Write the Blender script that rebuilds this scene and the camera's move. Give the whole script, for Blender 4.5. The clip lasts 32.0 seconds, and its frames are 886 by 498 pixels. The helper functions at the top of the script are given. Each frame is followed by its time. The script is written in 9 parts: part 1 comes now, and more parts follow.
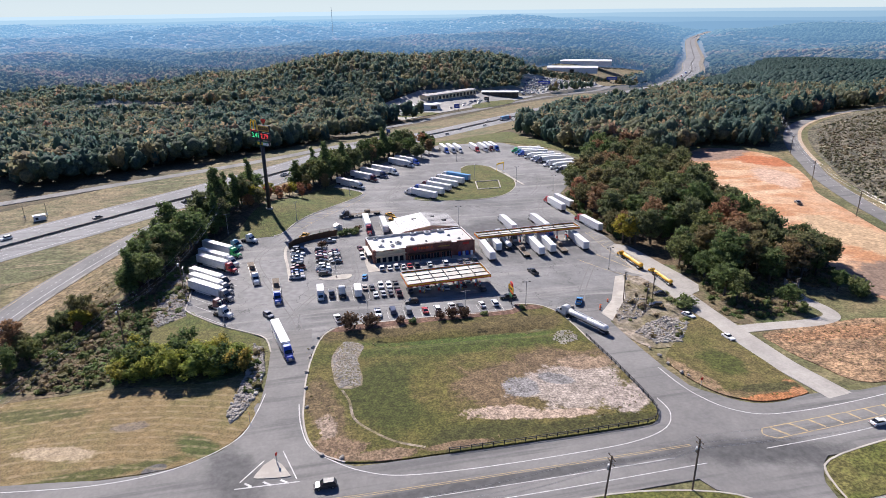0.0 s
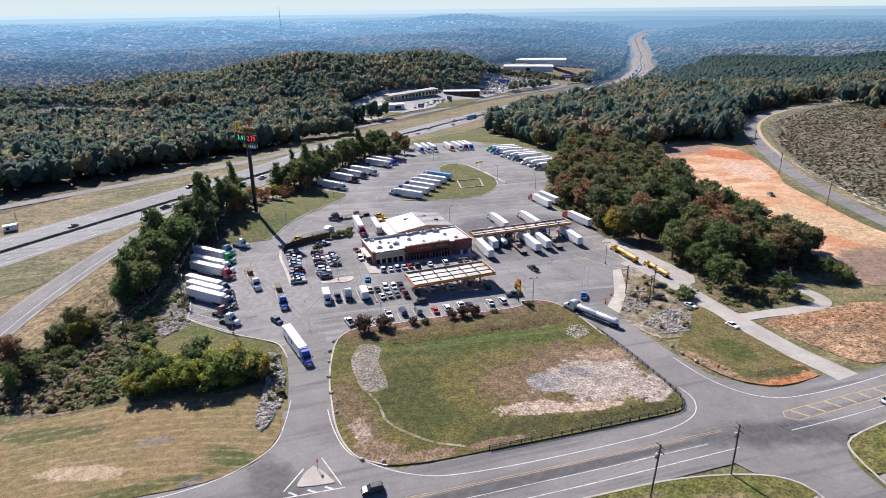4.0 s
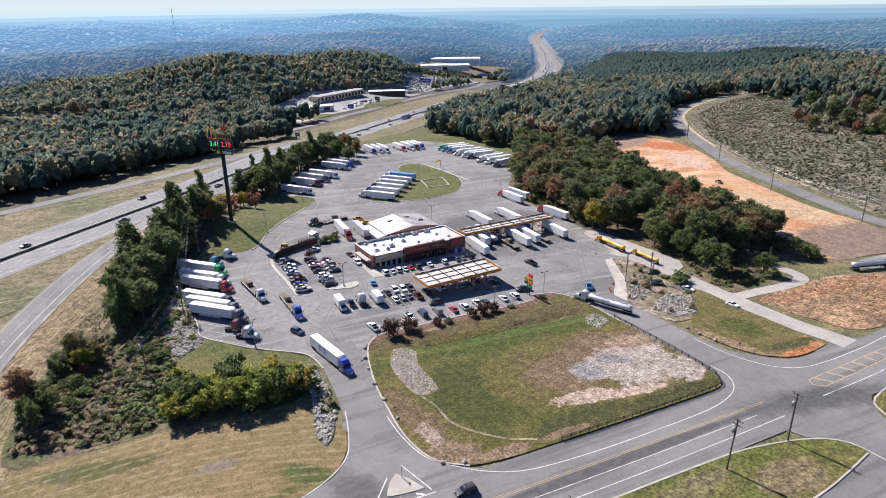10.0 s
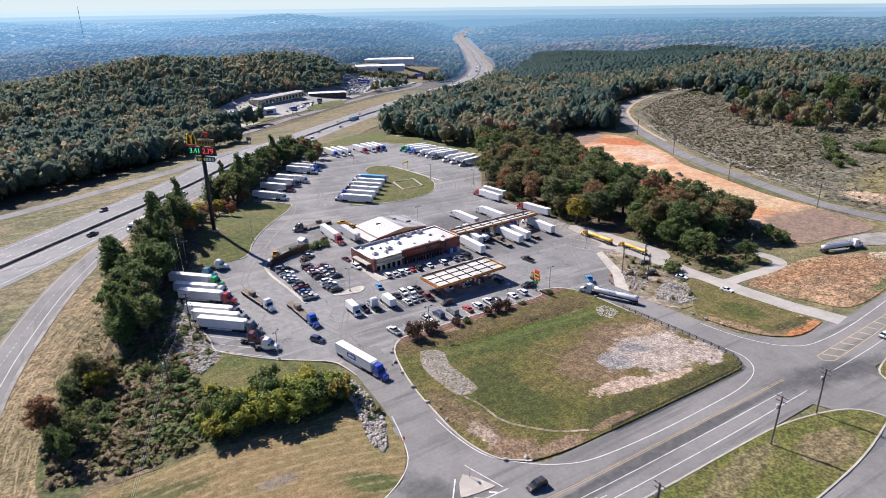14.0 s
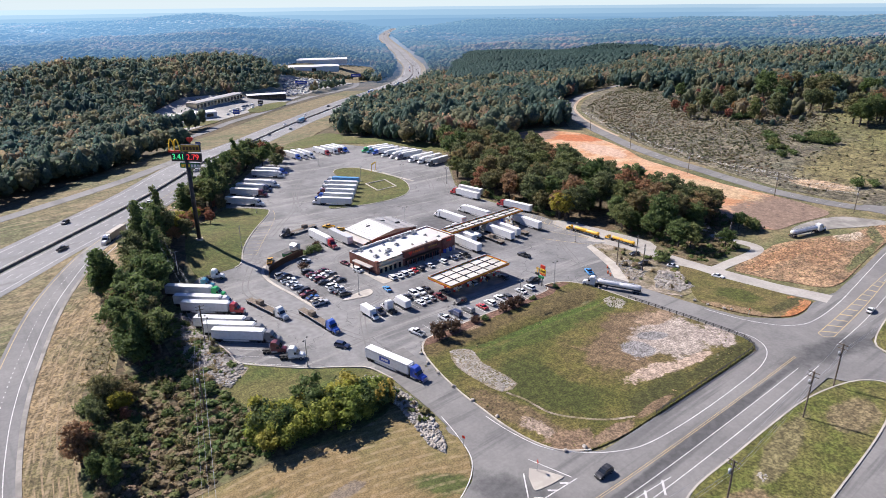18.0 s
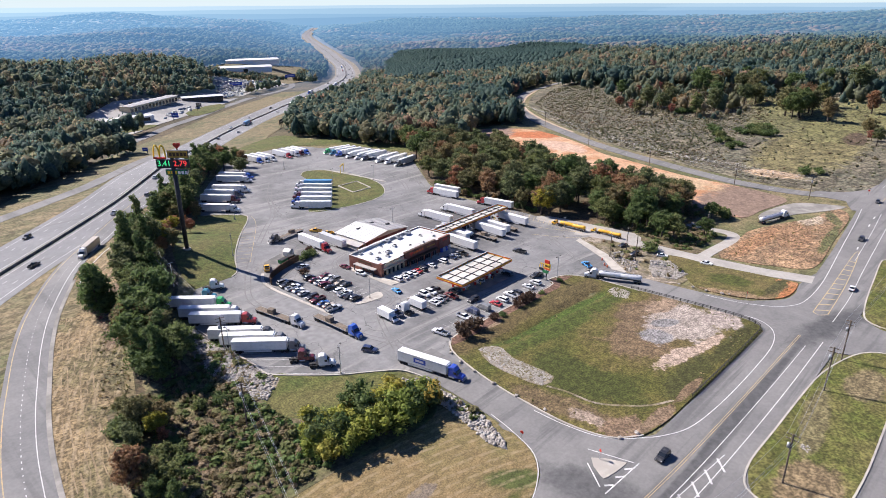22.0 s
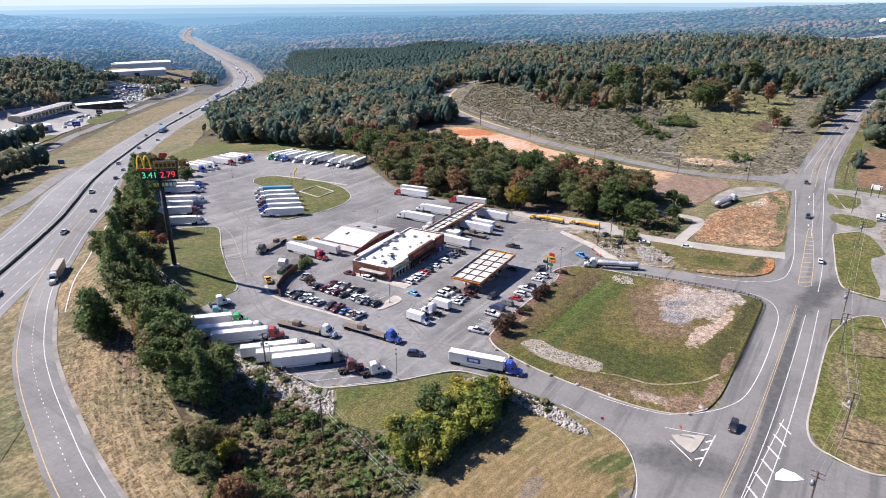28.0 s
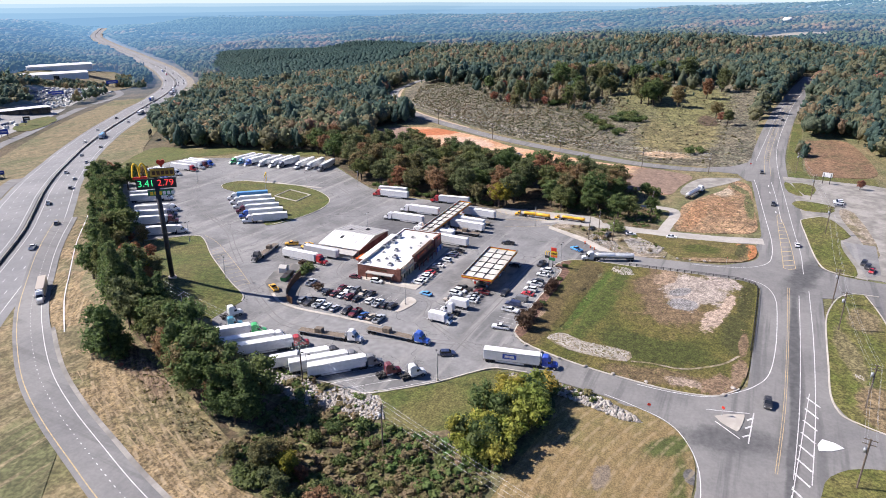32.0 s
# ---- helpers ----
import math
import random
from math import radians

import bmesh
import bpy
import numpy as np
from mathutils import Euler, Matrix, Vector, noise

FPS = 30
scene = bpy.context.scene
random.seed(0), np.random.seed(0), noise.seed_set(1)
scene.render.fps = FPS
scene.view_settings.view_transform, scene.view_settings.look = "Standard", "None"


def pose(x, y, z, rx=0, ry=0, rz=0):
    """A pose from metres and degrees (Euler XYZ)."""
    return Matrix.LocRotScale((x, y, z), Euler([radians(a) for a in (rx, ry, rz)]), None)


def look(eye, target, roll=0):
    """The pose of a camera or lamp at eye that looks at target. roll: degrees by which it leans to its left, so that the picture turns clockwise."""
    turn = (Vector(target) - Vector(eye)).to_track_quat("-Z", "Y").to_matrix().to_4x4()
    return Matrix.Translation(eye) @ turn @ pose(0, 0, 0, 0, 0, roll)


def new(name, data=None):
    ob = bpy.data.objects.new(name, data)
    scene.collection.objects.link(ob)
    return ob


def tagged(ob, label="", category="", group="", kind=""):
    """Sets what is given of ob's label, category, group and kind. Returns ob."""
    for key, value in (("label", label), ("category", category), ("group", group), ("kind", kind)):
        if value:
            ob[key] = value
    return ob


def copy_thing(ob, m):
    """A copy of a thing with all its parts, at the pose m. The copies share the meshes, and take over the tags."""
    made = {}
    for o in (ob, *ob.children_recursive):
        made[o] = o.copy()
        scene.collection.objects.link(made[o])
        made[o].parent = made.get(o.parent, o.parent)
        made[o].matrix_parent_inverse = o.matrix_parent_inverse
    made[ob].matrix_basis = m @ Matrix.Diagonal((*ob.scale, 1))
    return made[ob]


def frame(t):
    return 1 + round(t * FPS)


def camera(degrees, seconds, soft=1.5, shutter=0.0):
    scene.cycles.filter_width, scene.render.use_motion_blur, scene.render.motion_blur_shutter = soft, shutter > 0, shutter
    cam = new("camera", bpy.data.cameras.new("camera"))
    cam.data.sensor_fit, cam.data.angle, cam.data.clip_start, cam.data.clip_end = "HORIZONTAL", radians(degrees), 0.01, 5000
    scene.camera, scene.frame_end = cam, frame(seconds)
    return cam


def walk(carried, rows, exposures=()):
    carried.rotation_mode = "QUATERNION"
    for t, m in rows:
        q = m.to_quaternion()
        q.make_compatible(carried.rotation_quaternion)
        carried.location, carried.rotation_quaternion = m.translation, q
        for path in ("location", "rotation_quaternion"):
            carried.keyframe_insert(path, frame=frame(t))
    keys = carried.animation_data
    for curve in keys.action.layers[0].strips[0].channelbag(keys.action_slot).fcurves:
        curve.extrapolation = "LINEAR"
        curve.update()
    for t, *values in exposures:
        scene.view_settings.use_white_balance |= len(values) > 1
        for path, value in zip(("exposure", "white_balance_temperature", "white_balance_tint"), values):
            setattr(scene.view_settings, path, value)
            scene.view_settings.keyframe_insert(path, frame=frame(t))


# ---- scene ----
cam = camera(69.6, 32.0, 0.9)
METRES, EYE, TILT, LEAN, TURN = 212.04, 95.0, 0.0, 0.0, -11.9
ROWS = [
    (0.0, 0.0, 0.0, 0.0, -0.26, -20.91, 0.67),
    (0.5, -0.0099, -0.0002, -0.0002, -0.77, -20.9, 0.69),
    (1.0, -0.0201, -0.0, 0.0002, -1.31, -20.93, 0.68),
    (1.5, -0.0306, 0.0002, 0.0003, -1.86, -20.94, 0.68),
    (2.0, -0.0413, 0.0006, 0.0006, -2.43, -20.96, 0.69),
    (2.5, -0.0525, 0.0009, 0.0006, -3.01, -20.98, 0.7),
    (3.0, -0.064, 0.0015, 0.0008, -3.6, -20.98, 0.68),
    (3.5, -0.0756, 0.0022, 0.0009, -4.19, -20.99, 0.68),
    (5.5, -0.1258, 0.0079, 0.0012, -6.79, -21.04, 0.66),
    (6.0, -0.1388, 0.0092, 0.0016, -7.47, -21.05, 0.68),
    (6.5, -0.1524, 0.0109, 0.0017, -8.18, -21.05, 0.66),
    (7.0, -0.1662, 0.0127, 0.0018, -8.89, -21.05, 0.64),
    (7.5, -0.1802, 0.0147, 0.0019, -9.65, -21.07, 0.64),
    (8.0, -0.1948, 0.0169, 0.0019, -10.41, -21.07, 0.62),
    (8.5, -0.2092, 0.0193, 0.0023, -11.19, -21.1, 0.65),
    (9.0, -0.2242, 0.022, 0.0026, -11.97, -21.11, 0.63),
    (9.5, -0.2395, 0.0251, 0.0029, -12.82, -21.11, 0.62),
    (10.0, -0.2546, 0.0285, 0.0035, -13.62, -21.14, 0.64),
    (10.5, -0.2701, 0.0319, 0.0038, -14.47, -21.15, 0.66),
    (11.0, -0.286, 0.0358, 0.0042, -15.31, -21.16, 0.64),
    (11.5, -0.3019, 0.0401, 0.0046, -16.19, -21.18, 0.65),
    (12.0, -0.3182, 0.0445, 0.0049, -17.07, -21.18, 0.65),
    (12.5, -0.3339, 0.0492, 0.0054, -17.92, -21.18, 0.67),
    (13.0, -0.3503, 0.0541, 0.0057, -18.8, -21.18, 0.61),
    (13.5, -0.3659, 0.0591, 0.0062, -19.66, -21.19, 0.63),
    (14.0, -0.3817, 0.0645, 0.0066, -20.53, -21.2, 0.64),
    (14.5, -0.3976, 0.0702, 0.0071, -21.4, -21.21, 0.63),
    (16.5, -0.461, 0.095, 0.0085, -24.86, -21.25, 0.53),
    (17.0, -0.4763, 0.1017, 0.0089, -25.71, -21.27, 0.51),
    (17.5, -0.4915, 0.1087, 0.0093, -26.57, -21.29, 0.5),
    (18.0, -0.5067, 0.1158, 0.0096, -27.43, -21.31, 0.5),
    (18.5, -0.5218, 0.1234, 0.0101, -28.3, -21.33, 0.49),
    (19.0, -0.5369, 0.1313, 0.0103, -29.16, -21.34, 0.45),
    (19.5, -0.5516, 0.1393, 0.0108, -30.03, -21.36, 0.46),
    (20.0, -0.5664, 0.1475, 0.0111, -30.89, -21.37, 0.44),
    (20.5, -0.5811, 0.1561, 0.0114, -31.75, -21.39, 0.42),
    (21.0, -0.5957, 0.1649, 0.0119, -32.61, -21.41, 0.4),
    (21.5, -0.6102, 0.1739, 0.0122, -33.46, -21.43, 0.38),
    (22.0, -0.6246, 0.183, 0.0126, -34.32, -21.45, 0.37),
    (22.5, -0.6386, 0.1922, 0.0131, -35.18, -21.47, 0.37),
    (23.0, -0.6525, 0.2018, 0.0134, -36.02, -21.47, 0.37),
    (23.5, -0.6664, 0.2118, 0.0139, -36.87, -21.47, 0.34),
    (24.0, -0.6801, 0.2218, 0.0142, -37.71, -21.47, 0.31),
    (24.5, -0.6928, 0.2313, 0.0143, -38.52, -21.48, 0.31),
    (25.0, -0.7062, 0.2418, 0.0149, -39.36, -21.5, 0.3),
    (25.5, -0.7197, 0.2525, 0.0152, -40.21, -21.51, 0.28),
    (27.5, -0.7704, 0.2979, 0.0145, -43.63, -21.52, 0.21),
    (28.0, -0.7828, 0.3096, 0.0149, -44.48, -21.54, 0.2),
    (28.5, -0.7951, 0.3214, 0.0151, -45.33, -21.55, 0.17),
    (29.0, -0.8072, 0.3333, 0.0152, -46.18, -21.56, 0.14),
    (29.5, -0.8192, 0.3455, 0.0155, -47.01, -21.57, 0.13),
    (30.0, -0.831, 0.3579, 0.0156, -47.86, -21.58, 0.11),
    (30.5, -0.8428, 0.3705, 0.0159, -48.71, -21.59, 0.09),
    (31.0, -0.8542, 0.3832, 0.0163, -49.54, -21.59, 0.09),
    (31.5, -0.8656, 0.3961, 0.0166, -50.38, -21.61, 0.08),
    (32.0, -0.8767, 0.4092, 0.0169, -51.23, -21.62, 0.07),
]
walk(cam, [(t, pose(0, 0, EYE, TILT, LEAN, TURN) @ pose(METRES * x, METRES * y, METRES * z, 90 + pitch, roll, yaw)) for t, x, y, z, yaw, pitch, roll in ROWS],
     [(0.0, 0.77), (10.0, 0.82), (20.0, 0.89), (32.0, 0.97)])

# ---- world, sun ----
SUN_AZ, SUN_EL = -15.7, 41.0
world = bpy.data.worlds.new("world")
scene.world = world
world.use_nodes = True
wn = world.node_tree.nodes
sky = wn.new("ShaderNodeTexSky")
sky.sky_type, sky.sun_disc = "NISHITA", False
sky.sun_elevation, sky.sun_rotation = radians(SUN_EL), radians(SUN_AZ)
sky.air_density, sky.dust_density, sky.ozone_density, sky.altitude = 1.0, 0.0, 5.0, 150
wn["Background"].inputs[1].default_value = 0.044
cool = wn.new("ShaderNodeMix")
cool.data_type, cool.blend_type = "RGBA", "MULTIPLY"
cool.inputs[0].default_value = 1.0
cool.inputs[7].default_value = (0.78, 0.95, 1.42, 1)
world.node_tree.links.new(sky.outputs[0], cool.inputs[6])
low = wn.new("ShaderNodeSeparateXYZ")
world.node_tree.links.new(wn.new("ShaderNodeTexCoord").outputs["Generated"], low.inputs[0])
band = wn.new("ShaderNodeMapRange")
band.inputs["From Min"].default_value, band.inputs["From Max"].default_value = 0.09, 0.0
world.node_tree.links.new(low.outputs[2], band.inputs["Value"])
milky = wn.new("ShaderNodeMix")
milky.data_type = "RGBA"
milky.inputs[7].default_value = (9.6, 11.0, 11.8, 1)
world.node_tree.links.new(band.outputs[0], milky.inputs[0])
world.node_tree.links.new(cool.outputs[2], milky.inputs[6])
world.node_tree.links.new(milky.outputs[2], wn["Background"].inputs[0])
lamp = bpy.data.lights.new("sun", "SUN")
lamp.energy, lamp.angle, lamp.color = 5.0, radians(0.55), (1.0, 0.928, 0.905)
sun = new("sun", lamp)
sun.matrix_world = look((0, 0, 200), (math.sin(radians(-SUN_AZ)) * math.cos(radians(SUN_EL)) * 100,
                                      -math.cos(radians(SUN_AZ)) * math.cos(radians(SUN_EL)) * 100, 200 - 100 * math.sin(radians(SUN_EL))))

# ---- materials ----
def node(nt, kind, **inputs):
    n = nt.nodes.new(kind)
    for k, v in inputs.items():
        n.inputs[k.replace("_", " ")].default_value = v
    return n


def rgba(c):
    return (c[0], c[1], c[2], 1.0)


def base(name, rough=0.8, metal=0.0, spec=0.5):
    m = bpy.data.materials.new(name)
    m.use_nodes = True
    b = m.node_tree.nodes["Principled BSDF"]
    b.inputs["Roughness"].default_value, b.inputs["Metallic"].default_value = rough, metal
    b.inputs["Specular IOR Level"].default_value = spec
    return m, m.node_tree, b


def mixed(nt, fac, a, b):
    n = nt.nodes.new("ShaderNodeMix")
    n.data_type = "RGBA"
    for sock, v in ((n.inputs[0], fac), (n.inputs[6], a), (n.inputs[7], b)):
        if isinstance(v, bpy.types.NodeSocket):
            nt.links.new(v, sock)
        else:
            sock.default_value = v if isinstance(v, float) else rgba(v)
    return n.outputs[2]


def noisy(nt, scale, lo=0.35, hi=0.65, detail=5.0, coord="Object", stretch=None):
    tc = nt.nodes.new("ShaderNodeTexCoord")
    out = tc.outputs[coord]
    if stretch:
        mp = nt.nodes.new("ShaderNodeMapping")
        mp.inputs["Scale"].default_value = stretch[:3]
        mp.inputs["Rotation"].default_value[2] = radians(stretch[3])
        nt.links.new(out, mp.inputs[0])
        out = mp.outputs[0]
    n = node(nt, "ShaderNodeTexNoise", Scale=scale, Detail=detail, Roughness=0.6)
    nt.links.new(out, n.inputs["Vector"])
    r = node(nt, "ShaderNodeMapRange")
    r.interpolation_type = "SMOOTHSTEP"
    r.inputs["From Min"].default_value, r.inputs["From Max"].default_value = lo, hi
    nt.links.new(n.outputs["Fac"], r.inputs["Value"])
    return r.outputs[0]


def patch(nt, cx, cy, rx, ry, turn=0.0, soft=0.35, rough=0.9, scale=0.12):
    """A ragged patch on the ground: 1 inside an ellipse with an uneven edge."""
    tc = nt.nodes.new("ShaderNodeTexCoord")
    mp = nt.nodes.new("ShaderNodeMapping")
    mp.vector_type = "TEXTURE"
    mp.inputs["Location"].default_value = (cx, cy, 0)
    mp.inputs["Rotation"].default_value = (0, 0, radians(turn))
    mp.inputs["Scale"].default_value = (rx, ry, 1e6)
    nt.links.new(tc.outputs["Object"], mp.inputs[0])
    ln = nt.nodes.new("ShaderNodeVectorMath")
    ln.operation = "LENGTH"
    nt.links.new(mp.outputs[0], ln.inputs[0])
    n = node(nt, "ShaderNodeTexNoise", Scale=scale, Detail=10.0, Roughness=0.76)
    nt.links.new(tc.outputs["Object"], n.inputs["Vector"])
    ma = nt.nodes.new("ShaderNodeMath")
    ma.operation = "MULTIPLY_ADD"
    nt.links.new(n.outputs["Fac"], ma.inputs[0])
    ma.inputs[1].default_value = rough * 2
    nt.links.new(ln.outputs["Value"], ma.inputs[2])
    r = node(nt, "ShaderNodeMapRange")
    r.interpolation_type = "SMOOTHSTEP"
    r.inputs["From Min"].default_value, r.inputs["From Max"].default_value = 1 + rough + soft / 2, 1 + rough - soft / 2
    nt.links.new(ma.outputs[0], r.inputs["Value"])
    return r.outputs[0]


def bumped(nt, b, scale, strength, dist=0.1, detail=6.0):
    tc = nt.nodes.new("ShaderNodeTexCoord")
    n = node(nt, "ShaderNodeTexNoise", Scale=scale, Detail=detail, Roughness=0.65)
    nt.links.new(tc.outputs["Object"], n.inputs["Vector"])
    bp = node(nt, "ShaderNodeBump", Strength=strength, Distance=dist)
    nt.links.new(n.outputs["Fac"], bp.inputs["Height"])
    nt.links.new(bp.outputs[0], b.inputs["Normal"])


def surface(name, c1, c2, scale, rough=0.85, c3=None, scale3=0.05, bump=None, metal=0.0, spec=0.3, patches=(), lo=0.35, hi=0.65, streak=None, grain=None):
    grain = grain or ((0.9, 0.28) if rough > 0.94 else (1.2, 0.05) if rough > 0.87 else None)
    m, nt, b = base(name, rough, metal, spec)
    col = mixed(nt, noisy(nt, scale, lo, hi), c1, c2)
    if c3:
        col = mixed(nt, noisy(nt, scale3, 0.42, 0.62), col, c3)
    if streak:
        c, sx, sy, ang, sc = streak
        col = mixed(nt, noisy(nt, sc, 0.5, 0.66, 4.0, "Object", (sx, sy, 1, ang)), col, c)
    for p in patches:
        col = mixed(nt, patch(nt, *p[1:]), col, mixed(nt, noisy(nt, 0.5, 0.3, 0.7), p[0], tuple(v * 0.7 for v in p[0])))
    if grain:
        for sc, amp, lo_, hi_ in ((grain[0], grain[1] * 1.25, 0.36, 0.66), (grain[0] * 0.27, grain[1] * 0.8, 0.34, 0.66)):
            g = nt.nodes.new("ShaderNodeMix")
            g.data_type, g.blend_type = "RGBA", "MULTIPLY"
            g.inputs[0].default_value = 1.0
            nt.links.new(col, g.inputs[6])
            nt.links.new(ramped(nt, noisy(nt, sc, lo_, hi_, 8.0), ((0.0, (1 - amp,) * 3), (1.0, (1 + amp,) * 3))), g.inputs[7])
            col = g.outputs[2]
    nt.links.new(col, b.inputs["Base Color"])
    if bump:
        bumped(nt, b, *bump)
    return m


def arcs(m, cx, cy, spacing, colour, amount):
    """Curved mowing lines round a far centre, broken up by noise."""
    nt = m.node_tree
    b = nt.nodes["Principled BSDF"]
    src = b.inputs["Base Color"].links[0].from_socket
    tc = nt.nodes.new("ShaderNodeTexCoord")
    mp = nt.nodes.new("ShaderNodeMapping")
    mp.inputs["Location"].default_value = (-cx, -cy, 0)
    nt.links.new(tc.outputs["Object"], mp.inputs[0])
    w = node(nt, "ShaderNodeTexWave", Scale=0.314 / spacing, Distortion=1.6, Detail=3.0, Detail_Scale=1.2)
    w.wave_type, w.rings_direction = "RINGS", "Z"
    nt.links.new(mp.outputs[0], w.inputs["Vector"])
    r = node(nt, "ShaderNodeMapRange")
    r.inputs["From Min"].default_value, r.inputs["From Max"].default_value = 0.62, 0.95
    nt.links.new(w.outputs["Fac"], r.inputs["Value"])
    k = nt.nodes.new("ShaderNodeMath")
    k.operation = "MULTIPLY"
    nt.links.new(r.outputs[0], k.inputs[0])
    nt.links.new(ramped(nt, noisy(nt, 0.45, 0.38, 0.66, 10.0), ((0.0, (0, 0, 0)), (1.0, (amount,) * 3))), k.inputs[1])
    nt.links.new(mixed(nt, k.outputs[0], src, colour), b.inputs["Base Color"])


def painted(name, rough=0.35, metal=0.0, coat=0.3):
    """Paint in the object's own colour, with dust."""
    m, nt, b = base(name, rough, metal)
    oi = nt.nodes.new("ShaderNodeObjectInfo")
    dust = nt.nodes.new("ShaderNodeMath")
    dust.operation = "MULTIPLY"
    nt.links.new(noisy(nt, 0.9, 0.4, 0.75), dust.inputs[0])
    dust.inputs[1].default_value = 0.25
    nt.links.new(mixed(nt, dust.outputs[0], oi.outputs["Color"], (0.33, 0.3, 0.26)), b.inputs["Base Color"])
    b.inputs["Coat Weight"].default_value = coat
    return m


def ramped(nt, value, stops):
    r = nt.nodes.new("ShaderNodeValToRGB")
    e = r.color_ramp.elements
    e[0].position, e[0].color = stops[0][0], rgba(stops[0][1])
    e[1].position, e[1].color = stops[-1][0], rgba(stops[-1][1])
    for p, c in stops[1:-1]:
        e.new(p).color = rgba(c)
    nt.links.new(value, r.inputs[0])
    return r.outputs[0]


def foliage(name, stops, per_island, fine=1.2, glow=0.5, sheen=0.0, vary=((0.5, 0.53, 0.52), (1.42, 1.38, 1.3))):
    m, nt, b = base(name, 0.75, 0, 0.25)
    if per_island:
        at = nt.nodes.new("ShaderNodeAttribute")
        at.attribute_name = "tint"
        v = at.outputs["Fac"]
        b.inputs["Sheen Weight"].default_value, b.inputs["Sheen Roughness"].default_value = sheen, 0.5
        b.inputs["Sheen Tint"].default_value = (0.55, 0.76, 1.0, 1)
    else:
        v = nt.nodes.new("ShaderNodeObjectInfo").outputs["Random"]
    col = ramped(nt, v, stops)
    dark = nt.nodes.new("ShaderNodeMix")
    dark.data_type, dark.blend_type = "RGBA", "MULTIPLY"
    dark.inputs[0].default_value = 1.0
    nt.links.new(col, dark.inputs[6])
    nt.links.new(ramped(nt, noisy(nt, fine, 0.3, 0.7), ((0.0, vary[0]), (1.0, vary[1]))), dark.inputs[7])
    nt.links.new(dark.outputs[2], b.inputs["Base Color"])
    if glow:
        tr = nt.nodes.new("ShaderNodeBsdfTranslucent")
        nt.links.new(dark.outputs[2], tr.inputs[0])
        ms = nt.nodes.new("ShaderNodeMixShader")
        ms.inputs[0].default_value = glow
        nt.links.new(b.outputs[0], ms.inputs[1])
        nt.links.new(tr.outputs[0], ms.inputs[2])
        nt.links.new(ms.outputs[0], nt.nodes["Material Output"].inputs[0])
    else:
        bumped(nt, b, 0.9, 0.9, 0.6)
    return m


M = {}
M["ground"] = surface("woodland_floor", (0.085, 0.068, 0.040), (0.055, 0.052, 0.028), 0.09, 0.95, (0.11, 0.085, 0.05), 0.022, (1.3, 0.6, 0.3))
M["meadow"] = surface("dry_meadow", (0.21, 0.165, 0.09), (0.125, 0.115, 0.052), 0.09, 0.95, (0.10, 0.105, 0.045), 0.022, (1.3, 0.6, 0.3))
M["mown"] = surface("mown_field", (0.215, 0.152, 0.073), (0.171, 0.126, 0.059), 0.2, 0.95, (0.149, 0.127, 0.051), 0.035, (2.2, 0.6, 0.25), grain=(2.4, 0.22),
                    patches=(((0.40, 0.315, 0.21), -63, 136, 9.5, 2.6, -14, 0.25, 1.0), ((0.095, 0.098, 0.030), -55, 126, 22, 2, 6, 0.5, 0.9), ((0.082, 0.096, 0.028), -31, 131, 7, 3, -40, 0.5, 0.9), ((0.100, 0.100, 0.034), -72, 154, 12, 3, -10, 0.5, 0.9),
                             ((0.20, 0.16, 0.12), -48, 143, 5, 2, 0, 0.3, 1.2), ((0.13, 0.125, 0.12), -39.5, 125, 2.6, 1.8, 20, 0.2, 0.5)))
M["verge"] = surface("roadside_grass", (0.195, 0.150, 0.084), (0.128, 0.112, 0.058), 0.12, 0.95, (0.102, 0.104, 0.048), 0.014, (1.4, 0.6, 0.25),
                     streak=((0.20, 0.16, 0.095), 0.12, 1.2, 47, 0.3))
# paler and greyer than the near verge, for the far stretch
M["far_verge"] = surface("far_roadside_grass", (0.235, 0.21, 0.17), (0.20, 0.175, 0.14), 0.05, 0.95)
M["slope"] = surface("embankment_grass", (0.235, 0.170, 0.092), (0.165, 0.120, 0.062), 0.2, 0.95, (0.125, 0.105, 0.050), 0.045, (1.6, 0.7, 0.3), grain=(1.3, 0.42),
                     patches=(((0.150, 0.102, 0.066), -59, 276, 5, 24, -25, 0.5, 0.9), ((0.120, 0.105, 0.052), -72, 243, 4, 12, -25, 0.5, 0.9)))
arcs(M["mown"], -66, 40, 2.6, (0.35, 0.27, 0.165), 0.55)
arcs(M["slope"], 160, 115, 2.6, (0.38, 0.295, 0.19), 0.6)
arcs(M["slope"], 160, 115, 1.2, (0.36, 0.275, 0.17), 0.45)
M["litter"] = surface("leaf_litter", (0.085, 0.062, 0.038), (0.045, 0.045, 0.022), 0.3, 0.95, (0.12, 0.085, 0.05), 0.07, (1.5, 0.8, 0.3))
M["brush_floor"] = surface("brush_floor", (0.12, 0.10, 0.052), (0.165, 0.125, 0.078), 0.25, 0.95, (0.07, 0.09, 0.03), 0.06, (1.5, 0.8, 0.3))
M["yard"] = surface("works_yard", (0.29, 0.28, 0.265), (0.22, 0.215, 0.205), 0.05, 0.9, (0.35, 0.335, 0.31), 0.02)
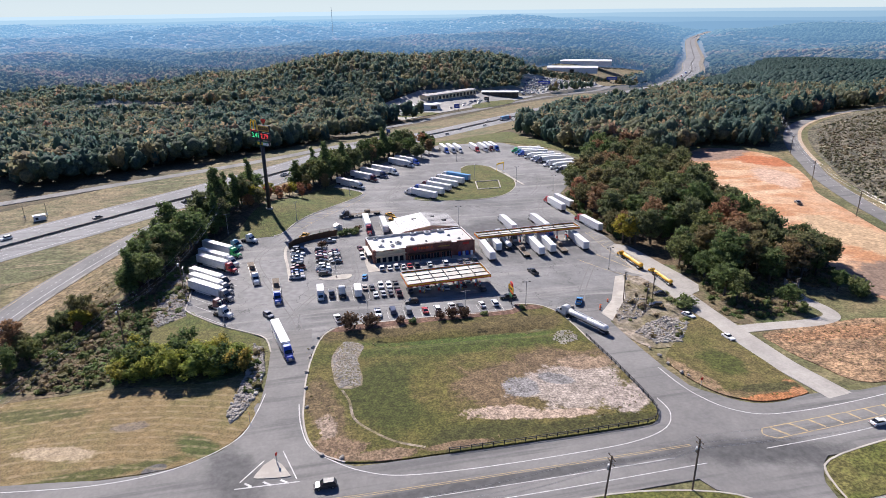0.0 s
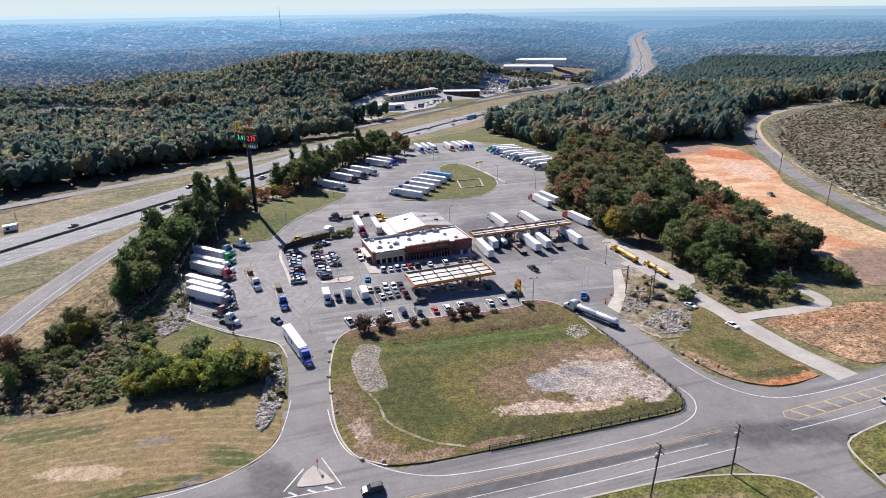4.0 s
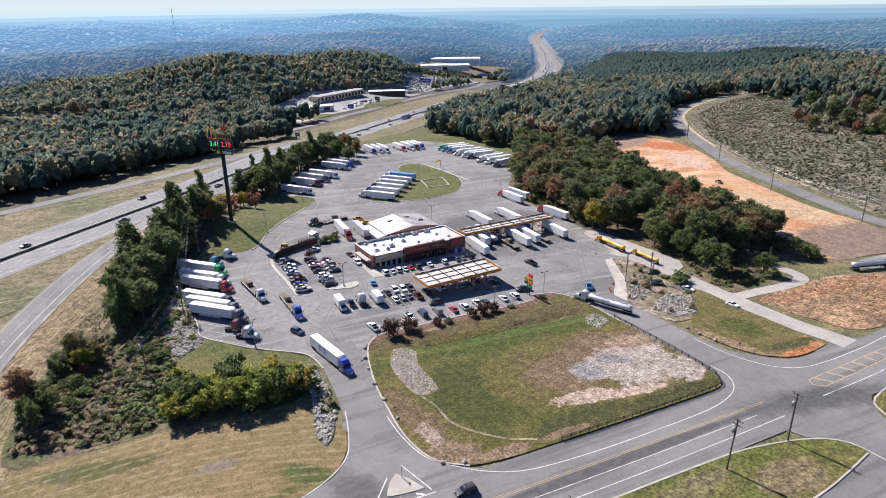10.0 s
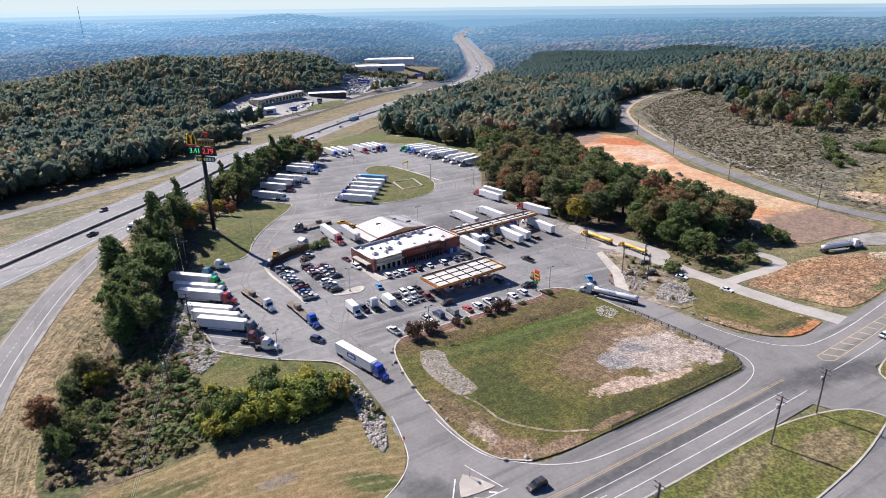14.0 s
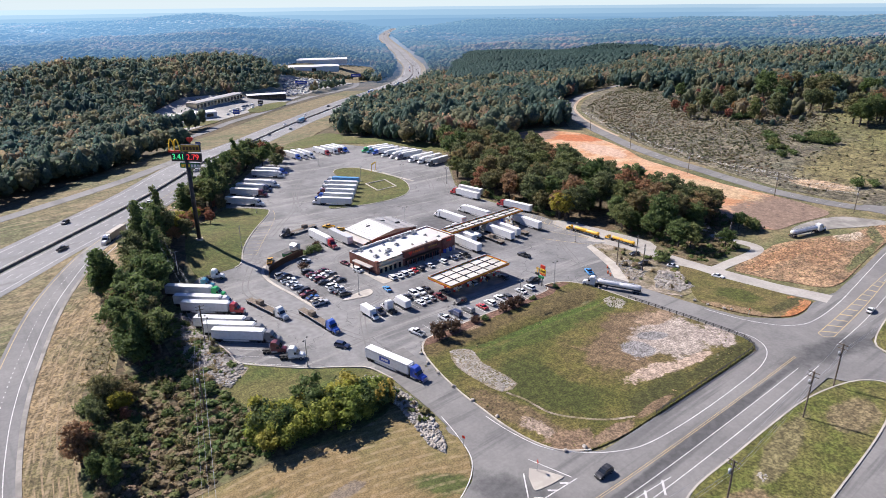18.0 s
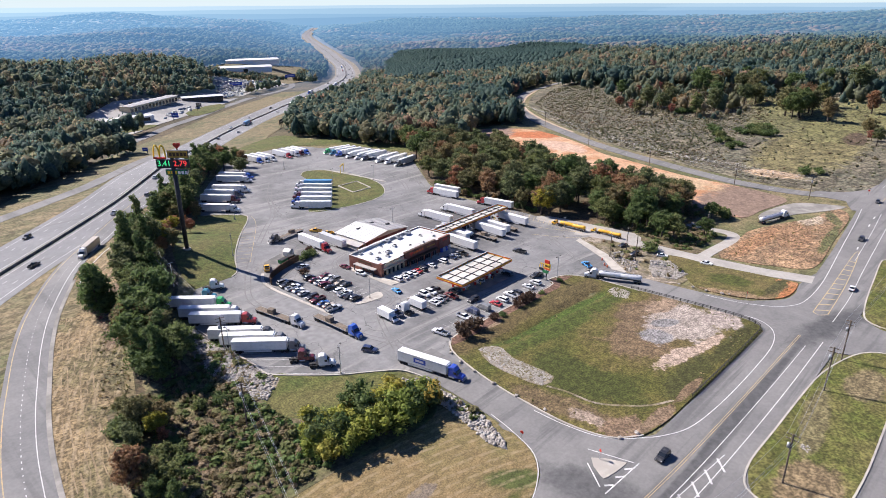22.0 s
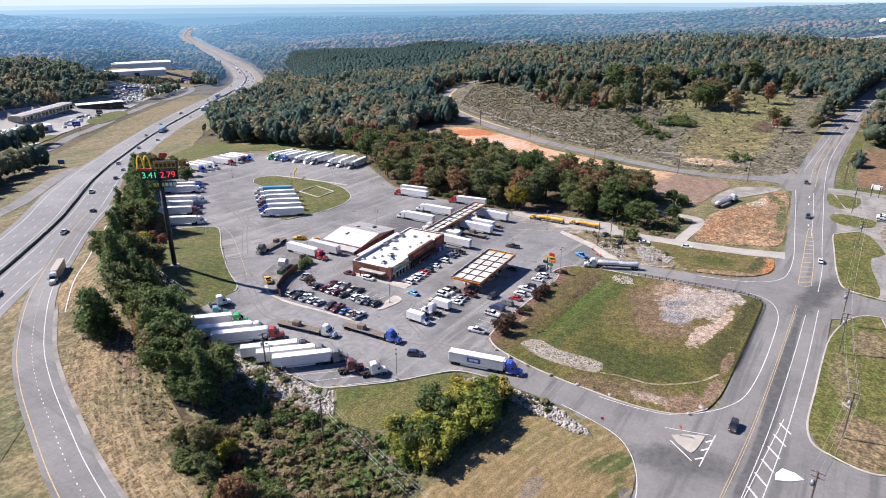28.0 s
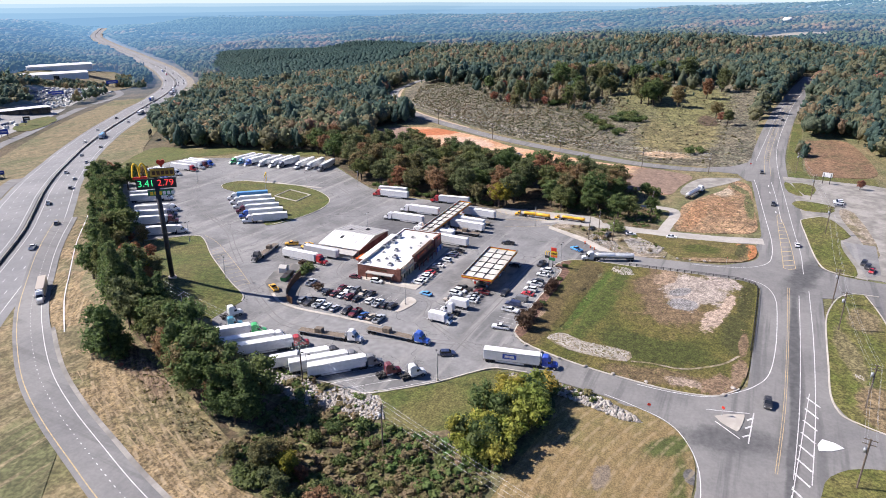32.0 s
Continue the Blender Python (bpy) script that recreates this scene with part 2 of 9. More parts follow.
M["scrub"] = surface("scrub_field", (0.130, 0.112, 0.078), (0.098, 0.098, 0.065), 0.16, 0.95, (0.150, 0.130, 0.088), 0.04, (1.0, 1.0, 0.6), grain=(0.5, 0.5),
                     patches=(((0.20, 0.172, 0.078), 375, 185, 85, 30, 4), ((0.175, 0.165, 0.068), 490, 190, 95, 34, 0), ((0.185, 0.175, 0.072), 545, 250, 70, 40, 20), ((0.155, 0.148, 0.066), 450, 235, 45, 20, 15), ((0.10, 0.07, 0.045), 420, 168, 22, 8, 10), ((0.46, 0.33, 0.21), 291, 182, 9, 16, 10, 0.3, 0.7)))
M["lawn"] = surface("rough_lawn", (0.088, 0.084, 0.020), (0.074, 0.074, 0.018), 0.14, 0.95, (0.118, 0.098, 0.030), 0.05, (3.0, 0.4, 0.15), grain=(1.8, 0.34),
                    patches=(((0.118, 0.088, 0.036), 14, 178, 30, 4, 0, 0.7, 1.1), ((0.120, 0.092, 0.038), 60, 176, 18, 6, 0, 0.7, 1.1), ((0.062, 0.092, 0.016), 42, 169.5, 31, 2.2, -2, 0.7, 0.9), ((0.064, 0.080, 0.016), 40, 164, 36, 4.0, -2, 0.6, 1.0),
                             ((0.062, 0.070, 0.016), 15, 143, 12, 17, 0, 0.6, 1.2), ((0.116, 0.104, 0.026), 29, 143, 8, 11, 0, 0.7, 1.2), ((0.128, 0.098, 0.038), 58, 141, 30, 17, 0, 0.5, 1.1), ((0.064, 0.062, 0.019), 60, 119.5, 22, 2.6, 0, 0.6, 1.0), ((0.064, 0.064, 0.019), 33, 121, 16, 4, 6, 0.6, 1.2),
                             ((0.150, 0.108, 0.056), -1, 136, 4.5, 17, 8, 0.5, 1.3), ((0.170, 0.118, 0.066), 41, 140, 8, 10, 20, 0.4, 1.6), ((0.165, 0.115, 0.066), 60, 150, 16, 6, 8, 0.4, 1.5),
                             ((0.350, 0.295, 0.250), 66, 137, 15, 11, 8, 0.35, 1.5), ((0.40, 0.305, 0.235), 42, 128.4, 9.5, 3.0, -12, 0.25, 1.5), ((0.41, 0.31, 0.235), 56, 124.6, 9, 1.8, -4, 0.25, 1.4),
                             ((0.360, 0.300, 0.258), 75, 128, 7, 6, 0, 0.25, 1.0), ((0.245, 0.230, 0.222), 50, 139, 5, 4.5, -60, 0.2, 0.8), ((0.235, 0.222, 0.215), 61, 141, 4.5, 3, -30, 0.2, 0.8), ((0.28, 0.20, 0.135), 72, 148, 8, 4, -10, 0.3, 1.4),
                             ((0.32, 0.245, 0.185), -1.5, 131, 2.6, 5, 10, 0.2, 1.3), ((0.205, 0.140, 0.088), 1, 122.5, 6, 5, -10, 0.25, 1.6), ((0.215, 0.150, 0.096), 10, 118.6, 9, 1.9, -3, 0.25, 1.5), ((0.190, 0.130, 0.078), 26, 118.4, 10, 1.2, 0, 0.3, 1.5), ((0.26, 0.185, 0.12), 21, 181, 4, 1.5, 0, 0.3, 1.0)))
M["lawn_e"] = surface("green_lawn", (0.084, 0.082, 0.022), (0.108, 0.092, 0.030), 0.14, 0.95, (0.130, 0.102, 0.040), 0.05, (3.0, 0.4, 0.15), grain=(1.8, 0.34),
                      patches=(((0.068, 0.076, 0.017), 111, 139, 5.5, 8, 0, 0.6, 1.0), ((0.16, 0.115, 0.055), 111, 122, 10, 3.4, -4, 0.4, 1.3), ((0.35, 0.150, 0.062), 112, 119.2, 10, 1.9, -4, 0.2, 1.0), ((0.38, 0.18, 0.085), 121, 121.5, 2.6, 4, 0, 0.25, 1.2), ((0.24, 0.165, 0.095), 99, 132, 2.6, 12, 8, 0.3, 1.3), ((0.075, 0.070, 0.026), 114, 124, 9, 2, -4, 0.4, 1.3)))
M["lawn_t"] = surface("tower_lawn", (0.069, 0.087, 0.022), (0.093, 0.097, 0.027), 0.2, 0.95, (0.114, 0.104, 0.036), 0.06, (3.0, 0.4, 0.15), grain=(1.8, 0.32))
M["lawn_s"] = surface("roadside_lawn", (0.084, 0.097, 0.021), (0.100, 0.100, 0.026), 0.22, 0.95, (0.125, 0.113, 0.037), 0.07, (2.0, 0.5, 0.2), grain=(1.5, 0.38),
                      patches=(((0.21, 0.155, 0.085), 8, 84, 12, 6, 0), ((0.19, 0.15, 0.08), 62, 84, 9, 5, 0), ((0.17, 0.145, 0.07), 36, 90, 16, 3, 8)))
M["orange"] = surface("orange_clay", (0.435, 0.240, 0.130), (0.485, 0.315, 0.195), 0.06, 0.95, (0.40, 0.195, 0.095), 0.025, (1.0, 0.4, 0.2), grain=(0.8, 0.16),
                      streak=((0.54, 0.37, 0.235), 0.12, 0.5, 66, 0.16),
                      patches=(((0.45, 0.155, 0.065), 298, 364, 14, 22, 30), ((0.27, 0.185, 0.14), 280, 394, 34, 14, 20), ((0.24, 0.168, 0.125), 226, 172, 38, 24, 0),
                               ((0.56, 0.385, 0.28), 275, 325, 12, 24, -20), ((0.50, 0.35, 0.21), 236, 225, 14, 30, 0)))
M["brown"] = surface("cleared_plot", (0.24, 0.148, 0.085), (0.17, 0.118, 0.07), 0.35, 0.95, (0.31, 0.20, 0.115), 0.08, (1.8, 0.9, 0.4), grain=(1.1, 0.45),
                     patches=(((0.32, 0.18, 0.095), 165, 147, 26, 5, -4), ((0.30, 0.18, 0.10), 178, 137, 18, 7, 10), ((0.42, 0.34, 0.25), 210, 140, 12, 6, 20, 0.3, 1.0), ((0.13, 0.13, 0.055), 182, 124, 22, 2.4, 5), ((0.14, 0.135, 0.06), 216, 131, 12, 2.6, 25)))
M["gravel"] = surface("pale_gravel", (0.335, 0.315, 0.285), (0.29, 0.27, 0.245), 0.2, 0.93, (0.37, 0.345, 0.31), 0.06, (5.0, 0.25, 0.04))
M["rubble"] = surface("bare_rubble", (0.31, 0.26, 0.205), (0.22, 0.18, 0.13), 0.35, 0.95, (0.16, 0.135, 0.075), 0.09, (2.0, 0.8, 0.3))
M["asphalt"] = surface("lot_asphalt", (0.184, 0.181, 0.178), (0.220, 0.216, 0.211), 0.12, 0.88, (0.138, 0.136, 0.134), 0.04, (6.0, 0.15, 0.03), streak=((0.245, 0.237, 0.225), 0.06, 0.9, 25, 0.22), grain=(1.0, 0.06),
                       patches=(((0.12, 0.118, 0.12), 95, 268, 34, 16, 0, 0.6, 0.6), ((0.135, 0.133, 0.133), 90, 240, 26, 8, 0, 0.6, 0.6), ((0.25, 0.245, 0.24), -18, 225, 12, 26, 10),
                                ((0.13, 0.128, 0.128), 20, 205, 8, 4, 0)))
def cracked(m, scale, width, dark):
    """Thin sealed cracks over a paved surface."""
    nt = m.node_tree
    b = nt.nodes["Principled BSDF"]
    src = b.inputs["Base Color"].links[0].from_socket
    tc = nt.nodes.new("ShaderNodeTexCoord")
    wob = node(nt, "ShaderNodeTexNoise", Scale=0.15, Detail=4.0)
    nt.links.new(tc.outputs["Object"], wob.inputs["Vector"])
    add = nt.nodes.new("ShaderNodeVectorMath")
    add.operation = "MULTIPLY_ADD"
    add.inputs[1].default_value = (14, 14, 0)
    nt.links.new(wob.outputs["Color"], add.inputs[0])
    nt.links.new(tc.outputs["Object"], add.inputs[2])
    vo = nt.nodes.new("ShaderNodeTexVoronoi")
    vo.feature = "DISTANCE_TO_EDGE"
    vo.inputs["Scale"].default_value = scale
    nt.links.new(add.outputs[0], vo.inputs["Vector"])
    r = node(nt, "ShaderNodeMapRange")
    r.inputs["From Min"].default_value, r.inputs["From Max"].default_value = width, 0.0
    nt.links.new(vo.outputs["Distance"], r.inputs["Value"])
    nt.links.new(mixed(nt, r.outputs[0], src, dark), b.inputs["Base Color"])


cracked(M["asphalt"], 0.05, 0.009, (0.10, 0.098, 0.095))
M["road"] = surface("road_asphalt", (0.182, 0.175, 0.167), (0.158, 0.153, 0.148), 0.1, 0.88, (0.205, 0.198, 0.188), 0.03, (6.0, 0.15, 0.03), grain=(1.1, 0.05), streak=((0.126, 0.123, 0.120), 0.03, 0.55, 2, 0.5),
                    patches=(((0.100, 0.099, 0.098), 93, 101, 20, 4.5, -14, 0.9, 1.1), ((0.105, 0.104, 0.103), 28, 104.6, 52, 1.5, 0, 0.5, 0.4), ((0.115, 0.113, 0.112), -14, 104.6, 30, 1.4, -3, 0.5, 0.5), ((0.118, 0.116, 0.114), -22, 119, 5, 11, 20, 0.9, 1.0)))
M["highway"] = surface("highway_concrete", (0.205, 0.203, 0.203), (0.18, 0.18, 0.182), 0.05, 0.88, (0.23, 0.228, 0.226), 0.02, (6.0, 0.1, 0.03),
                       streak=((0.17, 0.168, 0.166), 0.012, 0.9, 47, 0.3))
M["tyre_mark"] = surface("tyre_polished_asphalt", (0.150, 0.145, 0.138), (0.182, 0.176, 0.168), 0.3, 0.8)
M["ramp"] = surface("ramp_asphalt", (0.178, 0.174, 0.17), (0.155, 0.152, 0.15), 0.1, 0.88, (0.20, 0.195, 0.188), 0.03, (6.0, 0.1, 0.03), grain=(1.1, 0.05), streak=((0.142, 0.139, 0.136), 0.5, 0.03, -8, 0.5))
M["shoulder"] = surface("old_shoulder", (0.24, 0.225, 0.20), (0.17, 0.16, 0.145), 0.3, 0.92, (0.30, 0.28, 0.25), 0.1, (6.0, 0.2, 0.03))
M["concrete"] = surface("pale_concrete", (0.47, 0.43, 0.37), (0.40, 0.365, 0.31), 0.4, 0.85, (0.35, 0.32, 0.28), 0.1, (7.0, 0.1, 0.02))
# stained slab colour, also darkened to stand in for canopy and wall shade
M["stained"] = surface("stained_shade_concrete", (0.235, 0.22, 0.20), (0.17, 0.16, 0.147), 0.35, 0.85, (0.12, 0.115, 0.108), 0.12, (7.0, 0.1, 0.02))
M["mulch"] = surface("bark_mulch", (0.11, 0.062, 0.045), (0.17, 0.10, 0.07), 0.8, 0.95, None, 0, (4.0, 0.8, 0.1))
M["white_line"] = surface("white_road_paint", (0.62, 0.61, 0.59), (0.42, 0.41, 0.40), 0.8, 0.8)
M["yellow_line"] = surface("yellow_road_paint", (0.50, 0.37, 0.18), (0.32, 0.27, 0.18), 0.8, 0.8)
M["sand"] = surface("sandy_shoulder", (0.36, 0.27, 0.18), (0.42, 0.33, 0.24), 0.2, 0.93)
M["straw"] = surface("mown_straw", (0.34, 0.262, 0.165), (0.235, 0.172, 0.098), 0.9, 0.95, (0.20, 0.148, 0.085), 0.2)
M["fallow"] = surface("fallow_field", (0.165, 0.10, 0.06), (0.13, 0.095, 0.05), 0.12, 0.95, (0.20, 0.12, 0.07), 0.04)
M["clod"] = surface("brown_clods", (0.24, 0.16, 0.095), (0.30, 0.21, 0.13), 1.5, 0.95)
M["rock"] = surface("pale_rock", (0.36, 0.325, 0.285), (0.24, 0.215, 0.185), 0.9, 0.9, (0.42, 0.385, 0.34), 0.35, (3.0, 0.6, 0.15))
M["paint"] = painted("vehicle_paint", 0.35)
M["panel"] = painted("trailer_panel", 0.45, 0.0, 0.1)
M["tyre"] = surface("tyre_rubber", (0.02, 0.02, 0.02), (0.035, 0.033, 0.03), 2.0, 0.85)
M["chrome"] = surface("bright_metal", (0.62, 0.62, 0.63), (0.5, 0.5, 0.5), 1.5, 0.28, metal=1.0)
M["bright_tank"] = surface("brushed_tank", (0.72, 0.72, 0.72), (0.62, 0.62, 0.62), 0.8, 0.38, metal=0.25)
M["chassis"] = surface("black_chassis", (0.025, 0.025, 0.026), (0.05, 0.045, 0.04), 1.2, 0.6)
M["glass"] = surface("tinted_glass", (0.015, 0.018, 0.022), (0.02, 0.024, 0.03), 0.5, 0.08, spec=0.6)
M["lens"] = surface("lamp_lens", (0.75, 0.75, 0.72), (0.6, 0.6, 0.6), 3.0, 0.15)
M["red_lens"] = surface("red_lens", (0.35, 0.02, 0.015), (0.25, 0.02, 0.015), 3.0, 0.2)
M["bed"] = surface("truck_bed_liner", (0.05, 0.05, 0.052), (0.08, 0.078, 0.075), 1.0, 0.7)
M["deck"] = surface("worn_deck_boards", (0.20, 0.16, 0.12), (0.13, 0.105, 0.08), 1.2, 0.85)
M["brick"] = surface("red_brick_wall", (0.215, 0.085, 0.060), (0.165, 0.068, 0.05), 1.6, 0.9, (0.25, 0.115, 0.085), 0.3, (8.0, 0.3, 0.03))
M["cream"] = surface("cream_stucco", (0.62, 0.53, 0.36), (0.54, 0.46, 0.31), 0.6, 0.85)
M["membrane"] = surface("white_roof_membrane", (0.74, 0.73, 0.71), (0.64, 0.63, 0.61), 0.18, 0.75, (0.5, 0.48, 0.45), 0.08)
M["metal_roof"] = surface("pale_metal_roof", (0.50, 0.47, 0.43), (0.44, 0.415, 0.38), 0.25, 0.45, metal=0.25)
M["metal_roof_w"] = surface("white_metal_roof", (0.74, 0.72, 0.69), (0.66, 0.645, 0.62), 0.25, 0.45)
M["canopy_panel"] = surface("cream_canopy_panel", (0.60, 0.57, 0.50), (0.50, 0.475, 0.41), 0.3, 0.6, (0.40, 0.38, 0.33), 0.12)
M["deck_metal"] = surface("canopy_deck", (0.43, 0.42, 0.40), (0.34, 0.33, 0.31), 0.25, 0.6, (0.26, 0.25, 0.23), 0.12)
M["steel"] = surface("galvanised_steel", (0.42, 0.43, 0.44), (0.34, 0.35, 0.36), 0.8, 0.5, metal=0.6)
# aluminium painted pale for the sunlight that the northern wires catch
M["wire"] = surface("sunlit_aluminium_wire", (0.70, 0.70, 0.70), (0.60, 0.60, 0.60), 0.8, 0.45, metal=0.2)
M["dark_steel"] = surface("dark_painted_steel", (0.028, 0.026, 0.026), (0.045, 0.042, 0.04), 0.8, 0.55)
M["red"] = surface("sign_red", (0.60, 0.045, 0.025), (0.5, 0.04, 0.025), 0.6, 0.45)
M["orange_band"] = surface("sign_orange", (0.68, 0.13, 0.025), (0.58, 0.11, 0.025), 0.6, 0.45)
M["yellow"] = surface("sign_yellow", (0.80, 0.52, 0.04), (0.72, 0.46, 0.04), 0.6, 0.45)
M["green_sign"] = surface("sign_green", (0.03, 0.20, 0.07), (0.025, 0.17, 0.06), 0.6, 0.45)
M["blue_sign"] = surface("sign_blue", (0.05, 0.10, 0.45), (0.04, 0.08, 0.38), 0.6, 0.45)
M["white"] = surface("white_paint", (0.76, 0.75, 0.73), (0.66, 0.65, 0.63), 0.8, 0.5)
M["gold_sign"] = surface("sign_gold", (0.40, 0.25, 0.045), (0.33, 0.21, 0.04), 0.8, 0.5)
M["brown_sign"] = surface("sign_brown", (0.09, 0.045, 0.02), (0.07, 0.035, 0.018), 0.8, 0.5)
M["wood_pole"] = surface("weathered_pole", (0.16, 0.125, 0.095), (0.11, 0.085, 0.065), 1.5, 0.9)
M["bark"] = surface("grey_bark", (0.12, 0.095, 0.075), (0.07, 0.056, 0.045), 2.0, 0.95)
M["leaf"] = foliage("broad_leaves", ((0.0, (0.136, 0.163, 0.075)), (0.45, (0.159, 0.174, 0.081)), (0.74, (0.206, 0.185, 0.089)), (0.88, (0.249, 0.185, 0.096)), (0.96, (0.286, 0.169, 0.096)), (1.0, (0.349, 0.160, 0.096))), False)
M["leaf_green"] = foliage("green_leaves", ((0.0, (0.104, 0.154, 0.057)), (0.6, (0.130, 0.175, 0.064)), (1.0, (0.170, 0.186, 0.072))), False)
M["leaf_brown"] = foliage("dry_brush", ((0.0, (0.12, 0.115, 0.05)), (0.5, (0.165, 0.125, 0.075)), (1.0, (0.19, 0.14, 0.09))), False)
M["leaf_gold"] = foliage("yellow_leaves", ((0.0, (0.25, 0.28, 0.06)), (0.5, (0.30, 0.29, 0.055)), (1.0, (0.37, 0.31, 0.055))), False)
M["leaf_lime"] = foliage("yellow_green_leaves", ((0.0, (0.190, 0.245, 0.058)), (0.5, (0.260, 0.300, 0.068)), (0.85, (0.33, 0.330, 0.072)), (1.0, (0.38, 0.28, 0.07))), False)
M["leaf_red"] = foliage("red_leaves", ((0.0, (0.287, 0.114, 0.100)), (0.5, (0.329, 0.157, 0.100)), (1.0, (0.371, 0.220, 0.100))), False)
M["leaf_plum"] = foliage("plum_leaves", ((0.0, (0.105, 0.062, 0.045)), (1.0, (0.125, 0.085, 0.055))), False)
# crown colours, raised and blued to stand in for haze over the woods
WOODS_MIX = ((0.0, (0.078, 0.132, 0.122)), (0.18, (0.105, 0.160, 0.128)), (0.40, (0.150, 0.184, 0.126)), (0.58, (0.205, 0.208, 0.126)), (0.74, (0.270, 0.236, 0.146)), (0.88, (0.305, 0.220, 0.148)), (1.0, (0.325, 0.195, 0.145)))
M["woods"] = foliage("mixed_woods", WOODS_MIX, True, 0.8, 0.62, 0.0, ((0.68, 0.72, 0.74), (1.34, 1.30, 1.22)))
M["woods_mid"] = foliage("valley_side_woods", WOODS_MIX, True, 0.4, 0.6, 0.0, ((0.78, 0.82, 0.86), (1.28, 1.24, 1.18)))
M["tangle"] = foliage("tangled_brush", ((0.0, (0.112, 0.188, 0.056)), (0.25, (0.138, 0.156, 0.056)), (0.42, (0.188, 0.156, 0.081)), (0.7, (0.250, 0.188, 0.119)), (1.0, (0.300, 0.219, 0.156))), True, 1.8, 0.4)
M["pines"] = foliage("pine_woods", ((0.0, (0.042, 0.088, 0.080)), (1.0, (0.062, 0.110, 0.090))), True, 0.15, 0.5, 0.0, ((0.8, 0.84, 0.88), (1.25, 1.22, 1.18)))
M["shrubs"] = foliage("scrub_leaves", ((0.0, (0.177, 0.191, 0.113)), (0.4, (0.225, 0.212, 0.128)), (0.75, (0.270, 0.220, 0.148)), (1.0, (0.323, 0.239, 0.177))), True, 1.5, 0.6)


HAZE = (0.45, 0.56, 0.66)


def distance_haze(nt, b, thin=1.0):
    """Paints the air's haze into the emission of far land, by its distance from the middle of the place, weaker to the
    east.
    """
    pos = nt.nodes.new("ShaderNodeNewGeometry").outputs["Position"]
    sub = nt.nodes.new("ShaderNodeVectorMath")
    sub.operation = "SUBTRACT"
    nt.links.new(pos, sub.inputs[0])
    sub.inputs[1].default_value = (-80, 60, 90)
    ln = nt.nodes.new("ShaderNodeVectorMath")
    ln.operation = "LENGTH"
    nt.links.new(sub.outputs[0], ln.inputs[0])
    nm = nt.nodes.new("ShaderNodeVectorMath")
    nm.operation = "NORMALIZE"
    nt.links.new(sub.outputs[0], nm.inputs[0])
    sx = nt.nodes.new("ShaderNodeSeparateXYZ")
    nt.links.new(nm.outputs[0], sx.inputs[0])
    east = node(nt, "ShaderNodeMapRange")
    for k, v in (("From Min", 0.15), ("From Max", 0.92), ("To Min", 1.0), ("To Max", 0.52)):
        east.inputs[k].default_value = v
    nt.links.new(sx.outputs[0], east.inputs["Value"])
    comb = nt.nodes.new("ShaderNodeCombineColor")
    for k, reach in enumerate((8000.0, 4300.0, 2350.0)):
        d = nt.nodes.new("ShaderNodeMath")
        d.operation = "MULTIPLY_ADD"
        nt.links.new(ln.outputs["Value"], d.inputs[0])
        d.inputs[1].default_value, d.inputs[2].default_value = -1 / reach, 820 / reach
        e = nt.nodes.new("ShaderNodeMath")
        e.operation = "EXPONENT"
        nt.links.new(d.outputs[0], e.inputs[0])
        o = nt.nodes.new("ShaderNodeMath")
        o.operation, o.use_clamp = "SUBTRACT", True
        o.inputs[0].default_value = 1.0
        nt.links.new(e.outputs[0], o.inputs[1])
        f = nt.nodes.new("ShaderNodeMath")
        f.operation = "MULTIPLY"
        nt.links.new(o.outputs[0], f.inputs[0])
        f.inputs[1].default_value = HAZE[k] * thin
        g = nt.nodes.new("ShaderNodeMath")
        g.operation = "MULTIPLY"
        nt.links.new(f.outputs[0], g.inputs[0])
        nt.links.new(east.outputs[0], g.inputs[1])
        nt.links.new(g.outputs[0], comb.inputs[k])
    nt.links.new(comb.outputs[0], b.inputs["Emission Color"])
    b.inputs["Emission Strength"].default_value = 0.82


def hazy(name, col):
    """Far ridges with haze painted on as emission, deeper to the east."""
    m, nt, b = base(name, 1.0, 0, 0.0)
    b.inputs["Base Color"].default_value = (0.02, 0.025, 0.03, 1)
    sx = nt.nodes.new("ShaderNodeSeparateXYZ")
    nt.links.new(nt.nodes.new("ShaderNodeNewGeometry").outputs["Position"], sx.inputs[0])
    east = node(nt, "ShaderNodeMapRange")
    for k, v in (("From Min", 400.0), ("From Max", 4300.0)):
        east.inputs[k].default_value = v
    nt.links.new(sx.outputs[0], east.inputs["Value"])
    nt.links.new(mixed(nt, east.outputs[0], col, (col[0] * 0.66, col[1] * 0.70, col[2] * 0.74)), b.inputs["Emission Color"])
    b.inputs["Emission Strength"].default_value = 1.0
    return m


def glowing(name, col, strength):
    m, nt, b = base(name, 0.4)
    b.inputs["Base Color"].default_value = rgba(col)
    b.inputs["Emission Color"].default_value = rgba(col)
    b.inputs["Emission Strength"].default_value = 0.82 * strength
    return m


# far cover whose haze is painted on as emission
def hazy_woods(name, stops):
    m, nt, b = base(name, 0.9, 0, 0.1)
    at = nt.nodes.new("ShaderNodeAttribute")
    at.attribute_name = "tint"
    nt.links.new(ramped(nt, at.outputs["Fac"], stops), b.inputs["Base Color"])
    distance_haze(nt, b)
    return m


